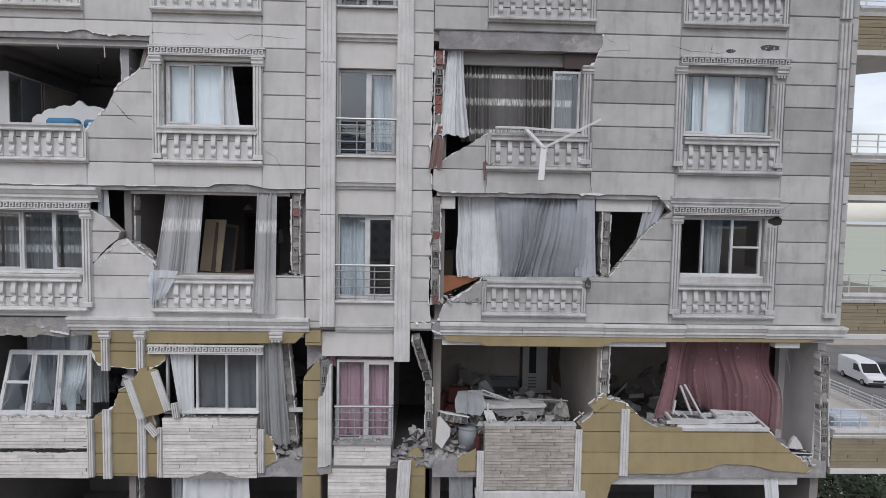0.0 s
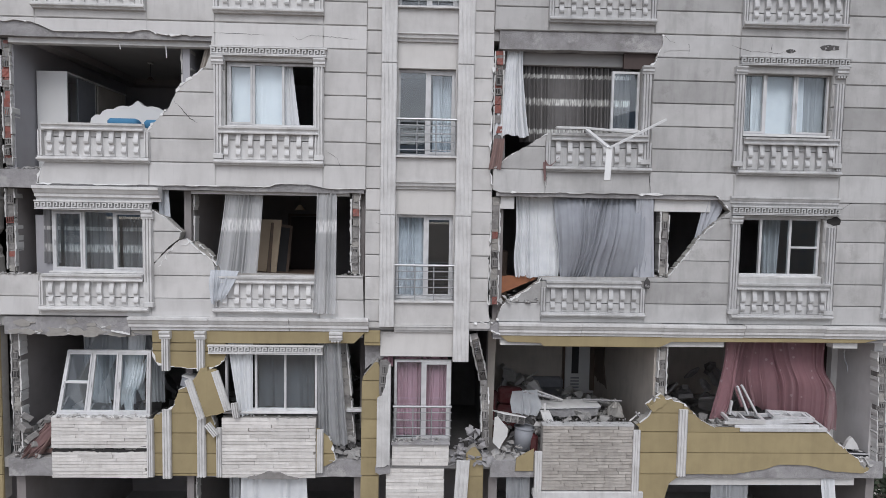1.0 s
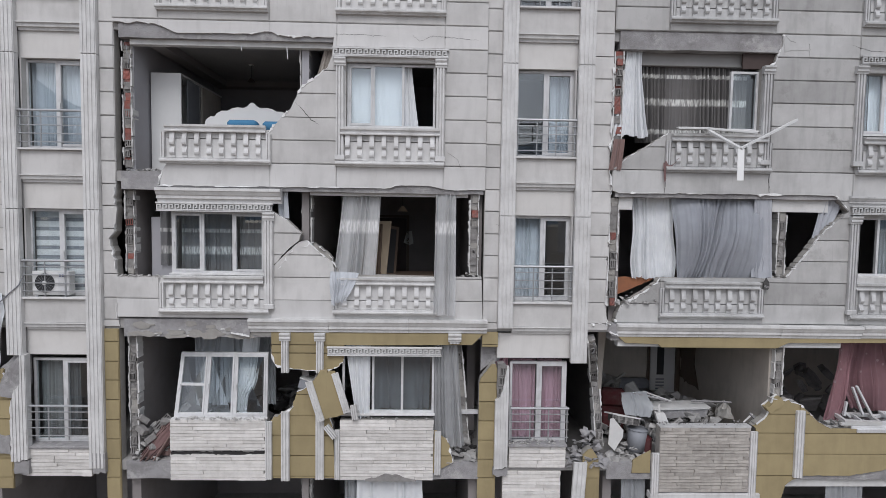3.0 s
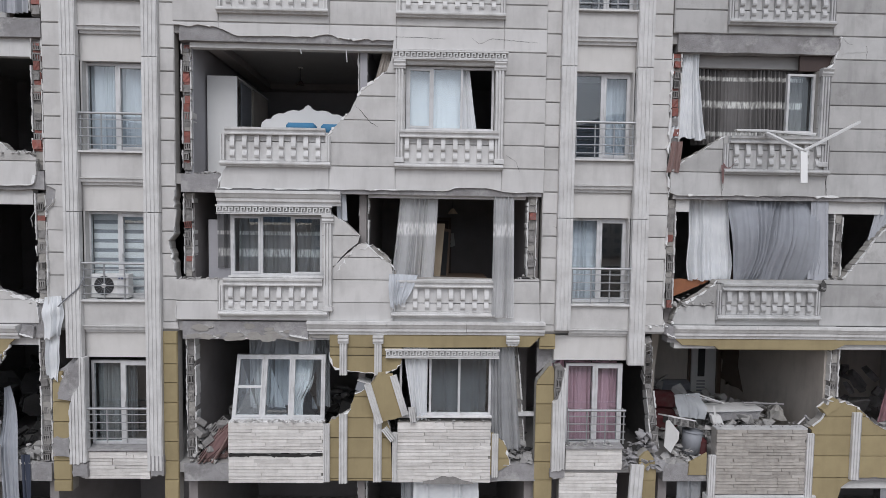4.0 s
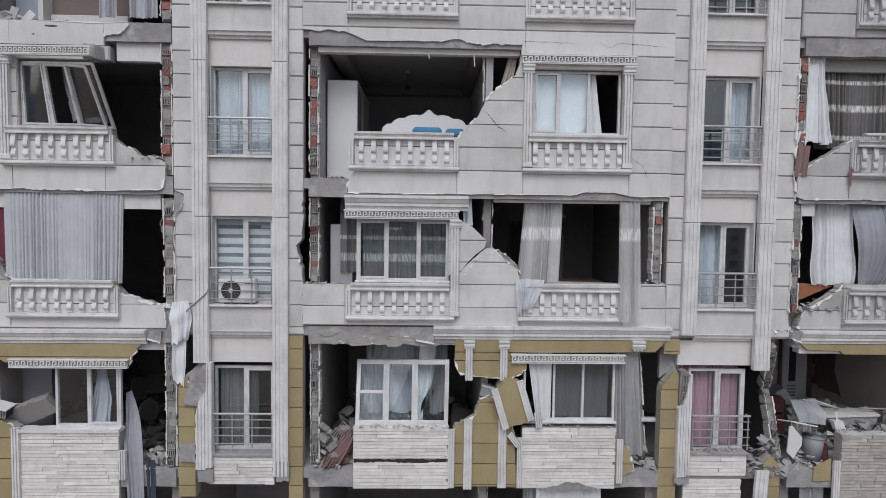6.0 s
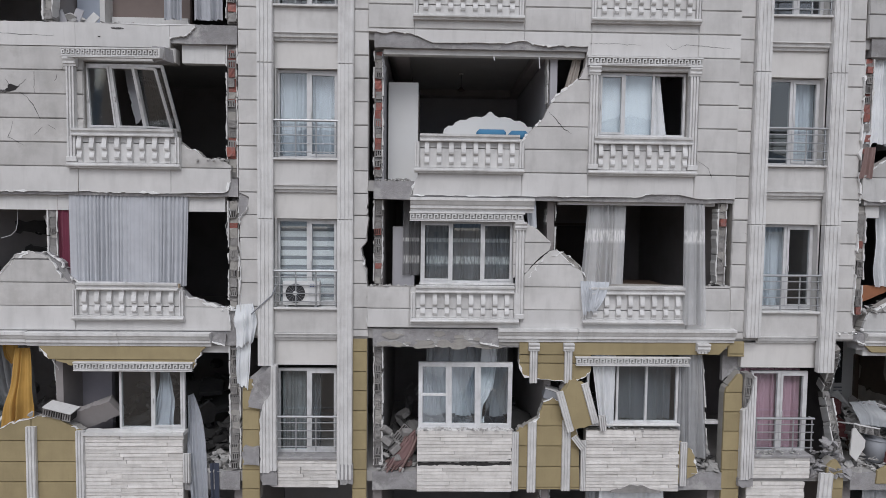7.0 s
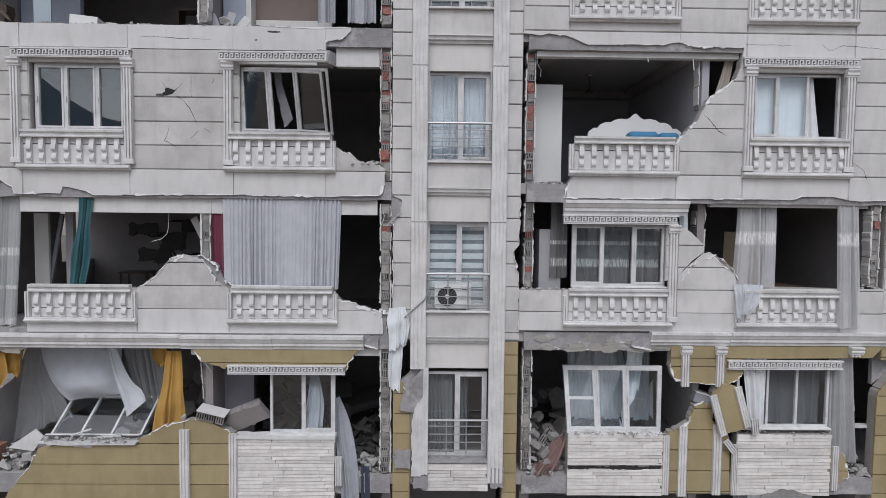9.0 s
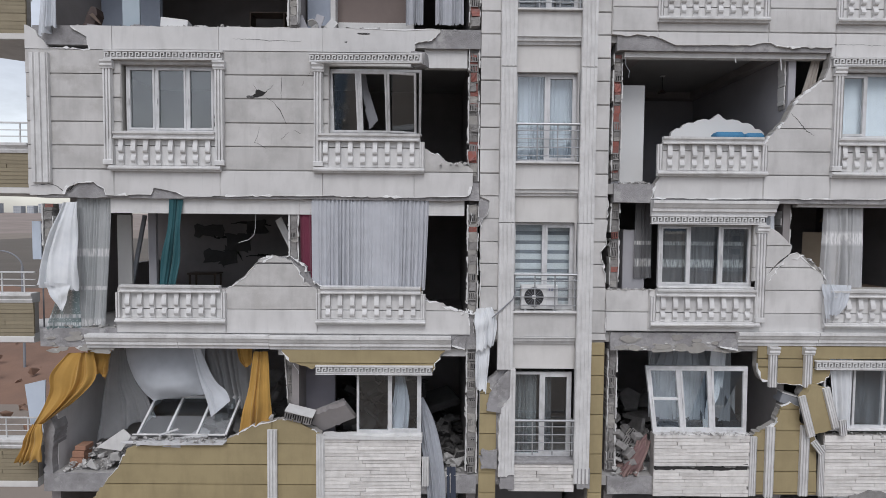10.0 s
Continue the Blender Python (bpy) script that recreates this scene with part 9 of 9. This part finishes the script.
for j in range(n):
    for i in range(n):
        bm.faces.new((vs[j][i], vs[j][i + 1], vs[j + 1][i + 1], vs[j + 1][i]))
single("ground", bm, GROUND, "dry brown open ground around the building", "ground", kind="structure")
single("pavement", boxed(8.9, 29.5, -8, 60, 0.0, 0.12), PAVING, "dusty pale paving beside the building", "pavement", kind="structure")
single("road", boxed(29.5, 60, -30, 120, -0.06, 0.03), ASPHALT, "worn asphalt parking lane under pale dust", "road", kind="structure")
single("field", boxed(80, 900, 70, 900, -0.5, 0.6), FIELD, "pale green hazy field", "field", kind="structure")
single("field_left", boxed(-240, -70, 60, 320, -0.5, 0.25), surface("dark_scrub", (0.13, 0.11, 0.09), (0.075, 0.07, 0.055), 0.05, 1.0, 0.3), "dark scrub land beyond the building", "field", kind="structure")


def ridge(name, x0, x1, y, height, material, label, seed):
    r = random.Random(seed)
    ph = [r.uniform(0, 6.28) for _ in range(6)]
    bm = bmesh.new()
    k = 90
    prev = None
    for i in range(k + 1):
        u = i / k
        x = x0 + (x1 - x0) * u
        h = height * (0.55 + 0.22 * math.sin(5 * u + ph[0]) + 0.12 * math.sin(13 * u + ph[1]) + 0.06 * math.sin(31 * u + ph[2]) + 0.03 * math.sin(67 * u + ph[3]))
        cur = [bm.verts.new((x, y, 0)), bm.verts.new((x, y + 200, h)), bm.verts.new((x, y + 500, 0))]
        if prev:
            for a, b in ((0, 1), (1, 2)):
                bm.faces.new((prev[a], cur[a], cur[b], prev[b])).smooth = True
        prev = cur
    return single(name, bm, material, label, "hills", kind="structure")


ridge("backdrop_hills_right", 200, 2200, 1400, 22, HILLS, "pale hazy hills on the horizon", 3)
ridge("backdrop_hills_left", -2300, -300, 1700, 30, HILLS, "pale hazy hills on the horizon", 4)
# unseen ridge added behind the camera so the panes reflect a dark tone
ridge("backdrop_hills_front", -1500, 1500, -1250, 380, surface("dark_reflection_ridge", (0.13, 0.18, 0.24), (0.22, 0.28, 0.34), 0.006, 1.0, 0.0, amount=1.0), "dark bluish ridge, unseen, added to darken the pane reflections", 8)
# unseen blocks opposite, added for the panes to reflect
r = random.Random(71)
for i in range(9):
    x, y = -100 + i * 24 + r.uniform(-6, 6), -120 - r.uniform(0, 50)
    w, h = r.uniform(12, 20), r.uniform(10, 26)
    t = thing("apartment_block", "pale apartment block across the open ground", "building", "opposite apartment blocks", at=(x, y, 0))
    part("wall", boxed(-w / 2, w / 2, -12, 0, 0, h), (CREAM, PLASTER, MORTAR)[i % 3], t)
    part("roof", boxed(-w / 2 - 0.3, w / 2 + 0.3, -12.3, 0.3, h, h + 0.6), MORTAR, t)
    for f in range(int(h / 3.2)):
        for c in range(4):
            part("window", boxed(-w / 2 + w * (c + 0.25) / 4, -w / 2 + w * (c + 0.7) / 4, 0.01, 0.05, f * 3.2 + 1.1, f * 3.2 + 2.5), DARKPANE, t)
r = random.Random(77)
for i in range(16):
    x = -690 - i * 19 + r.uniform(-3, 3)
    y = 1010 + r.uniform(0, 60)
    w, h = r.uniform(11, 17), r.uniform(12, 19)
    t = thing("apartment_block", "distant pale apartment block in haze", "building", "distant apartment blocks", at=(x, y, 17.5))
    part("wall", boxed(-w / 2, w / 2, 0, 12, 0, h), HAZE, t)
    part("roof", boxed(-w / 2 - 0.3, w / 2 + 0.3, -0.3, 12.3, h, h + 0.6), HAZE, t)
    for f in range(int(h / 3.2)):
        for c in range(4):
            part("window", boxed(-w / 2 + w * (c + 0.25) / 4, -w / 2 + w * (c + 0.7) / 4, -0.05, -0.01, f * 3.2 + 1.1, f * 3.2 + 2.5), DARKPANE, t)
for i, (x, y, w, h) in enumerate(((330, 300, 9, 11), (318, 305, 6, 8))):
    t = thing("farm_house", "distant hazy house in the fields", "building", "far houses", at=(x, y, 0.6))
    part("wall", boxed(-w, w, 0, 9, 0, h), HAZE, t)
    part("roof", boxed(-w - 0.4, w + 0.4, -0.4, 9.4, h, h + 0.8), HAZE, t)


# ---- vehicles ----
def van(m, paint, label, height=2.3, length=5.2, name="van", category="van"):
    t = thing(name, label, category, m=m)
    w = 0.98
    k = height
    side = [(0, 0.35), (0.12, 0.95 * k / 2.3), (0.35, 1.12 * k / 2.3), (1.05, 1.25 * k / 2.3), (1.75, 0.93 * k), (2.2, k), (length - 0.1, k), (length, k * 0.94), (length, 0.35)]
    bm = sweep_x(bmesh.new(), -w, w, side)
    bmesh.ops.bevel(bm, geom=[e for e in bm.edges], offset=0.06, segments=2, affect="EDGES")
    part("body", bm, paint, t)
    a, b = Vector((0, 1.05, 1.27 * k / 2.3)), Vector((0, 1.72, 0.92 * k))
    bm = bmesh.new()
    vs = [bm.verts.new(p) for p in ((-0.85, a.y - 0.02, a.z), (0.85, a.y - 0.02, a.z), (0.78, b.y - 0.02, b.z), (-0.78, b.y - 0.02, b.z))]
    bm.faces.new(vs)
    bmesh.ops.solidify(bm, geom=bm.faces[:], thickness=0.03)
    part("windscreen", bm, BLACK, t, "dark windscreen")
    for s in (-1, 1):
        bm = bmesh.new()
        prism(bm, [(1.35, 1.3 * k / 2.3), (1.85, 0.86 * k), (2.5, 0.86 * k), (2.5, 1.3 * k / 2.3)], -0.012, 0.012)
        o = part("side_window", bm, BLACK, t, "dark cab window")
        o.matrix_basis = Matrix.Translation((s * (w + 0.004), 0, 0)) @ pose(0, 0, 0, 0, 0, 90)
        part("headlight", boxed(s * 0.75 - 0.16, s * 0.75 + 0.16, 0.02, 0.12, 0.68, 0.92, 0.02), LACQUER, t)
        for y in (0.95, length - 1.0):
            bm = bmesh.new()
            bmesh.ops.create_cone(bm, cap_ends=True, segments=20, radius1=0.34, radius2=0.34, depth=0.22, matrix=Matrix.Translation((s * (w - 0.08), y, 0.34)) @ pose(0, 0, 0, 0, 90, 0))
            wh = part("wheel", bm, BLACK, t, "black tyre")
            bm = bmesh.new()
            bmesh.ops.create_cone(bm, cap_ends=True, segments=16, radius1=0.2, radius2=0.18, depth=0.03, matrix=Matrix.Translation((s * (w + 0.04), y, 0.34)) @ pose(0, 0, 0, 0, 90, 0))
            part("rim", bm, STEEL, wh)
    part("bumper", boxed(-0.95, 0.95, -0.06, 0.1, 0.3, 0.55, 0.03), BLACK, t)
    part("grille", boxed(-0.5, 0.5, -0.01, 0.06, 0.62, 0.8, 0.01), BLACK, t)
    return t


WHITE_CAR = surface("white_car_paint", (0.75, 0.75, 0.75), (0.66, 0.66, 0.66), 2, 0.3, 0.0)
DARK_CAR = surface("dark_car_paint", (0.03, 0.035, 0.045), (0.02, 0.02, 0.03), 2, 0.3, 0.0)
van(Matrix.Translation((33.2, 28.7, 0.03)) @ pose(0, 0, 0, 0, 0, -6) @ Matrix.Scale(0.72, 4), WHITE_CAR, "white delivery van parked on the asphalt")
van(Matrix.Translation((35.4, 29.6, 0.03)) @ pose(0, 0, 0, 0, 0, -4) @ Matrix.Scale(0.85, 4), DARK_CAR, "dark parked car beside a white van", 1.5, 4.3, "car", "car")

ramp = thing("ramp_fence", "white tubular fence along a ramp", "fence")
p0, p1 = Vector((28.1, 30.5, 0.1)), Vector((28.3, 17.5, 0.1))
for z in (0.25, 0.47, 0.69, 0.91, 1.13):
    part("rail", rod(bmesh.new(), p0 + Vector((0, 0, z)), p1 + Vector((0, 0, z)), 0.045, 6), PVC, ramp)
for i in range(8):
    p = p0.lerp(p1, i / 7)
    part("post", rod(bmesh.new(), p, p + Vector((0, 0, 1.15)), 0.05, 6), PVC, ramp)
yard = thing("yard_wall", "low pale concrete yard wall with fence posts", "wall", kind="structure")
part("wall_body", boxed(20, 75, 43.0, 43.3, 0, 1.6), PAVING, yard)
for i in range(16):
    part("post", rod(bmesh.new(), (22 + i * 3.4, 43.1, 1.6), (22 + i * 3.4, 43.1, 3.4), 0.06, 6), GREYPLAST, yard)
rubble("rubble_line", 22, 70, 46, 60, 0.0, 2.5, 160, 301, "heaps of grey debris beyond the yard", size=(0.6, 1.8))
# slope colour with some distance haze put into it
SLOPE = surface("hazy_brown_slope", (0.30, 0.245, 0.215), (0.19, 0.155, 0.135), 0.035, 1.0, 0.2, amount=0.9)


def mound(name, x0, x1, y0, y1, rise, bumps, material, label, category, seed, nx=60, ny=40):
    """Uneven earth: a sheet that climbs from the ground at its front edge to its rise at the rear."""
    r = random.Random(seed)
    ph = [r.uniform(0, 6.28) for _ in range(8)]
    bm = bmesh.new()
    vs = []
    for j in range(ny + 1):
        v = j / ny
        row = []
        for i in range(nx + 1):
            u = i / nx
            lump = sum(math.sin((5 + 6 * k) * u + ph[k]) * math.sin((4 + 7 * k) * v + ph[k + 4]) / (1 + k) for k in range(4))
            edge = min(1.0, 8 * min(u, 1 - u), 8 * v)
            row.append(bm.verts.new((x0 + (x1 - x0) * u, y0 + (y1 - y0) * v, -0.3 + edge * (0.35 + rise * v + bumps * (0.6 + 0.5 * lump) + bumps * 0.12 * r.uniform(-1, 1)))))
        vs.append(row)
    for j in range(ny):
        for i in range(nx):
            bm.faces.new((vs[j][i], vs[j][i + 1], vs[j + 1][i + 1], vs[j + 1][i])).smooth = True
    return single(name, bm, material, label, category, kind="structure")


mound("soil_bank", -78, -30, 24, 62, 3.0, 0.7, SOIL, "reddish bare soil bank beyond the balconies", "ground", 302)
mound("hillside", -1500, -300, 330, 1120, 19.0, 0.5, SLOPE, "brown open slope climbing towards distant blocks", "ground", 305)
rubble("soil_lumps", -64, -34, 28, 50, 0.8, 1.2, 160, 304, "lumps of soil and debris on the bank", material=SOIL, size=(0.15, 0.5))
rubble("rubble_line", -60, -26, 18, 34, 0.0, 1.0, 160, 303, "reddish debris on the ground", size=(0.15, 0.5), material=SOIL)

street = thing("street_lamp", "grey street lamp with a curved arm", "street lamp", at=(-44, 32, 0))
part("pole", rod(bmesh.new(), (0, 0, 0), (0, 0, 8.5), 0.09, 8), GREYPLAST, street)
bm = bmesh.new()
for i in range(8):
    a0, a1 = math.pi / 2 * i / 8, math.pi / 2 * (i + 1) / 8
    rod(bm, (-1.8 + 1.8 * math.cos(a0), 0, 8.5 + 1.2 * math.sin(a0)), (-1.8 + 1.8 * math.cos(a1), 0, 8.5 + 1.2 * math.sin(a1)), 0.06, 6)
part("arm", bm, GREYPLAST, street)
part("lamp_head", boxed(-2.5, -1.8, -0.12, 0.12, 9.62, 9.76, 0.03), GREYPLAST, street)


# ---- trees ----
LEAF = surface("dull_green_leaf", (0.035, 0.05, 0.027), (0.02, 0.03, 0.014), 4, 0.8, 0.1)
BARK = surface("grey_bark", (0.10, 0.085, 0.07), None, 8, 0.95, 0.5)


def tree(x, y, height, spread, seed):
    r = random.Random(seed)
    t = thing("tree", "dark green bushy tree beside the building", "tree", "trees at the foot", at=(x, y, 0))
    bm = bmesh.new()
    bmesh.ops.create_cone(bm, cap_ends=True, segments=10, radius1=0.18, radius2=0.07, depth=height * 0.75, matrix=Matrix.Translation((0, 0, height * 0.375)))
    tips = []
    for i in range(12):
        a = i * 2.4
        z = height * (0.3 + 0.045 * i)
        q = (math.cos(a) * spread * r.uniform(0.5, 0.85), math.sin(a) * spread * r.uniform(0.5, 0.85), z + r.uniform(0.3, 0.9))
        rod(bm, (0, 0, z), q, 0.035, 6)
        tips.append(q)
    part("trunk", bm, BARK, t)
    bm = bmesh.new()
    for i in range(6500):
        c = r.choice(tips)
        d = Vector((r.gauss(0, 1), r.gauss(0, 1), r.gauss(0, 0.8))) * spread * 0.26
        p = Vector(c) + d
        if p.z > height:
            continue
        u = Vector((r.uniform(-1, 1), r.uniform(-1, 1), r.uniform(-1, 1))).normalized()
        v = u.orthogonal().normalized()
        s = r.uniform(0.05, 0.11)
        bm.faces.new([bm.verts.new(p + u * s), bm.verts.new(p + v * s * 0.5), bm.verts.new(p - u * s), bm.verts.new(p - v * s * 0.5)])
    part("crown", bm, LEAF, t)
    return t


tree(12.6, 5.0, 5.3, 1.5, 5)
tree(14.6, 6.5, 4.8, 1.5, 6)
